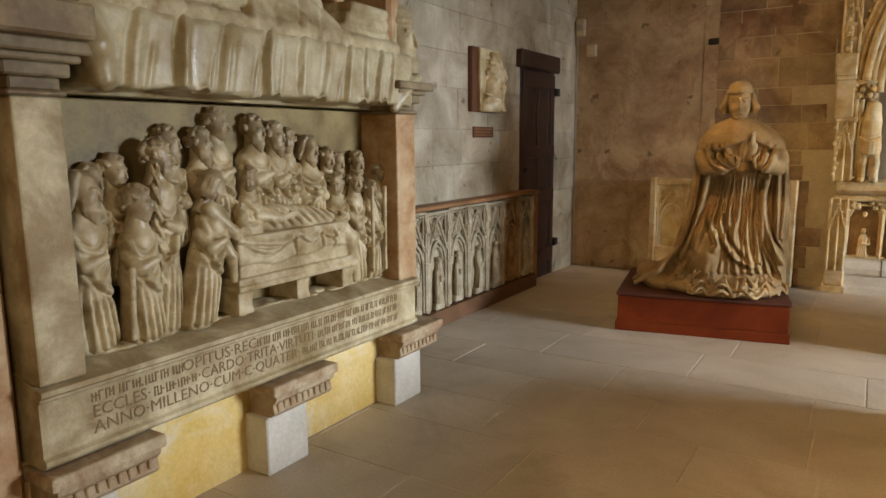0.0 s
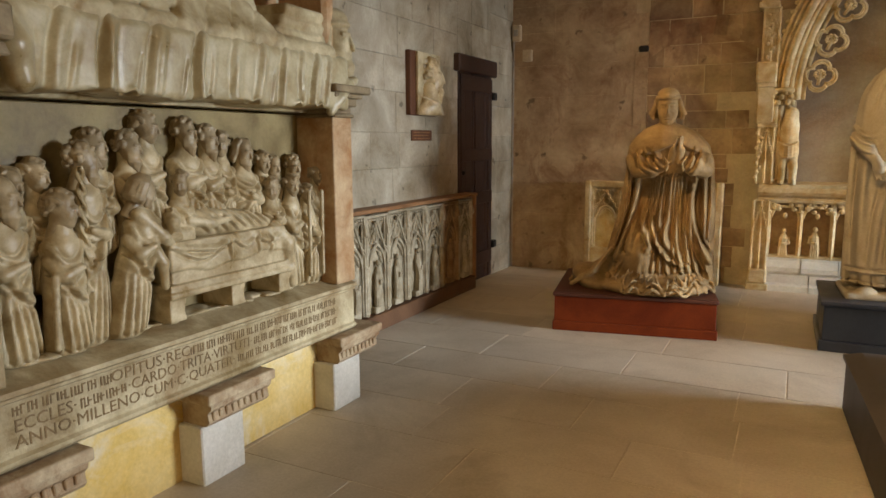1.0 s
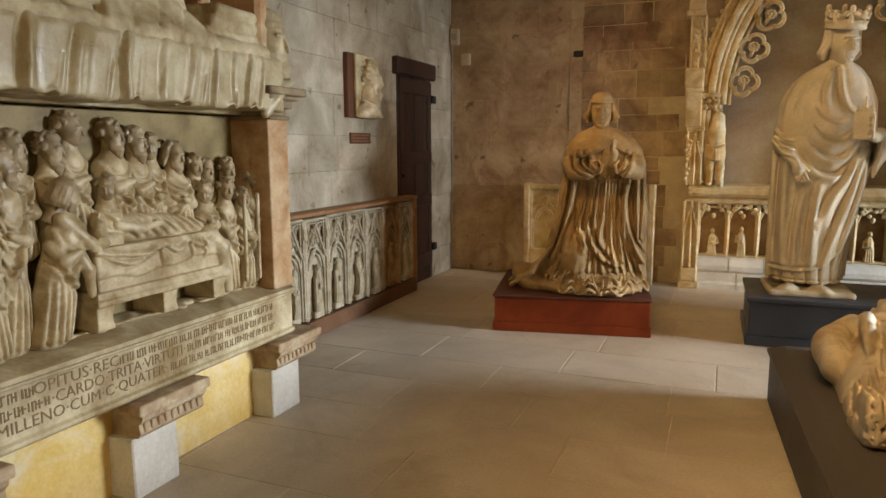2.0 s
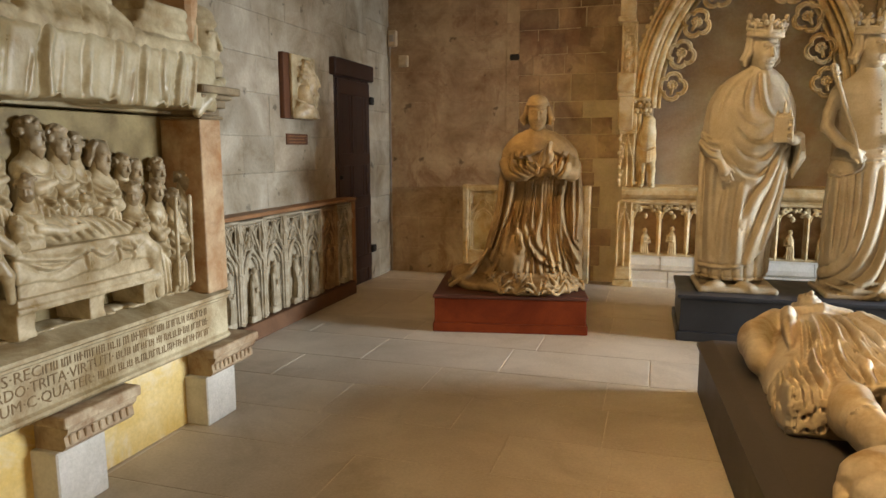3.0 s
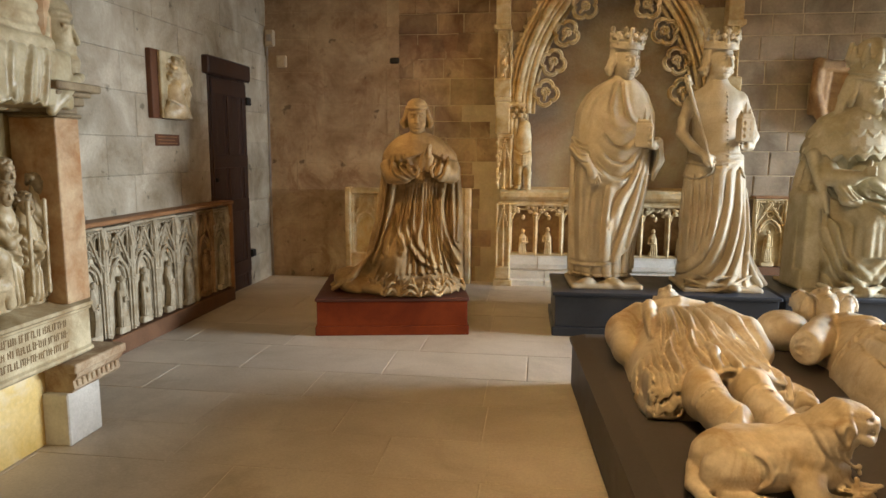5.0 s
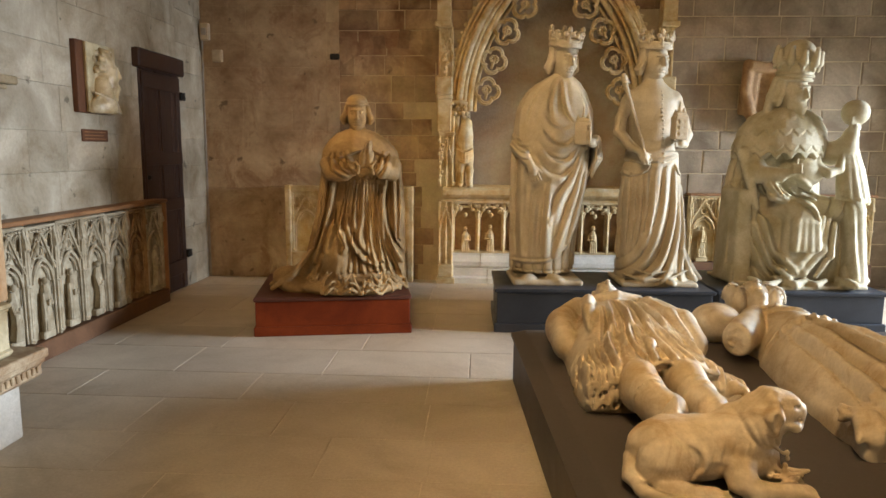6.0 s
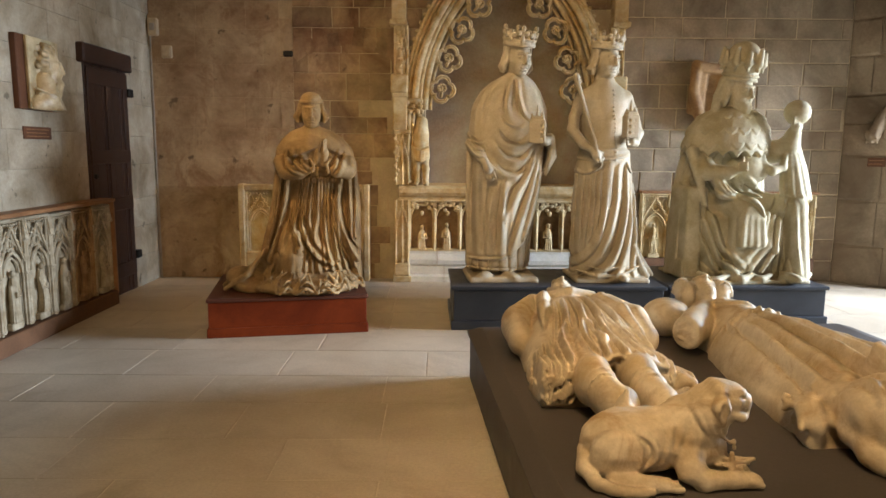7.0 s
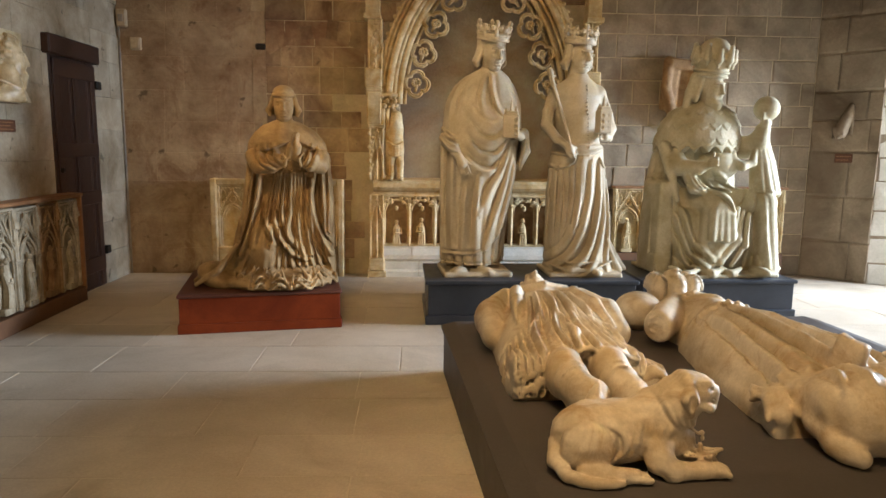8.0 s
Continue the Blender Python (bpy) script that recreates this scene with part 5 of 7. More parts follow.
def lying_lady():
    c = Clay((-0.50, -2.05, -0.01), (0.62, 0.30, 0.40), 0.0085)
    up = dict(axes=(0, 1), depth=(0.03, 0.40))
    c.loaf(-0.50, -1.56, table([(0, 0.01, 0.21, 0.225), (0.3, 0.01, 0.265, 0.24), (0.7, 0.03, 0.32, 0.235), (1, 0.05, 0.36, 0.215)]), lambda u, a: 0.010 * u * (ridge(a * 5 + 2 * u) - 0.5), 0.012)
    c.loaf(-0.10, -0.52, table([(0, 0.02, 0.12, 0.19), (0.3, 0.02, 0.20, 0.225), (0.7, 0.02, 0.18, 0.23), (1, 0.02, 0.19, 0.21)]), lambda u, a: 0.0 * u, 0.03)
    # neckline and bodice edge
    c.line([(-0.15, -0.16, 0.175), (-0.02, -0.24, 0.232), (0.13, -0.20, 0.20)], [0.006, 0.009, 0.006], 0.004)
    c.fold([(-0.10, -0.24), (0.02, -0.34), (0.16, -0.36)], 0.010, 0.012, **up)
    # rope girdle
    for d in (0.0, 0.024):
        c.line(curve(lambda t: (0.015 + 0.218 * math.cos(math.pi * t), -0.52 - d - 0.03 * math.sin(3 * t) + 0.004 * math.sin(60 * t), 0.01 + 0.232 * math.sin(math.pi * t)), 34), 0.0095, 0.003)
    # few long folds down the skirt
    for k, (a, m, b, h) in enumerate(((-0.11, -0.15, -0.21, 0.022), (-0.06, -0.09, -0.13, 0.018), (0.0, -0.01, -0.03, 0.034), (0.07, 0.09, 0.10, 0.026), (0.12, 0.16, 0.20, 0.030), (0.16, 0.22, 0.27, 0.018))):
        c.fold([(a, -0.58), (m, -0.95), (b, -1.44)], 0.017 + 0.004 * (k % 2), h, ends=(0.2, 0.9), **up)
    for k in range(7):
        a = -0.14 + 0.048 * k
        c.fold([(a, -0.56), (a * 1.15, -0.70)], 0.007, 0.010, ends=(0.8, 0.0), **up)
    # broken arm: a round stump with a rough end
    c.line([(-0.10, -0.20, 0.135), (-0.20, -0.34, 0.125), (-0.29, -0.45, 0.115)], [0.080, 0.082, 0.080], 0.015)
    c.block((-0.345, -0.515, 0.115), (0.05, 0.14, 0.14), 0.005, (0, 0, 40), 0.006, cut=True)
    rng = random.Random(8)
    for i in range(22):
        a, q = rng.uniform(0, 6.28), 0.06 * math.sqrt(rng.random())
        c.egg((-0.305 + q * 0.75 * math.cos(a) * 0.9, -0.478 - q * 0.64 * math.cos(a), 0.115 + q * math.sin(a)), (0.012, 0.012, 0.010), k=0.003, cut=False)
    # pillow
    c.egg((-0.25, -0.05, 0.095), (0.145, 0.130, 0.100), (0, 0, 20), 0.008)
    c.egg((0.10, 0.05, 0.06), (0.20, 0.16, 0.07), (0, 0, 0), 0.012)
    # hair rolls beside the face, each bound with ribs
    for s in (-1, 1):
        c.egg((0.10 * s, 0.05, 0.19), (0.052, 0.080, 0.082), k=0.008)
        for i in range(8):
            c.line(curve(lambda t: (0.1 * s + 0.054 * math.cos(math.pi * t), -0.01 + 0.018 * i, 0.19 + 0.084 * math.sin(math.pi * t)), 9), 0.0050, 0.002)
    # crumpled hem, the two beasts at her feet
    rng = random.Random(5)
    for i in range(26):
        x = rng.uniform(-0.32, 0.38)
        z = 0.19 * math.sqrt(max(0.02, 1 - (x / 0.40) ** 2))
        dx = rng.uniform(-0.05, 0.05)
        c.line([(x - dx, -1.40, z), (x, -1.50 - 0.03 * rng.random(), z * 0.92), (x + dx, -1.57, z * 0.6)], [0.006, 0.020, 0.012], 0.022)
    c.block((0.0, -1.47, 0.235), (0.022, 0.055, 0.08), 0.008, (12, 0, 25), 0.010)
    c.line([(-0.34, -1.42, 0.09), (-0.22, -1.50, 0.15), (-0.06, -1.53, 0.20), (0.06, -1.52, 0.16), (0.16, -1.55, 0.24)], [0.010, 0.016, 0.014, 0.018, 0.010], 0.018)
    c.egg((-0.07, -1.64, 0.12), (0.17, 0.20, 0.135), (0, 0, 20), 0.02)
    c.egg((0.15, -1.60, 0.15), (0.20, 0.15, 0.12), (0, 0, 10), 0.02)
    c.egg((0.40, -1.42, 0.12), (0.16, 0.15, 0.12), k=0.02)
    c.line([(0.02, -1.70, 0.10), (0.03, -1.80, 0.06), (0.05, -1.87, 0.03)], [0.07, 0.050, 0.040], 0.012)
    for i in range(3):
        c.line([(0.01 + 0.035 * i, -1.855, 0.03), (0.005 + 0.038 * i, -1.90, 0.02)], [0.018, 0.013], 0.004)
    c.line([(-0.20, -1.62, 0.08), (-0.21, -1.74, 0.045), (-0.17, -1.80, 0.03)], [0.05, 0.040, 0.034], 0.012)
    c.line([(0.10, -1.52, 0.27), (0.24, -1.50, 0.27), (0.36, -1.44, 0.24)], [0.014, 0.020, 0.014], 0.008)
    for k in range(6):
        c.fold([(-0.20 + 0.09 * k, -1.52), (-0.16 + 0.085 * k, -1.62), (-0.19 + 0.09 * k, -1.74)], 0.010, 0.014, **up)
    c.warp_noise(0.0016, 26, 19)
    c.furrow(lambda x, y, z: 0.006 * np.sin(38 * x + 2 * np.sin(20 * y)) * np.sin(34 * y + 2 * np.sin(24 * z)), (-0.4, -1.95, 0.0), (0.62, -1.42, 0.4))
    return [c, (head_clay("none", False, None, seed=14, detail=0.006), pose(0.0, 0.07, 0.19, -78, 0, 0) @ Matrix.Scale(0.95, 4))]


statue("knight_effigy", lying_knight(), M_MARBLE, pose(3.605, -3.30, 0.305, 0, 0, 2) @ Matrix.Diagonal((0.87, 1, 1.18, 1)), "cream marble recumbent knight in a pleated surcoat on the platform", "effigy", "effigies")
statue("dog_sculpture", lying_dog(), M_MARBLE, pose(3.64, -4.93, 0.305, 0, 0, 6) @ Matrix.Scale(0.89, 4), "cream marble lying dog at the feet of the knight", "sculpture")
statue("lady_effigy", lying_lady(), M_MARBLE, pose(4.45, -3.20, 0.305, 0, 0, 3) @ Matrix.Diagonal((1, 1, 1.1, 1)), "cream marble recumbent lady with broken arm and long skirt", "effigy", "effigies")


# ---------------------------------------------------------------- the wall tomb
tomb = thing("wall_tomb", pose(0, 0, 0), "carved stone wall tomb with funeral relief and inscription on consoles", "tomb")
FX = 0.75

bm = bmesh.new()
add_profile(bm, [(0.0, 0.40), (0.735, 0.40), (0.752, 0.415), (0.752, 0.428), (0.738, 0.437), (0.738, 0.607), (0.748, 0.613), (0.748, 0.622), (0.762, 0.632), (0.762, 0.648), (0.60, 0.685), (0.0, 0.685)], -6.10, -4.14)
slab = part("inscription_slab", bm, M_TOMB, tomb, "pale stone slab with cut blackletter inscription")
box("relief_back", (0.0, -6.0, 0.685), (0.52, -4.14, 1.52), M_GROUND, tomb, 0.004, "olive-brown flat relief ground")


def letters(text, y, z, size, parent, width=None):
    """Cut lettering on the front of the slab, running along the wall."""
    cu = bpy.data.curves.new("lettering", "FONT")
    cu.body, cu.size, cu.extrude, cu.resolution_u = text, size, 0.0008, 2
    tmp = new("lettering", cu)
    me = bpy.data.meshes.new_from_object(tmp.evaluated_get(bpy.context.evaluated_depsgraph_get()))
    bpy.data.objects.remove(tmp)
    o = link("lettering", me, M_INK, parent)
    xs = [v.co.x for v in me.vertices]
    s = width / (max(xs) - min(xs)) if width else 1.0
    o.matrix_basis = pose(0.7392, y, z, 90, 0, 90) @ Matrix.Diagonal((s, 1.28, 1, 1))


def bars(y0, y1, z, h, parent, seed):
    """A line of letter-sized strokes for what cannot be read."""
    rng = random.Random(seed)
    bm = bmesh.new()
    y = y0
    while y < y1:
        for k in range(rng.choice((2, 3, 3, 4))):
            w = rng.uniform(0.004, 0.007)
            add_box(bm, (0.7378, y, z + rng.uniform(-0.002, 0.003)), (0.7398, y + w, z + h * rng.uniform(0.85, 1.02)))
            if rng.random() < 0.7:
                zz = z + h * rng.choice((0.0, 0.45, 0.82))
                add_box(bm, (0.7378, y, zz), (0.7396, y + 0.016, zz + 0.0055))
            y += 0.0125
        y += 0.010
    part("lettering", bm, M_INK, parent)


bars(-5.94, -5.63, 0.562, 0.034, slab, 1)
letters("·OPITUS·REC", -5.62, 0.562, 0.046, slab, 0.36)
bars(-5.25, -4.30, 0.562, 0.034, slab, 2)
letters("ECCLES·", -5.94, 0.511, 0.046, slab, 0.20)
bars(-5.72, -5.55, 0.511, 0.034, slab, 3)
letters("·CARDO·TRITA·VIRTUTI·", -5.54, 0.511, 0.046, slab, 0.62)
bars(-4.90, -4.30, 0.511, 0.034, slab, 4)
letters("ANNO·MILLENO·CUM·C·QUATER·", -5.94, 0.459, 0.046, slab, 0.92)
bars(-5.00, -4.30, 0.459, 0.034, slab, 5)

# pillars and capitals
for y0, y1, lab in ((-6.095, -5.95, "mottled buff square pillar"), (-4.295, -4.135, "orange-veined square pillar")):
    box("pillar", (0.52, y0, 0.66), (FX, y1, 1.505), M_TOMB if y0 < -5 else M_PILLAR, tomb, 0.008, lab, 2)


def capital(y0, y1, name):
    bm = bmesh.new()
    for z0, z1, g in ((1.505, 1.522, 0.012), (1.522, 1.56, 0.0), (1.56, 1.60, 0.022), (1.60, 1.622, 0.045), (1.622, 1.66, 0.075)):
        add_box(bm, (0.30, y0 - g, z0), (FX + g, y1 + g, z1), 0.006)
    return part(name, bm, M_CAP, tomb)


capital(-6.095, -5.95, "capital")
capital(-4.285, -4.135, "capital")
bm = bmesh.new()
add_box(bm, (0.20, -6.30, 1.66), (0.88, -5.90, 1.76), 0.01)
add_box(bm, (0.20, -6.30, 1.76), (0.84, -5.92, 1.95), 0.01)
part("corner_block", bm, M_CAP, tomb)
box("upper_shaft", (0.40, -4.27, 1.66), (0.70, -4.18, 2.7), M_PILLAR, tomb, 0.02)
box("upper_back", (0.0, -6.3, 1.5), (0.30, -4.14, 2.9), M_PILLAR, tomb, 0.01)
box("side_pier", (0.0, -6.75, 0.0), (0.66, -6.12, 2.9), M_PILLAR, tomb, 0.015, "orange-brown side pier of the tomb")

# consoles on pale piers, the yellow wall between them
box("yellow_dado", (0.0, -6.75, 0.0), (0.625, -4.10, 0.40), M_YELLOW, tomb, 0.004, "yellow limewashed dado below the tomb")
for ci, cy in enumerate((-4.15, -5.035, -5.92)):
    bm = bmesh.new()
    y0, y1 = cy - 0.195, cy + 0.195
    add_box(bm, (0.52, y0, 0.345), (0.80, y1, 0.392), 0.010, seg=2)
    prof = [(0.52, 0.25), (0.755, 0.25), (0.772, 0.268), (0.765, 0.305), (0.785, 0.325), (0.79, 0.347), (0.52, 0.347)]
    add_profile(bm, prof, y0 + 0.02, y1 - 0.02)
    rng = random.Random(ci)
    for k in range(9):
        yy = y0 + 0.04 + k * 0.036
        add_box(bm, (0.762, yy, 0.268 + rng.uniform(0, 0.01)), (0.778, yy + rng.uniform(0.018, 0.03), 0.312), 0.004)
    o = part("console", bm, M_BLOCKTOP, tomb, "weathered moulded stone console")
    bm = bmesh.new()
    add_box(bm, (0.55, cy - 0.20 + 0.0, 0.0), (0.752, cy + 0.035, 0.25), 0.006)
    part("pier", bm, M_BLOCK, tomb, "pale square stone pier")


def hanging_cloth():
    c = Clay((0.36, -5.98, 1.44), (0.90, -4.06, 1.84), 0.0078)
    c.block((0.60, -5.03, 1.665), (0.190, 0.84, 0.135), 0.035, None, 0.02)
    face = dict(axes=(1, 2), depth=(0.66, 0.90))
    rng = random.Random(31)
    # broad smooth hangs with a few deep grooves
    for y, h, w in ((-5.72, 0.030, 0.026), (-5.56, 0.040, 0.024), (-5.36, 0.026, 0.030), (-5.17, 0.040, 0.022), (-4.98, 0.020, 0.030), (-4.84, 0.024, 0.024), (-4.70, 0.030, 0.022), (-4.58, 0.022, 0.020), (-4.47, 0.030, 0.018), (-4.39, 0.020, 0.016)):
        c.fold([(y + 0.03, 1.80), (y + rng.uniform(-0.01, 0.02), 1.68), (y + rng.uniform(-0.035, 0.01), 1.53)], w * 0.62, h * 0.62, ends=(0.3, 0.9), **face)
    for k in range(13):
        y = -5.78 + 0.112 * k + rng.uniform(-0.02, 0.02)
        c.fold([(y + 0.02, 1.76 - 0.05 * (k % 2)), (y, 1.63), (y - 0.02, 1.54)], 0.008, 0.007, ends=(0.0, 0.8), **face)
    # uneven hem with small bites
    c.furrow(lambda x, y, z: 0.05 * step(z, 1.546 + 0.008 * np.sin(11 * y) + 0.005 * np.sin(29 * y), 1.532 + 0.008 * np.sin(11 * y) + 0.005 * np.sin(29 * y)), (0.60, -5.95, 1.42), (0.90, -4.1, 1.60))
    for y in (-5.47, -5.13, -4.87, -4.60, -4.44):
        c.egg((0.79, y, 1.545), (0.06, rng.uniform(0.012, 0.026), 0.012), k=0.006, cut=True)
        c.line([(0.785, y - 0.03, 1.548), (0.80, y, 1.566), (0.785, y + 0.03, 1.548)], 0.006, 0.004)
    # thrown-back end over the capital and the gathered end
    c.line([(0.765, -4.33, 1.53), (0.785, -4.27, 1.60), (0.785, -4.20, 1.665), (0.775, -4.14, 1.690)], [0.022, 0.026, 0.028, 0.022], 0.010)
    c.line([(0.77, -5.88, 1.77), (0.79, -5.86, 1.66), (0.79, -5.84, 1.56)], [0.040, 0.045, 0.035], 0.03)
    c.warp_noise(0.0010, 30, 23)
    return [c]


o = link("hanging_cloth", clay_mesh("hanging_cloth", hanging_cloth()), M_CLOTH, tomb, "carved cloth hanging over the lid", True)


def upper_effigy():
    c = Clay((0.25, -5.98, 1.70), (0.90, -4.20, 2.25), 0.010)
    c.block((0.52, -5.05, 1.80), (0.26, 0.78, 0.05), 0.04, None, 0.02)
    c.line([(0.50, -5.85, 1.98), (0.50, -5.20, 2.0), (0.50, -4.75, 1.95)], [0.14, 0.17, 0.15], 0.05)
    # robe falling over the edge in a fan of folds
    for i in range(11):
        t = i / 10
        c.line([(0.58, -5.15 + 0.10 * t, 2.12), (0.68, -5.16 + 0.28 * t, 1.98), (0.75, -5.20 + 0.52 * t, 1.82), (0.755, -5.17 + 0.60 * t, 1.785)], [0.02, 0.03, 0.034, 0.022], 0.014)
    for i in range(7):
        t = i / 6
        c.line([(0.62, -5.80 + 0.50 * t, 2.08 - 0.02 * t), (0.70, -5.70 + 0.46 * t, 1.92), (0.72, -5.55 + 0.40 * t, 1.82)], [0.02, 0.028, 0.02], 0.016)
    # stack of cushions at the foot
    for i in range(4):
        c.block((0.56, -4.50 + 0.01 * i, 1.815 + 0.052 * i), (0.18, 0.19 - 0.012 * i, 0.027), 0.024, (0, 0, -4 + 3 * i), 0.006)
    c.furrow(lambda x, y, z: 0.014 * valley(24 * y - 12 * z, 5), (0.55, -5.9, 1.78), (0.95, -4.7, 2.2))
    c.warp_noise(0.0015, 30, 29)
    return [c]


link("effigy", clay_mesh("effigy", upper_effigy()), M_TOMB, tomb, "recumbent carved figure in folded robes", True)

# grotesque bust over the right capital
link("mask_bust", clay_mesh("mask_bust", [(head_clay("cap", True, None, seed=40, detail=0.007), pose(0.66, -4.15, 1.88, 0, 0, 100) @ Matrix.Diagonal((0.92, 0.92, 1.2, 1)))]), M_TOMB, tomb, "yellowish carved bearded bust", True)


# the funeral scene: mourners round a bier, each carved in the round against the ground
HEADS = [head_clay("shaggy", True, None, 0.0095, 1), head_clay("shaggy", False, None, 0.0095, 2), head_clay("bob", True, None, 0.0095, 3), head_clay("shaggy", True, None, 0.0095, 5)]
relief_rng = random.Random(77)


def mourner(y, z, x, foot, width, size=0.44, kind=0, yaw=0.0, nod=8.0, lean=0.0, extra=None):
    """A robed person: head at (y, z), feet at foot, lean moves the feet along the wall."""
    rng = relief_rng
    size *= 1.06
    zs = z - 0.17 * size - 0.012
    yf = y - lean
    c = Clay((0.47, min(y, yf) - width * 1.9 - 0.04, foot - 0.02), (0.80, max(y, yf) + width * 1.9 + 0.04, z + 0.03), 0.0058)
    face = dict(axes=(1, 2), depth=(x - 0.005, 0.80))
    c.bar((x, y, z - 0.02), (x, y, zs), 0.034 * size / 0.5, 0.036, 0.02)
    c.egg((x - 0.005, y, zs - 0.035), (0.046, width * 1.02, 0.045), k=0.03)
    mid = (x - 0.005, y * 0.6 + yf * 0.4, zs * 0.55 + foot * 0.45)
    c.line([(x - 0.01, y, zs - 0.05), mid, (x - 0.01, yf, foot + 0.02)], [width * 0.84, width * 0.86, width * 1.0], 0.02)
    # mantle thrown over one shoulder, bows across the body, long falls below
    s = rng.choice((-1, 1))
    fall = max(0.08, zs - foot)
    at = lambda q, v: (y + (yf - y) * v + width * q, zs - fall * v)
    for k in range(3):
        v = 0.10 + 0.12 * k
        c.fold([at(-0.85 * s, v - 0.06), at(-0.25 * s, v + 0.10), at(0.35 * s, v + 0.10), at(0.85 * s, v - 0.02)], 0.0085, 0.013, ends=(0.3, 0.3), **face)
    c.fold([at(0.9 * s, 0.06), at(0.55 * s, 0.30), at(-0.1 * s, 0.50), at(-0.8 * s, 0.58)], 0.010, 0.018, ends=(0.5, 0.4), **face)
    n = 5 if width > 0.058 else 4
    for k in range(n):
        q = -0.8 + 1.6 * k / (n - 1)
        c.fold([at(q * 0.7 + 0.2 * s, 0.50), at(q * 0.9 + 0.12 * s, 0.74), at(q * 1.05, 0.99)], 0.0080, 0.014, ends=(0.2, 0.8), **face)
    # forearm across the breast
    ya, za = at(0.75 * s, 0.20)
    yb, zb = at(-0.25 * s, 0.26 if fall > 0.3 else 0.4)
    c.line([(x + 0.01, ya, za), (x + width * 0.80, (ya + yb) / 2 + 0.3 * width * s, min(za, zb) - 0.025), (x + width * 1.0, yb, zb)], [0.024, 0.021, 0.013], 0.008)
    if extra:
        extra(c)
    c.warp_noise(0.0008, 60, 37)
    m = pose(x + 0.010, y, z, nod, 0, 90 + yaw) @ Matrix.Scale(size, 4)
    body = link("mourner", clay_mesh("mourner", [c]), M_RELIEF, tomb, "", True)
    link("head", clay_mesh("head", [(HEADS[kind], m)]), M_HEAD, body, "browned carved head", True)


F = 0.70
# back row, then front row
for y, z, x, foot, w, size, kind, yaw in [(-5.69, 1.275, 0.55, 0.9, 0.060, 0.42, 1, 20), (-5.47, 1.375, 0.55, 1.0, 0.062, 0.42, 0, 25), (-5.335, 1.365, 0.56, 1.02, 0.070, 0.44, 3, 25), (-5.245, 1.44, 0.55, 1.02, 0.075, 0.45, 1, 30), (-5.06, 1.42, 0.56, 1.0, 0.085, 0.45, 0, 10), (-4.945, 1.395, 0.56, 1.0, 0.072, 0.44, 3, 10), (-4.86, 1.375, 0.55, 1.0, 0.062, 0.40, 1, -40)]:
    mourner(y, z, x, foot, w, size, kind, yaw)
for y, z, x, foot, w, size, kind, yaw in [(-4.745, 1.34, 0.57, 1.0, 0.075, 0.44, 2, 0), (-4.60, 1.29, 0.55, 0.8, 0.058, 0.38, 1, -10), (-4.52, 1.27, 0.545, 0.8, 0.050, 0.36, 2, -10), (-4.385, 1.265, 0.555, 0.8, 0.062, 0.40, 0, -15), (-5.77, 1.25, 0.545, 0.9, 0.055, 0.40, 2, 10), (-5.13, 1.22, 0.595, 1.02, 0.052, 0.37, 1, -50), (-4.625, 1.17, 0.62, 0.97, 0.052, 0.38, 1, -50)]:
    mourner(y, z, x, foot, w, size, kind, yaw, 14)
torch = lambda y: (lambda c: c.line([(0.690, y, 1.14), (0.690, y - 0.005, 0.73)], [0.011, 0.009], 0.003))
candle = lambda c: [c.line(curve(lambda t: (0.655 + 0.010 * math.cos(22 * t + p), -5.595 + 0.010 * math.sin(22 * t + p), 1.30 - 0.42 * t), 34), 0.007, 0.003) for p in (0, 3.14)]
staff = lambda c: c.line([(0.69, -5.735, 0.95), (0.695, -5.75, 0.72)], [0.013, 0.011], 0.004)
for y, z, x, w, size, kind, yaw, lean, extra in [(-5.835, 1.215, 0.60, 0.078, 0.50, 2, 30, 0.0, None), (-5.665, 1.165, 0.635, 0.072, 0.46, 1, 40, 0.01, staff), (-5.55, 1.32, 0.60, 0.074, 0.46, 0, 60, 0.03, candle), (-4.475, 1.175, 0.615, 0.055, 0.38, 1, -20, 0.0, None), (-4.385, 1.125, 0.635, 0.056, 0.38, 1, -15, 0.0, torch(-4.425)), (-4.275, 1.215, 0.62, 0.060, 0.42, 1, -10, -0.01, torch(-4.325))]:
    mourner(y, z, x, F, w, size, kind, yaw, 8, lean, extra)


# the bending mourner reaches over the bier
def reach(c):
    c.line([(0.66, -5.38, 1.12), (0.69, -5.30, 1.03), (0.68, -5.25, 0.99)], [0.030, 0.023, 0.015], 0.010)
    c.line([(0.665, -5.37, 1.06), (0.69, -5.31, 0.93), (0.685, -5.30, 0.84)], [0.028, 0.022, 0.015], 0.010)


mourner(-5.345, 1.205, 0.635, F, 0.074, 0.44, 2, 70, 25, 0.11, reach)


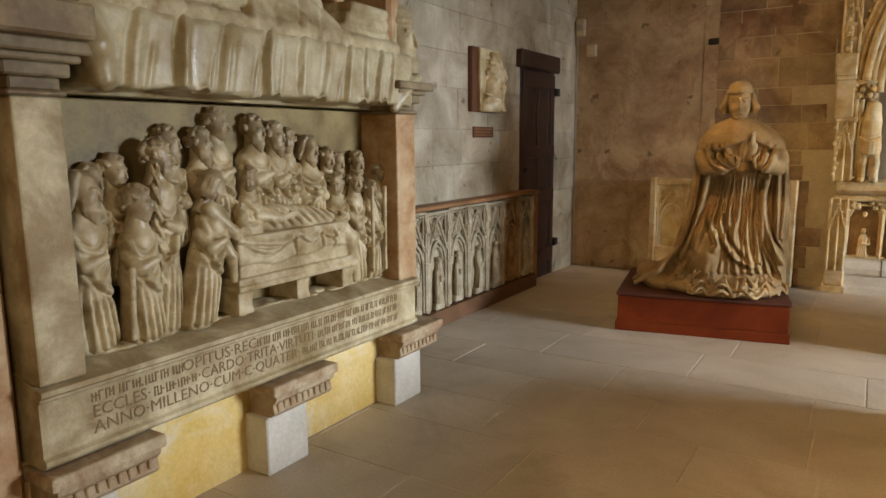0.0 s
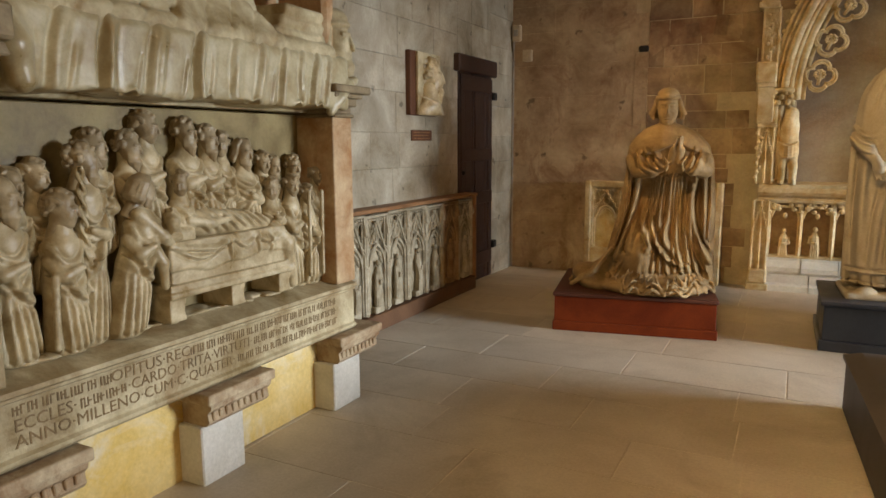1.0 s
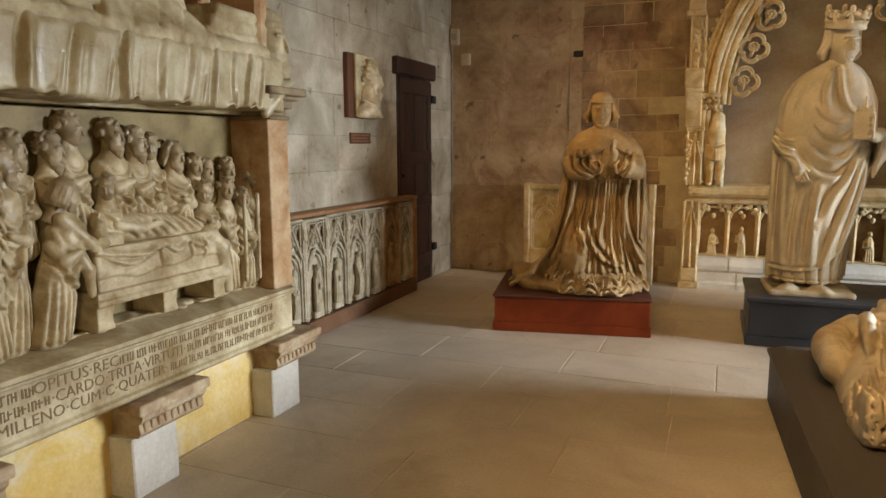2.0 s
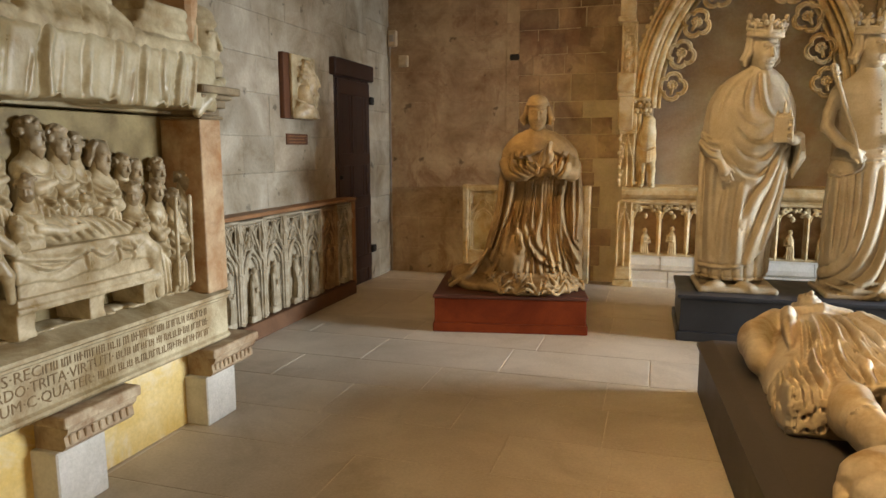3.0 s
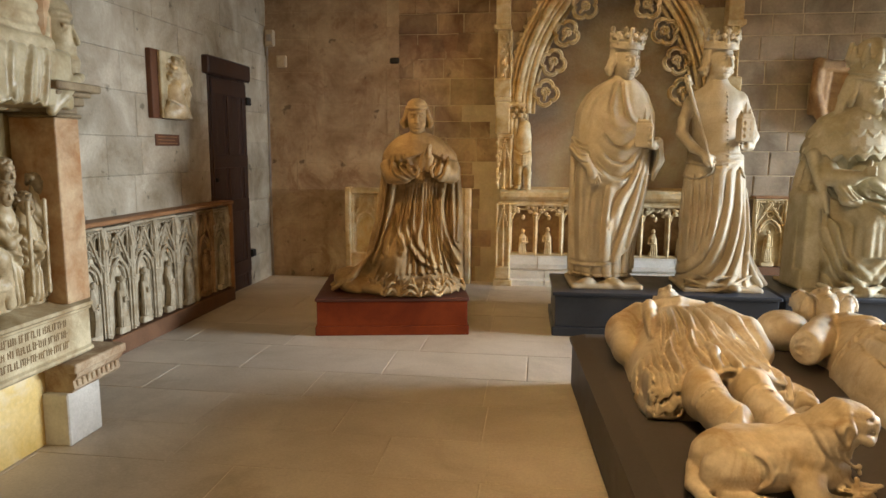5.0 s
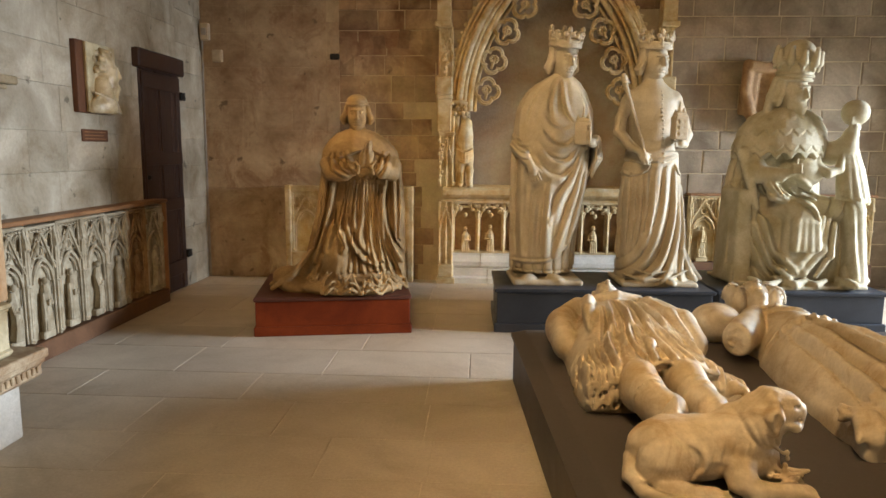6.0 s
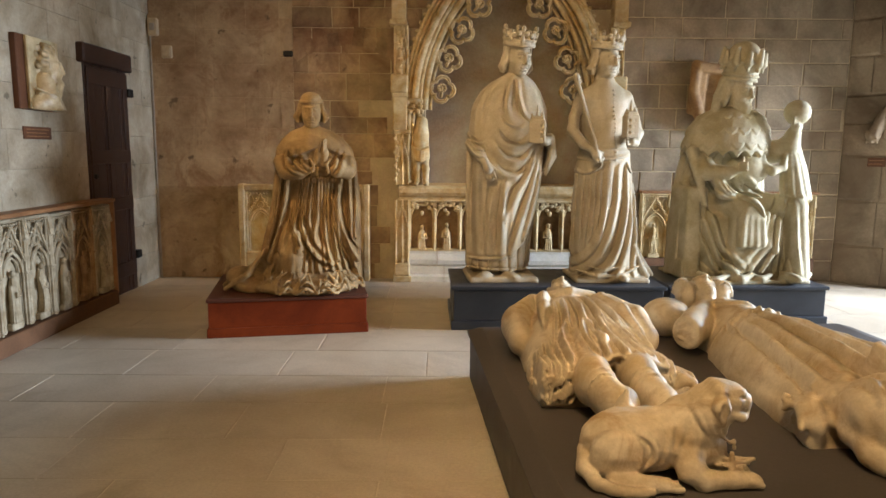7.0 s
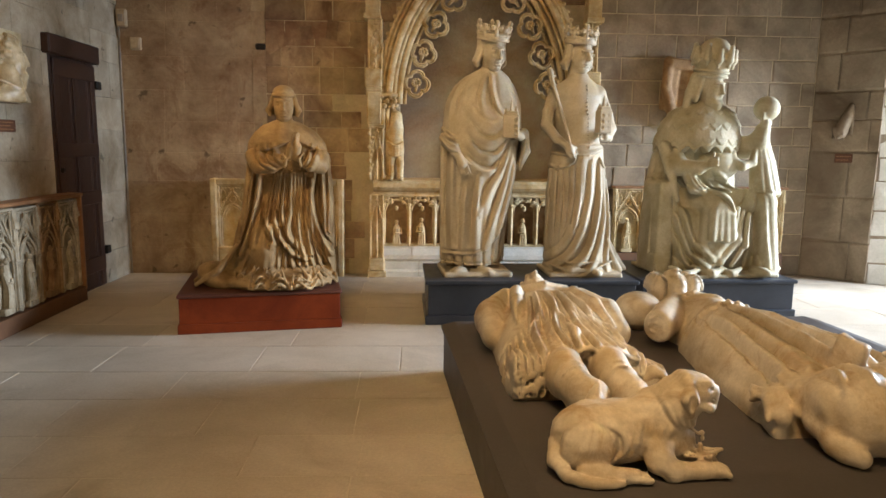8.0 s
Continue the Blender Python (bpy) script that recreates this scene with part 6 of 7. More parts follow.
def bier():
    """A chest on feet under a fringed pall."""
    c = Clay((0.46, -5.34, 0.67), (0.74, -4.50, 1.05), 0.0058)
    c.block((0.60, -4.945, 0.915), (0.085, 0.325, 0.085), 0.006, None, 0.006)
    c.block((0.605, -4.945, 0.815), (0.095, 0.345, 0.022), 0.005, None, 0.004)
    c.block((0.605, -4.945, 0.795), (0.102, 0.352, 0.012), 0.004, None, 0.004)
    for y in (-5.255, -4.93, -4.63):
        c.block((0.605, y, 0.740), (0.09, 0.040, 0.050), 0.006, None, 0.006)
        c.egg((0.70, y + 0.055, 0.735), (0.03, 0.024, 0.040), k=0.004, cut=True)
    face = dict(axes=(1, 2), depth=(0.62, 0.74))
    c.furrow(lambda x, y, z: -0.010 * step(z, 0.885 + 0.006 * np.sin(30 * y) + 0.012 * np.sin(9 * y), 0.892 + 0.006 * np.sin(30 * y) + 0.012 * np.sin(9 * y)), (0.64, -5.28, 0.84), (0.74, -4.60, 1.0))
    for a, b, sag in ((-5.27, -4.98, 0.060), (-5.27, -4.90, 0.030), (-4.95, -4.80, 0.045), (-4.82, -4.64, 0.040)):
        c.fold([(a, 0.985), ((a + b) / 2, 0.985 - sag), (b, 0.980)], 0.009, 0.014, **face)
    for y in (-4.97, -4.80, -4.72):
        c.fold([(y, 0.99), (y + 0.01, 0.89)], 0.007, 0.012, **face)
    c.line([(0.66, -4.66, 1.0), (0.69, -4.60, 0.92), (0.68, -4.57, 0.80), (0.67, -4.55, 0.72)], [0.030, 0.036, 0.030, 0.028], 0.014)
    return [c]


link("bier", clay_mesh("bier", bier()), M_RELIEF, tomb, "carved bier on feet under a draped pall", True)


def dead_man():
    c = Clay((0.50, -5.32, 0.96), (0.74, -4.55, 1.17), 0.0055)
    c.line([(0.61, -5.20, 1.050), (0.61, -5.05, 1.058), (0.615, -4.85, 1.035), (0.62, -4.66, 1.010)], [0.042, 0.062, 0.055, 0.040], 0.02)
    c.block((0.61, -5.20, 1.02), (0.07, 0.075, 0.030), 0.02, None, 0.010)
    for i in range(9):
        y = -5.10 + 0.052 * i
        c.fold([(y - 0.03, 1.10), (y + 0.012, 1.055), (y + 0.060, 1.015)], 0.0075, 0.013, axes=(1, 2), depth=(0.57, 0.74))
    c.line([(0.655, -5.14, 1.075), (0.675, -5.04, 1.055), (0.672, -4.94, 1.065)], [0.022, 0.018, 0.012], 0.008)
    return [c, (HEADS[1], pose(0.62, -5.20, 1.085, -60, 0, 60) @ Matrix.Scale(0.44, 4))]


link("dead_man", clay_mesh("dead_man", dead_man()), M_RELIEF, tomb, "carved recumbent dead man on the bier", True)

c = Clay((0.50, -5.96, 0.66), (0.70, -4.16, 0.72), 0.0065)
c.block((0.57, -5.06, 0.672), (0.055, 0.86, 0.014), 0.010, None, 0.008)
for i in range(70):
    c.egg((relief_rng.uniform(0.54, 0.635), relief_rng.uniform(-5.90, -4.2), 0.684), (0.035, 0.045, 0.010), (0, 0, relief_rng.uniform(0, 90)), 0.010)
link("rough_ground", clay_mesh("rough_ground", [c]), M_RELIEF, tomb, "", True)


# ---------------------------------------------------------------- door, wall reliefs and labels on the pale wall
door_1 = thing("door_1", pose(0, 0, 0), "closed dark oak plank door under a heavy timber lintel", "door", kind="structure")
n_boards = 5
for i in range(n_boards):
    y0 = DOOR_A + (DOOR_B - DOOR_A) * i / n_boards
    y1 = DOOR_A + (DOOR_B - DOOR_A) * (i + 1) / n_boards
    box("board", (-0.07, y0 + 0.002, 0.01), (0.012 - 0.004 * (i % 2), y1 - 0.002, DOOR_TOP), M_DOOR, door_1, 0.005)
for z0, z1 in ((0.16, 0.30), (0.78, 0.90), (1.20, 1.32), (1.86, 2.0)):
    box("rail", (0.012, DOOR_A + 0.02, z0), (0.032, DOOR_B - 0.02, z1), M_DOOR, door_1, 0.006)
for y in (DOOR_A + 0.02, (DOOR_A + DOOR_B) / 2 - 0.04, DOOR_B - 0.10):
    box("stile", (0.010, y, 0.02), (0.028, y + 0.08, 2.0), M_DOOR, door_1, 0.006)
box("lintel", (-0.02, -1.44, 2.02), (0.065, -0.575, 2.175), M_DOOR, door_1, 0.012, "heavy dark timber lintel")
for z in (0.30, 1.80):
    box("hinge", (0.0, DOOR_B - 0.03, z), (0.055, DOOR_B + 0.055, z + 0.075), M_IRON, door_1, 0.008, "black iron hinge")
box("latch", (0.03, DOOR_A + 0.02, 1.08), (0.06, DOOR_A + 0.06, 1.12), M_IRON, door_1, 0.006)


def add_lump(bm, c, r, sub=1):
    m = Matrix.Translation(c) @ Matrix.Diagonal((*r, 1))
    bmesh.ops.create_icosphere(bm, subdivisions=sub, radius=1.0, matrix=m)


def pointed(u0, half, spring, rise, n=9):
    """Points of a pointed arch from its left foot over the apex to the right foot, as (u, v)."""
    R = (half * half + rise * rise) / (2 * half)
    out = []
    top = math.asin(min(1, rise / R))
    for i in range(n):
        a = top * i / (n - 1)
        out.append((u0 - half + R - R * math.cos(a), spring + R * math.sin(a)))
    return out + [(2 * u0 - u, v) for u, v in out[-2::-1]]


def bay_mesh(name, W, H, seed, figure=True):
    """A blind gothic bay: shafts, arch with cusps, gable, tracery above and a small standing figure."""
    rng = random.Random(seed)
    bm = bmesh.new()
    add_box(bm, (0, 0.0, 0), (W, 0.035, H))
    P = lambda u, v, d: (u, -d, v)
    half, spring = W * 0.33, H * 0.50
    for u, r, d in ((0.012, 0.013, 0.028), (W - 0.012, 0.013, 0.028), (0.036, 0.007, 0.022), (W - 0.036, 0.007, 0.022)):
        add_tube(bm, [P(u, 0.0, d), P(u, H * 0.98, d)], r, 6)
    for u in (0.012, W - 0.012):
        for v in (0.02, H * 0.49, H * 0.80):
            add_lump(bm, P(u, v, 0.03), (0.021, 0.019, 0.014))
        add_tube(bm, [P(u, H * 0.80, 0.035), P(u, H * 0.97, 0.03)], [0.022, 0.004], 5)
    add_tube(bm, [P(u, v, 0.026) for u, v in pointed(W / 2, half, spring, H * 0.20)], 0.012, 6)
    add_tube(bm, [P(u, v, 0.018) for u, v in pointed(W / 2, half - 0.024, spring, H * 0.15)], 0.008, 6)
    add_tube(bm, [P(0.02, H * 0.60, 0.026), P(W / 2, H * 0.93, 0.03)], 0.010, 5)
    add_tube(bm, [P(W - 0.02, H * 0.60, 0.026), P(W / 2, H * 0.93, 0.03)], 0.010, 5)
    for i in range(5):
        t = (i + 0.6) / 5
        for s in (-1, 1):
            add_lump(bm, P(W / 2 + s * (W / 2 - 0.02) * (1 - t), H * (0.60 + 0.33 * t) + 0.016, 0.030), (0.014, 0.014, 0.013))
    a = [P(W / 2 + 0.032 * math.cos(k * math.pi / 5), H * 0.77 + 0.032 * math.sin(k * math.pi / 5), 0.018) for k in range(10)]
    add_tube(bm, a, 0.007, 5, True)
    for s in (-1, 1):
        add_tube(bm, [P(u, v, 0.016) for u, v in pointed(W / 2 + s * W * 0.33, W * 0.10, H * 0.84, H * 0.09, 5)], 0.006, 5)
    add_box(bm, (0, -0.036, H * 0.975), (W, 0.0, H), 0.006)
    for k in range(9):
        add_lump(bm, P(W * (k + 0.5) / 9, H * 0.955, 0.028), (0.014, 0.012, 0.010))
    if figure:
        x = W / 2 + rng.uniform(-0.012, 0.012)
        zf = H * 0.07
        s = rng.choice((-1, 1))
        add_box(bm, (x - 0.06, -0.045, 0.0), (x + 0.06, 0.0, zf), 0.008)
        add_tube(bm, [P(x, zf, 0.022), P(x + 0.012 * s, zf + 0.12, 0.028), P(x, zf + 0.24, 0.024), P(x, zf + 0.30, 0.022)], [0.036, 0.029, 0.031, 0.014], 8)
        for k in range(4):
            o = (k - 1.5) * 0.015
            add_tube(bm, [P(x + o * 0.6, zf + 0.20, 0.046), P(x + o + 0.01 * s, zf + 0.08, 0.050), P(x + o * 1.3, zf, 0.050)], [0.005, 0.010, 0.011], 5)
        add_lump(bm, P(x + 0.006 * s, zf + 0.325, 0.030), (0.019, 0.020, 0.025), 2)
        add_tube(bm, [P(x - 0.032 * s, zf + 0.25, 0.03), P(x - 0.03 * s, zf + 0.17, 0.05), P(x + 0.012 * s, zf + 0.18, 0.06)], 0.010, 6)
        add_box(bm, (x + 0.012 * s - 0.012, -0.066, zf + 0.165), (x + 0.012 * s + 0.012, -0.048, zf + 0.205), 0.004)
        add_tube(bm, [P(x + 0.033 * s, zf + 0.25, 0.03), P(x + 0.042 * s, zf + 0.10, 0.04), P(x + 0.038 * s, zf, 0.035)], [0.010, 0.014, 0.013], 6)
    me = bpy.data.meshes.new(name)
    bmesh.ops.recalc_face_normals(bm, faces=bm.faces[:])
    bm.to_mesh(me)
    bm.free()
    return me


def place_mesh(name, me, material, parent, m, label=""):
    o = link(name, me, material, parent, label)
    o.matrix_basis = m
    return o


frieze = thing("carved_frieze", pose(0, 0, 0), "row of grey-buff gothic arcade reliefs under a brown wooden shelf", "relief")
box("shelf", (0.0, -4.10, 0.885), (0.150, -1.235, 0.915), M_OAK, frieze, 0.006, "brown stained wooden shelf")
box("end_board", (0.0, -1.262, 0.10), (0.140, -1.238, 0.885), M_OAK, frieze, 0.004)
box("skirting", (0.0, -4.10, 0.0), (0.135, -1.238, 0.125), M_SKIRT, frieze, 0.006, "red-brown painted skirting")
BAY = 0.30
bays = [bay_mesh("bay", BAY, 0.735, s) for s in range(3)]
brown_bay = bay_mesh("bay", BAY, 0.735, 9)
for i in range(9):
    y0 = -1.27 - BAY * (i + 1)
    brown = i == 1
    place_mesh("bay", brown_bay if brown else bays[i % 3], M_PANELBROWN if brown else M_PANEL, frieze, pose(0.075, y0 + 0.001, 0.135 + 0.006 * math.sin(i * 2.2), 0, 0, 90), "brown-stained carved bay" if brown else "")

bust_panel = thing("bust_relief", pose(0, 0, 0), "buff stone relief of a bearded profile bust on a dark backing", "relief")
box("backing", (0.0, -2.30, 1.600), (0.045, -1.84, 2.105), M_PLAQUE, bust_panel, 0.005, "dark brown backing board")
box("slab", (0.045, -2.215, 1.605), (0.072, -1.83, 2.10), M_TOMB, bust_panel, 0.006)
c = Clay((0.05, -2.24, 1.60), (0.20, -1.80, 2.11), 0.0065)
c.egg((0.075, -2.04, 1.64), (0.085, 0.165, 0.10), k=0.03)
c.bar((0.08, -2.06, 1.80), (0.08, -2.05, 1.68), 0.075, 0.095, 0.03)
for i in range(4):
    c.line([(0.10, -2.19 + 0.03 * i, 1.745 - 0.03 * i), (0.165, -2.07 + 0.02 * i, 1.70 - 0.028 * i), (0.13, -1.93 + 0.015 * i, 1.665 - 0.018 * i)], [0.008, 0.013, 0.008], 0.010)
c.block((0.03, -2.02, 1.85), (0.03, 0.30, 0.30), 0.0, None, 0.004, cut=True)
profile_head = head_clay("shaggy", True, None, 0.0075, 23)
link("bust", clay_mesh("bust", [c, (profile_head, Matrix.Translation((0.085, -2.02, 1.91)) @ Matrix.Diagonal((0.75, 1, 1, 1)) @ pose(0, 0, 0, 4, 0, 118) @ Matrix.Scale(1.12, 4))]), M_RELIEF, bust_panel, "", True)


def wall_label(m, w, h, text_rows, label):
    t = thing("wall_label", m, label, "label", "museum labels")
    box("plate", (-w / 2, -0.012, -h / 2), (w / 2, 0.0, h / 2), M_PLAQUE, t, 0.003)
    for k in range(text_rows):
        z = h / 2 - h * (k + 0.8) / (text_rows + 0.6)
        box("print_line", (-w * 0.42, -0.0135, z - h * 0.035), (w * (0.40 - 0.1 * (k % 2)), -0.0115, z + h * 0.035), M_PLAQUETEXT, t, 0.0)
    return t


wall_label(pose(0.003, -2.06, 1.44, 0, 0, 90), 0.34, 0.088, 3, "brown museum label below the bust relief")
wall_label(pose(0.003, -3.24, 1.52, 0, 0, 90), 0.22, 0.10, 3, "brown museum label beside the tomb")

bm = bmesh.new()
add_tube(bm, [(0.016, -0.016, 0.0), (0.016, -0.016, 1.2), (0.018, -0.016, 2.46)], 0.009, 8)
tagged(part("cable", bm, M_CABLE), "grey cable running up the corner of the walls", "cable")
sensor = thing("sensor_box", pose(0.028, -0.045, 2.46), "small cream sensor box mounted in the corner", "sensor")
box("body", (-0.01, -0.03, -0.02), (0.085, 0.03, 0.15), M_WHITE, sensor, 0.012)
box("lens", (0.01, -0.037, 0.03), (0.06, -0.028, 0.10), M_CABLE, sensor, 0.004)
junction = thing("junction_box", pose(0.175, -0.0, 2.285), "small white junction box on the brown wall", "box")
box("lid", (-0.05, -0.04, -0.055), (0.055, 0.0, 0.065), M_WHITE, junction, 0.008)
box("cover", (-0.035, -0.046, -0.04), (0.04, -0.038, 0.05), M_WHITE, junction, 0.004)

# ---------------------------------------------------------------- gothic tomb niche in the brown wall
niche = thing("gothic_niche", pose(0, 0, 0), "buff stone gothic tomb niche with pointed arch and carved parapet", "niche")
XL, XR = 2.47, 4.71
# profiles below run along x: (y, z) pairs swept from XL to XR
SWEEP = Matrix(((0, 1, 0, 0), (1, 0, 0, 0), (0, 0, 1, 0), (0, 0, 0, 1)))
LOWER = [(0.0, 0.0), (-0.16, 0.0), (-0.16, 0.055), (-0.135, 0.075), (-0.135, 0.158), (0.0, 0.158)]
UPPER = [(0.0, 0.163), (-0.132, 0.163), (-0.15, 0.185), (-0.15, 0.225), (-0.105, 0.285), (-0.10, 0.31), (0.0, 0.31)]
base_rng = random.Random(19)
for prof in (LOWER, UPPER):
    x = XL + 0.1
    while x < XR - 0.05:
        w = min(base_rng.uniform(0.26, 0.46), XR - x)
        bm = bmesh.new()
        dy = base_rng.uniform(-0.006, 0.004)
        add_profile(bm, [(y + (dy if y < 0 else 0), z) for y, z in prof], x + 0.003, x + w - 0.003, SWEEP)
        part("base_block", bm, M_BLOCK, niche, "pale moulded stone base block")
        x += w
bm = bmesh.new()
add_profile(bm, [(0.40, 0.84), (-0.085, 0.84), (-0.095, 0.865), (-0.13, 0.885), (-0.155, 0.915), (-0.16, 0.955), (-0.14, 0.985), (0.40, 0.99)], XL + 0.03, XR + 0.05, SWEEP)
part("sill", bm, M_GOTHIC, niche, "moulded stone sill")
# shade between the parapet bays is put into this darker brown
box("parapet_back", (XL + 0.1, -0.03, 0.31), (XR, 0.0, 0.84), M_PANELBROWN, niche, 0.0, "parapet ground coloured darker brown for the shade behind the bays")


def parapet_bay(name, seed):
    """One bay of the parapet: colonnette, trefoil head with leaves and a weathered statuette."""
    rng = random.Random(seed)
    bm = bmesh.new()
    W, H = 0.27, 0.53
    P = lambda u, v, d: (u, -d, v)
    add_box(bm, (-0.022, -0.075, 0.0), (0.022, 0.0, H), 0.008)
    add_tube(bm, [P(0, 0.0, 0.08), P(0, H * 0.8, 0.08)], 0.013, 6)
    add_lump(bm, P(0, H * 0.8, 0.08), (0.028, 0.022, 0.022))
    add_tube(bm, [P(u, v, 0.06) for u, v in pointed(W / 2, W * 0.42, H * 0.70, H * 0.20)], 0.014, 6)
    for s in (-1, 1):
        for k in range(6):
            add_lump(bm, P(W / 2 + s * rng.uniform(0.02, 0.10), H * rng.uniform(0.80, 0.97), 0.07), (0.024, 0.018, 0.02))
    add_lump(bm, P(W / 2, H * 0.74, 0.075), (0.022, 0.02, 0.03))
    add_box(bm, (0, -0.10, H * 0.955), (W, 0.0, H), 0.006)
    add_box(bm, (0, -0.09, 0.0), (W, 0.0, 0.025), 0.006)
    x, s = W / 2 + rng.uniform(-0.015, 0.015), rng.choice((-1, 1))
    h = rng.uniform(0.20, 0.26)
    add_tube(bm, [P(x, 0.02, 0.05), P(x + 0.01 * s, h * 0.4, 0.055), P(x - 0.006 * s, h * 0.8, 0.05), P(x, h, 0.045)], [0.048, 0.034, 0.042, 0.016], 8)
    for k in range(4):
        o = (k - 1.5) * 0.02
        add_tube(bm, [P(x + o * 0.7, h * 0.6, 0.082), P(x + o, 0.02, 0.092)], [0.006, 0.011], 5)
    add_lump(bm, P(x, h + 0.025, 0.055), (0.021, 0.021, 0.026), 2)
    add_tube(bm, [P(x - 0.04 * s, h * 0.85, 0.055), P(x - 0.05 * s, h * 0.6, 0.075), P(x + 0.01 * s, h * 0.62, 0.095)], 0.012, 6)
    me = bpy.data.meshes.new(name)
    bmesh.ops.recalc_face_normals(bm, faces=bm.faces[:])
    bm.to_mesh(me)
    bm.free()
    return me


pb = [parapet_bay("parapet_bay", s) for s in range(4)]
for i in range(8):
    place_mesh("parapet_bay", pb[i % 4], M_GOTHIC, niche, pose(XL + 0.13 + 0.262 * i, -0.02, 0.31))


def pinnacle_pier(name, x, s):
    """A side pier of stacked stages with gablets and thin shafts."""
    bm = bmesh.new()
    P = lambda u, z, y: (x + s * u, y, z)
    def bx(u0, u1, y0, z0, z1, b=0.008):
        a, c = sorted((x + s * u0, x + s * u1))
        add_box(bm, (a, y0, z0), (c, 0.02, z1), b)
    bx(-0.03, 0.16, -0.20, 0.0, 0.06)
    bx(-0.015, 0.145, -0.18, 0.06, 0.20, 0.015)
    bx(0.0, 0.13, -0.16, 0.20, 0.84)
    bx(0.0, 0.12, -0.13, 0.99, 1.50)
    bx(-0.015, 0.15, -0.15, 1.50, 1.54)
    bx(-0.035, 0.12, -0.16, 1.86, 1.90)
    bx(-0.05, 0.12, -0.18, 1.90, 2.08, 0.012)
    bx(-0.03, 0.11, -0.14, 1.54, 1.86)
    bx(-0.01, 0.10, -0.12, 2.08, 2.55)
    bx(-0.06, 0.11, -0.18, 2.55, 2.60)
    bx(-0.04, 0.10, -0.15, 2.60, 3.20)
    for u in (0.0, 0.065, 0.125):
        add_tube(bm, [P(u, 0.20, -0.165), P(u, 0.84, -0.165)], 0.014, 6)
        add_tube(bm, [P(u, 0.99, -0.135), P(u, 1.50, -0.135)], 0.012, 6)
        add_tube(bm, [P(u - 0.01, 2.08, -0.125), P(u - 0.01, 2.55, -0.125)], 0.012, 6)
    for z0, hh, d in ((0.55, 0.25, -0.17), (1.22, 0.26, -0.14), (2.26, 0.26, -0.13)):
        add_tube(bm, [P(0.0, z0, d), P(0.065, z0 + hh, d), P(0.13, z0, d)], 0.012, 5)
        for k in range(4):
            for t in (-1, 1):
                add_lump(bm, P(0.065 + t * 0.065 * (1 - (k + 0.5) / 4), z0 + hh * (k + 0.5) / 4 + 0.015, d - 0.004), (0.014, 0.012, 0.013))
    for k in range(10):
        add_lump(bm, P(-0.01 + 0.016 * (k % 3), 1.05 + 0.045 * k, -0.145), (0.018, 0.014, 0.020))
        add_lump(bm, P(0.03 + 0.02 * (k % 3), 2.12 + 0.04 * k, -0.135), (0.02, 0.016, 0.022))
    return part(name, bm, M_GOTHIC, niche, "stacked gothic side pier with gablets")


pinnacle_pier("side_pier", XL, 1)
pinnacle_pier("side_pier", XR, -1)


def arch_points(s, grow, n=22):
    off = NRAD - NHALF
    R = NRAD + grow
    top = math.acos(min(1, off / R))
    return [(NX + s * (off - R * math.cos(top * i / (n - 1))), NSPRING + R * math.sin(top * i / (n - 1))) for i in range(n)]


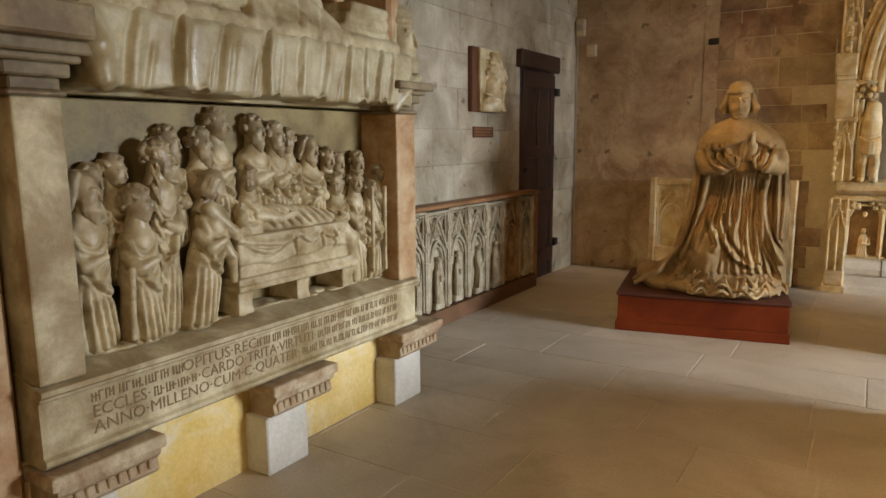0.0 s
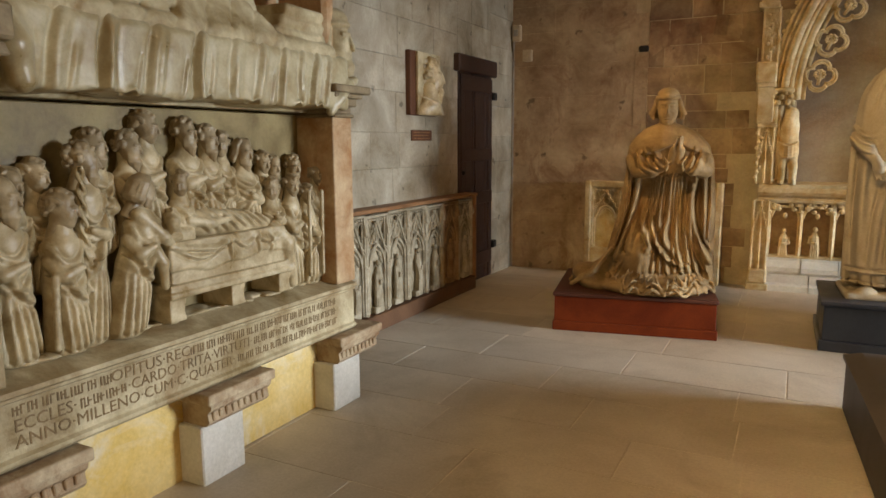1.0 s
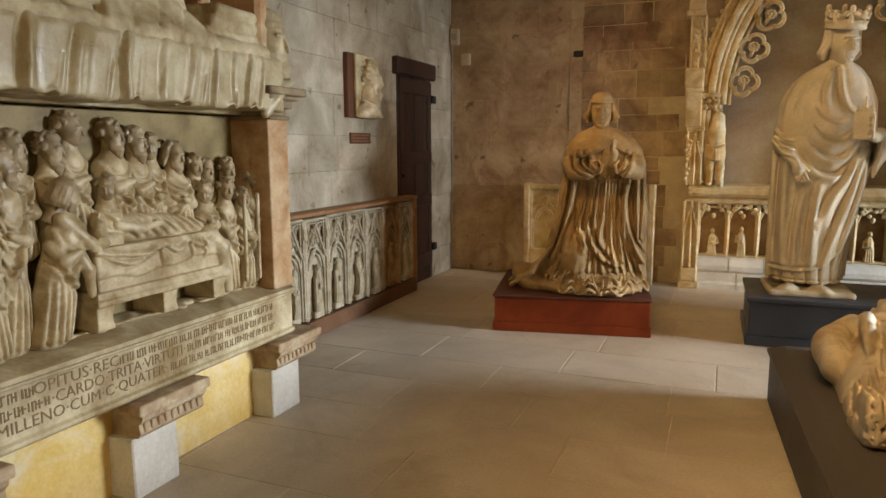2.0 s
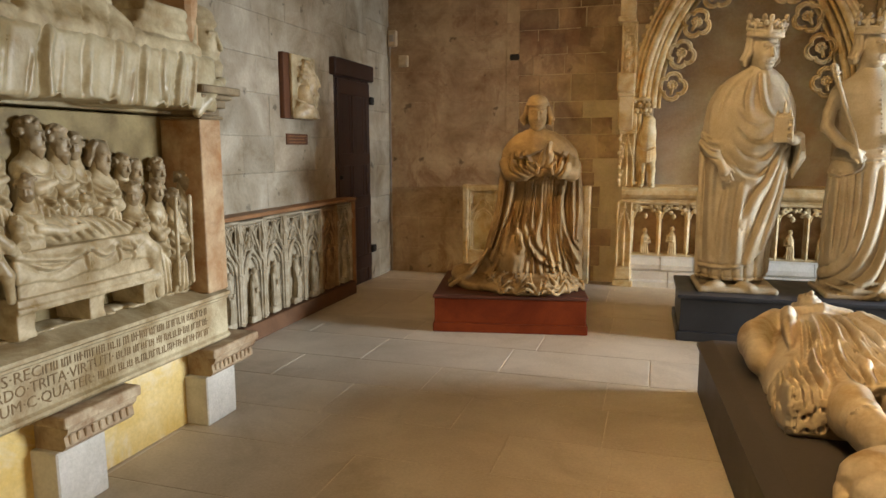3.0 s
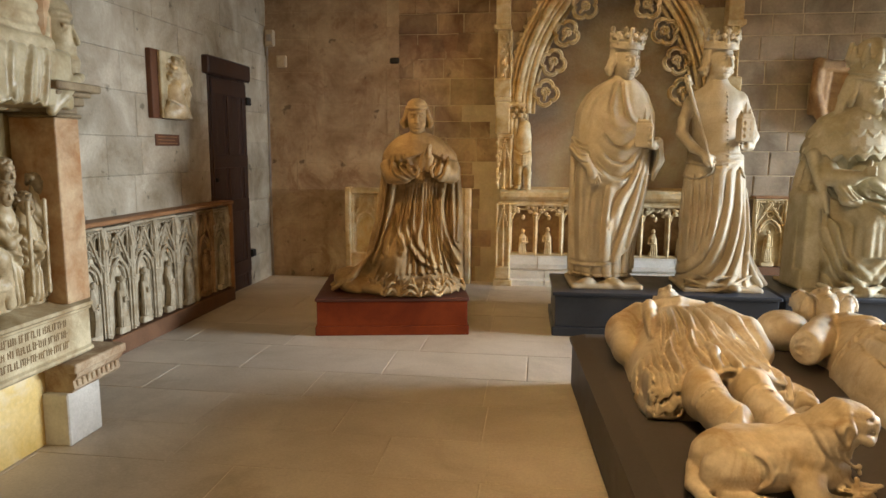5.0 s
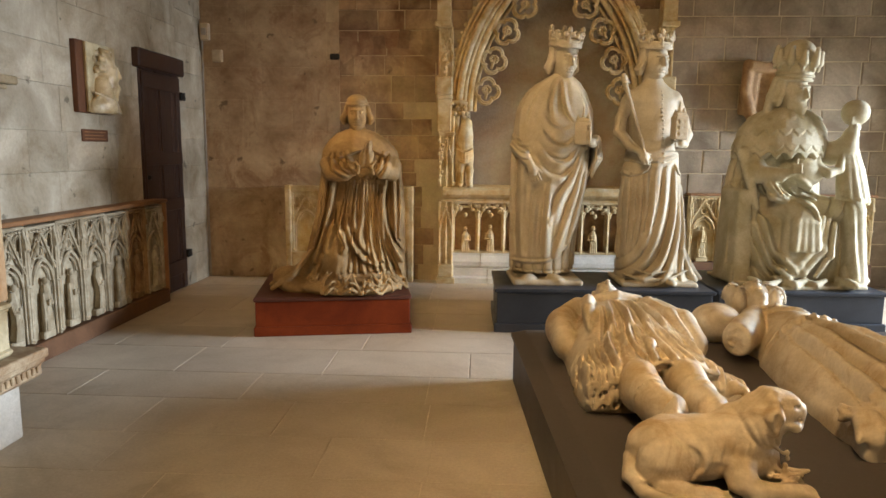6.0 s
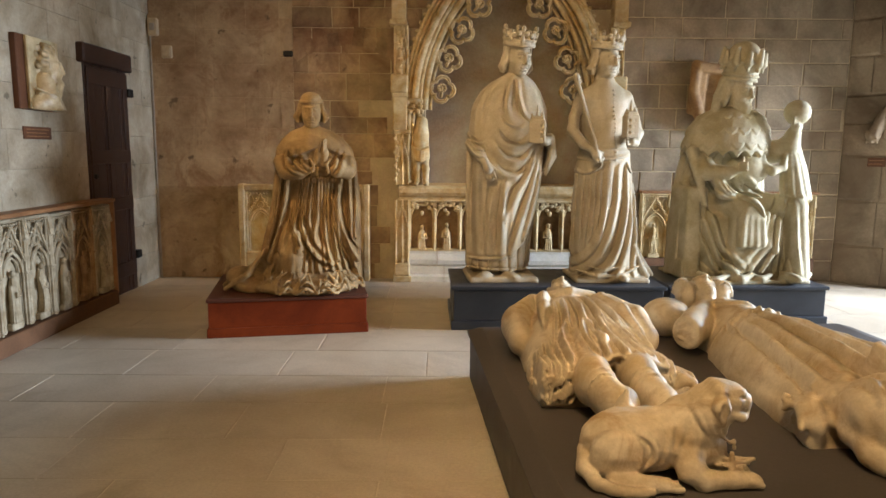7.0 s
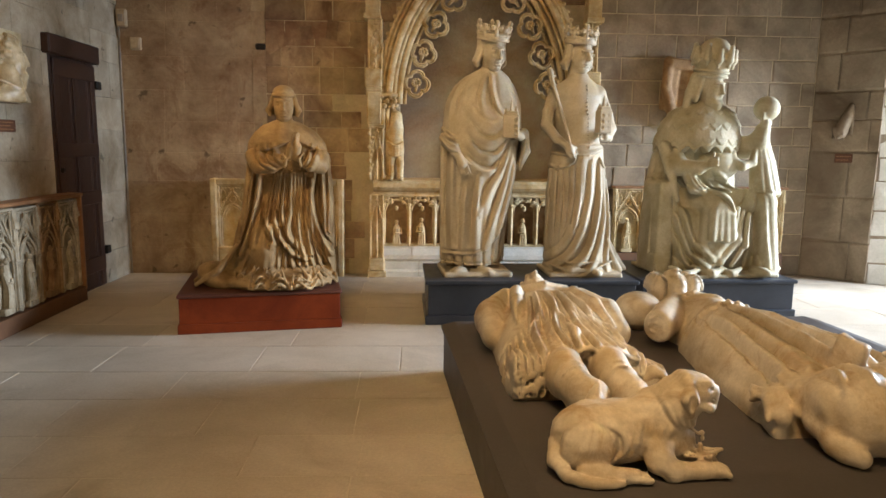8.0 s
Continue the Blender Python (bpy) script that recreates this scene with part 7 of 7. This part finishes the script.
for s in (-1, 1):
    s2 = -s
    for grow, r, y in ((0.0, 0.032, -0.02), (0.055, 0.022, -0.05), (0.105, 0.036, -0.085), (0.16, 0.020, -0.07), (0.20, 0.028, -0.05), (-0.05, 0.020, 0.05)):
        bm = bmesh.new()
        add_tube(bm, [(x, y, z) for x, z in arch_points(s2 * -1, grow)], r, 8)
        part("arch_moulding", bm, M_GOTHIC, niche, "", True)
    bm = bmesh.new()
    pts = arch_points(s, 0.24, 26)
    for k, (x, z) in enumerate(pts[2:]):
        add_lump(bm, (x + 0.01 * s, -0.05, z), (0.028, 0.03, 0.024))
    tagged(part("crocket_band", bm, M_GOTHIC, niche, "", True), kind="stuff")
    # shafts below the springing, capital and a broken figure on the sill
    xs = NX + s * (NHALF + 0.06)
    bm = bmesh.new()
    for du, r, y in ((0.0, 0.030, -0.03), (0.06, 0.022, -0.07), (0.105, 0.024, -0.09)):
        add_tube(bm, [(xs + s * du, y, 0.99), (xs + s * du, y, NSPRING)], r, 8)
        add_lump(bm, (xs + s * du, y, 1.02), (r * 1.6, r * 1.6, 0.03))
    part("shaft", bm, M_GOTHIC, niche, "", True)
    bm = bmesh.new()
    for k in range(14):
        add_lump(bm, (xs + s * (-0.03 + 0.013 * k), -0.09 - 0.03 * (k % 2), NSPRING - 0.03 + 0.05 * (k % 3)), (0.026, 0.026, 0.03))
    add_box(bm, (xs - 0.07 + 0.05 * s, -0.14, NSPRING + 0.06), (xs + 0.09 + 0.05 * s, 0.0, NSPRING + 0.10), 0.01)
    part("leaf_capital", bm, M_GOTHIC, niche, "", True)
    c = Clay((xs - 0.16, -0.26, 0.96), (xs + 0.16, 0.10, 1.72), 0.009)
    x0 = xs - 0.02 * s
    c.line([(x0 - 0.04, -0.08, 1.0), (x0 - 0.04, -0.09, 1.15), (x0 - 0.03, -0.08, 1.30)], [0.032, 0.035, 0.05], 0.02)
    c.line([(x0 + 0.05, -0.08, 1.0), (x0 + 0.05, -0.09, 1.15), (x0 + 0.03, -0.08, 1.30)], [0.032, 0.035, 0.05], 0.02)
    c.egg((x0 - 0.045, -0.12, 1.0), (0.03, 0.055, 0.022), k=0.01)
    c.egg((x0 + 0.055, -0.12, 1.0), (0.03, 0.055, 0.022), k=0.01)
    c.line([(x0, -0.06, 1.28), (x0, -0.05, 1.50), (x0 + 0.01, -0.04, 1.62)], [0.085, 0.075, 0.06], 0.03)
    for k in range(5):
        c.line(curve(lambda t: (x0 - 0.08 + 0.16 * t, -0.11 - 0.05 * math.sin(math.pi * t), 1.27 + 0.025 * k - 0.04 * math.sin(math.pi * t)), 7), 0.010, 0.01)
    link("broken_figure", clay_mesh("broken_figure", [c]), M_GOTHIC, niche, "weathered headless bracket figure", True)

# tracery rings hanging inside the arch
bm = bmesh.new()
ring = []
for k in range(48):
    a = 2 * math.pi * k / 48
    r = 0.088 + 0.040 * abs(math.cos(2 * a)) ** 0.6
    ring.append((r * math.cos(a), 0, r * math.sin(a)))
add_tube(bm, ring, 0.017, 7, True)
add_tube(bm, [(p[0] * 0.86, -0.012, p[2] * 0.86) for p in ring], 0.009, 5, True)
rng = random.Random(3)
add_tube(bm, [(0, 0, -0.08), (0.004, -0.005, -0.02), (0, -0.01, 0.03)], [0.014, 0.018, 0.012], 6)
for k in range(9):
    a = k * 0.7
    add_lump(bm, (0.034 * math.cos(a), -0.01, 0.012 + 0.032 * math.sin(a)), (0.02, 0.014, 0.017))
ring_mesh = bpy.data.meshes.new("tracery_ring")
bmesh.ops.recalc_face_normals(bm, faces=bm.faces[:])
bm.to_mesh(ring_mesh)
bm.free()
off = NRAD - NHALF
for s in (-1, 1):
    for k in range(5):
        R = NRAD - 0.155
        a = (0.20 + 0.305 * k) / R
        if math.cos(a) * R < off + 0.05:
            continue
        o = place_mesh("tracery_ring", ring_mesh, M_GOTHIC, niche, pose(NX + s * (R * math.cos(a) - off), -0.02, NSPRING + R * math.sin(a), 0, -s * math.degrees(a), 0))
        o.data.polygons.foreach_set("use_smooth", np.ones(len(o.data.polygons), dtype=bool))

# arcade relief behind the kneeling figure and to the side of the niche
back_panel = thing("arcade_panel", pose(0, 0, 0), "weathered carved stone panel leaning behind the kneeling figure", "relief")
bay_b = bay_mesh("bay", 0.30, 0.62, 21, False)
for i in range(4):
    place_mesh("bay", bay_b, M_GOTHIC, back_panel, pose(0.94 + 0.30 * i, -0.10, 0.30))
for lo, hi in (((0.88, -0.17, 0.0), (0.94, -0.04, 0.99)), ((2.14, -0.17, 0.0), (2.20, -0.04, 0.99)), ((0.94, -0.165, 0.92), (2.14, -0.04, 0.985)), ((0.94, -0.16, 0.0), (2.14, -0.04, 0.30))):
    box("frame", lo, hi, M_GOTHIC, back_panel, 0.01)

side_bays = [bay_mesh("bay", 0.30, 0.735, s) for s in (4, 6)]
side_frieze = thing("carved_frieze", pose(0, 0, 0), "brown-buff gothic arcade relief with a dark skirting", "relief")
for i in range(6):
    place_mesh("bay", side_bays[i % 2], M_GOTHIC, side_frieze, pose(4.98 + 0.30 * i, -0.07, 0.26) @ Matrix.Diagonal((1, 1, 0.9, 1)))
box("skirting", (4.97, -0.11, 0.0), (6.80, 0.0, 0.255), M_SKIRT, side_frieze, 0.006, "dark red-brown skirting")
box("shelf", (4.97, -0.12, 0.925), (6.80, 0.0, 0.95), M_OAK, side_frieze, 0.006)

# carved bracket hanging on the wall behind the seated figure
c = Clay((5.30, -0.30, 1.50), (5.90, 0.03, 2.32), 0.010)
c.block((5.50, -0.06, 1.98), (0.07, 0.07, 0.26), 0.03, (0, 4, 0), 0.02)
c.block((5.60, -0.05, 1.94), (0.13, 0.05, 0.24), 0.03, None, 0.02)
c.block((5.62, -0.08, 2.17), (0.16, 0.09, 0.05), 0.03, (0, 6, 0), 0.02)
c.line([(5.46, -0.10, 2.2), (5.43, -0.15, 1.95), (5.50, -0.14, 1.72), (5.62, -0.08, 1.60)], [0.05, 0.045, 0.05, 0.06], 0.03)
c.line([(5.72, -0.10, 2.2), (5.74, -0.12, 1.95), (5.68, -0.10, 1.70)], [0.05, 0.05, 0.06], 0.03)
statue("carved_bracket", [c], M_PANELBROWN, pose(0, 0, 0), "brown weathered stone bracket fixed to the stone wall", "bracket")

# fragment and label on the slanting wall
frag = Clay((-0.16, -0.22, -0.28), (0.16, 0.02, 0.26), 0.009)
frag.line([(0.06, -0.04, 0.22), (0.02, -0.06, 0.05), (-0.03, -0.09, -0.10)], [0.04, 0.07, 0.09], 0.03)
frag.egg((-0.04, -0.10, -0.14), (0.09, 0.08, 0.10), k=0.02)
for i in range(16):
    frag.egg((-0.05 + 0.07 * math.sin(i * 2.1), -0.13 + 0.03 * math.cos(i), -0.15 + 0.08 * math.cos(i * 1.7)), (0.022, 0.022, 0.022), k=0.008)
frag.block((0.09, -0.04, 0.0), (0.014, 0.04, 0.17), 0.006, None, 0.01)
SLANT = math.degrees(math.atan2(-0.452, 0.44))
statue("wall_fragment", [frag], M_RUBBLE, pose(7.27, -0.225, 1.62, 0, 0, SLANT) @ Matrix.Scale(0.72, 4), "grey-brown carved stone fragment fixed to the rough wall", "sculpture")
wall_label(pose(7.275, -0.235, 1.26, 0, 0, SLANT), 0.16, 0.09, 2, "dark museum label below the stone fragment")


# ---------------------------------------------------------------- stones and floor slabs
def stone_mesh(seed, rough, b, shoulder):
    """A unit block with worn edges: x and z from 0 to 1, its face towards -y."""
    rng = random.Random(seed)
    bm = bmesh.new()
    j = lambda: rng.uniform(-rough, rough)
    ring0 = [(0, 0), (1, 0), (1, 1), (0, 1)]
    back = [bm.verts.new((x, 1.0, z)) for x, z in ring0]
    edge = [bm.verts.new((x + j() * 0.4, shoulder, z + j() * 0.4)) for x, z in ring0]
    face = [bm.verts.new((b + x * (1 - 2 * b) + j(), j() * 2, b * 1.6 + z * (1 - 3.2 * b) + j())) for x, z in ring0]
    for i in range(4):
        k = (i + 1) % 4
        bm.faces.new((back[i], back[k], edge[k], edge[i]))
        bm.faces.new((edge[i], edge[k], face[k], face[i]))
    mid = bm.verts.new((0.5 + j() * 3, -0.05 + j() * 3, 0.5 + j() * 3))
    for i in range(4):
        bm.faces.new((face[i], face[(i + 1) % 4], mid))
    bm.faces.new(back[::-1])
    me = bpy.data.meshes.new("stone")
    bmesh.ops.recalc_face_normals(bm, faces=bm.faces[:])
    bm.to_mesh(me)
    bm.free()
    return me


SMOOTH_STONES = [stone_mesh(s, 0.006, 0.010, 0.10) for s in range(5)]
BLOCK_STONES = [stone_mesh(s + 40, 0.012, 0.022, 0.18) for s in range(5)]
ROUGH_STONES = [stone_mesh(s + 20, 0.035, 0.03, 0.25) for s in range(6)]


STONE_COPIES = {}


def stone_of(me, material):
    """The block mesh in a given stone, shared by all blocks of that stone."""
    key = (me.name, material.name)
    if key not in STONE_COPIES:
        STONE_COPIES[key] = me.copy()
    return STONE_COPIES[key]


def lay(parent, base, u0, u1, courses, widths, material, meshes, gap, proud, seed, skip=None, deep=0.035):
    """Courses of blocks on a wall: base places (along, out, up) with the face towards -y."""
    rng = random.Random(seed)
    for z0, z1 in zip(courses, courses[1:]):
        u = u0 - rng.uniform(0, widths[0])
        while u < u1:
            w = rng.uniform(*widths)
            a, b = max(u, u0), min(u + w, u1)
            u += w
            if b - a < 0.06 or (skip and skip(a, b, z0, z1)):
                continue
            o = link("stone", stone_of(rng.choice(meshes), material), material, parent)
            p = rng.uniform(0, proud)
            o.matrix_basis = base @ pose(a + gap / 2, -p, z0 + gap / 2) @ Matrix.Diagonal((b - a - gap, deep + p, z1 - z0 - gap, 1))


def course_list(z0, z1, lo, hi, seed):
    rng = random.Random(seed)
    out = [z0]
    while out[-1] < z1:
        out.append(out[-1] + rng.uniform(lo, hi))
    return out


def in_niche(a, b, z0, z1):
    if b > XL + 0.04 and a < XR - 0.04 and z0 < 1.9:
        return True
    if z1 < NSPRING:
        return b > NX - NHALF - 0.1 and a < NX + NHALF + 0.1
    for x in (a, b, (a + b) / 2):
        t = arch_z(x, 0.16)
        if t is not None and z0 < t:
            return True
    return False


lay(wall_north, pose(0, 0, 0), 0.0, 1.30, course_list(0, 3.3, 0.26, 0.36, 1), (0.40, 0.85), M_WALLPLAIN, SMOOTH_STONES, 0.0012, 0.0, 2)
lay(wall_north, pose(0, 0, 0), 1.43, 4.75, course_list(0, 3.3, 0.13, 0.27, 3), (0.18, 0.46), M_WALL, ROUGH_STONES, 0.005, 0.010, 4, in_niche)
lay(wall_north, pose(0, 0, 0), 4.75, 7.05, course_list(0, 3.3, 0.19, 0.24, 5), (0.28, 0.50), M_RUBBLE, BLOCK_STONES, 0.011, 0.004, 6, in_niche)


# jamb and relieving arch of a walled-up doorway
lay(wall_north, pose(0, -0.004, 0), 1.30, 1.43, course_list(0, 2.3, 0.32, 0.55, 31), (5.0, 5.1), M_WALLPLAIN, SMOOTH_STONES, 0.002, 0.002, 32)
VOUSSOIRS = 9
for k in range(VOUSSOIRS):
    a0 = radians(128 - 76 * k / VOUSSOIRS)
    a1 = radians(128 - 76 * (k + 1) / VOUSSOIRS)
    xm, zm = 1.96 + 0.86 * math.cos((a0 + a1) / 2), 1.58 + 0.86 * math.sin((a0 + a1) / 2)
    o = link("stone", stone_of(BLOCK_STONES[k % 5], M_WALL), M_WALL, wall_north)
    o.matrix_basis = pose(xm, -0.009, zm, 0, 90 - math.degrees((a0 + a1) / 2), 0) @ Matrix.Translation((-0.058, 0, -0.07)) @ Matrix.Diagonal((0.118, 0.04, 0.13 + 0.03 * (k % 3), 1))


# along the pale wall the blocks run from the corner towards the tomb
lay(wall_west, pose(0, -6.9, 0, 0, 0, 90), 0.0, 6.9 + DOOR_A, course_list(0.9, 3.4, 0.26, 0.34, 7), (0.40, 0.72), M_PLASTER, SMOOTH_STONES, 0.0014, 0.003, 8, lambda a, b, z0, z1: b < 2.4 and z0 < 2.8)
lay(wall_west, pose(0, DOOR_B, 0, 0, 0, 90), 0.0, -DOOR_B - 0.0, course_list(0, 3.4, 0.26, 0.34, 9), (0.50, 0.62), M_PLASTER, SMOOTH_STONES, 0.0014, 0.002, 10)
lay(wall_west, pose(0, DOOR_A, 0, 0, 0, 90), 0.0, DOOR_B - DOOR_A, [DOOR_TOP + 0.11, 2.48, 2.80, 3.15, 3.5], (0.30, 0.55), M_PLASTER, SMOOTH_STONES, 0.0014, 0.002, 11)
lay(wall_east, pose(7.05, 0.0, 0, 0, 0, SLANT), 0.0, 0.63, course_list(0, 3.3, 0.28, 0.55, 12), (0.35, 0.63), M_RUBBLE, ROUGH_STONES, 0.008, 0.010, 13)
# doorway jamb: paler stone than its wall, putting daylight brightness into the colour
lay(wall_east, pose(7.49, -0.44, 0, 0, 0, math.degrees(math.atan2(-0.34, 0.81))), 0.0, 0.87, course_list(0, 3.3, 0.20, 0.30, 14), (0.28, 0.5), M_BLOCK, ROUGH_STONES, 0.008, 0.010, 15)

# putlog hole in the brown wall: its shade is a black block, nothing is cut out
hole = tagged(box("wall_hole", (1.335, -0.022, 2.255), (1.435, 0.0, 2.315), M_IRON, None, 0.012), "black block standing in for the shade of a small wall hole", "hole", kind="structure")


def slab_mesh(seed):
    rng = random.Random(seed)
    bm = bmesh.new()
    b = 0.004
    ring0 = [(0, 0), (1, 0), (1, 1), (0, 1)]
    low = [bm.verts.new((x, y, 0)) for x, y in ring0]
    edge = [bm.verts.new((x, y, 0.88)) for x, y in ring0]
    top = [bm.verts.new((b + x * (1 - 2 * b), b + y * (1 - 2 * b), 1 + rng.uniform(-0.03, 0.03))) for x, y in ring0]
    for i in range(4):
        k = (i + 1) % 4
        bm.faces.new((low[i], low[k], edge[k], edge[i]))
        bm.faces.new((edge[i], edge[k], top[k], top[i]))
    bm.faces.new(top)
    bm.faces.new(low[::-1])
    me = bpy.data.meshes.new("floor_slab")
    bm.to_mesh(me)
    bm.free()
    return me


FLOOR_SLABS = [slab_mesh(s) for s in range(6)]
ROW_EDGES = [0.02, -0.42, -0.95, -1.50, -2.05, -2.60, -3.12, -3.56, -4.02, -4.42, -4.92, -5.42, -5.9, -6.4, -6.9, -7.45, -8.0, -8.6, -9.2, -9.8, -10.4, -11.0]
KNOWN = {-2.60: (1.02, 1.94, 2.83), -3.12: (0.62, 1.58, 2.60), -3.56: (1.18, 1.90, 2.63), -4.02: (1.255, 2.20, 2.68)}
rng = random.Random(44)
for ya, yb in zip(ROW_EDGES, ROW_EDGES[1:]):
    cuts = [0.0]
    fixed = KNOWN.get(ya)
    if fixed:
        cuts += list(fixed)
    else:
        cuts.append(rng.uniform(0.3, 0.9))
    while cuts[-1] < 8.25:
        cuts.append(cuts[-1] + rng.uniform(0.65, 1.1))
    for xa, xb in zip(cuts, cuts[1:]):
        xb = min(xb, 8.3)
        o = link("floor_slab", rng.choice(FLOOR_SLABS), M_FLOOR, floor)
        o.matrix_basis = pose(xa + 0.003, yb + 0.003, -0.02) @ Matrix.Diagonal((xb - xa - 0.006, ya - yb - 0.006, 0.02, 1))
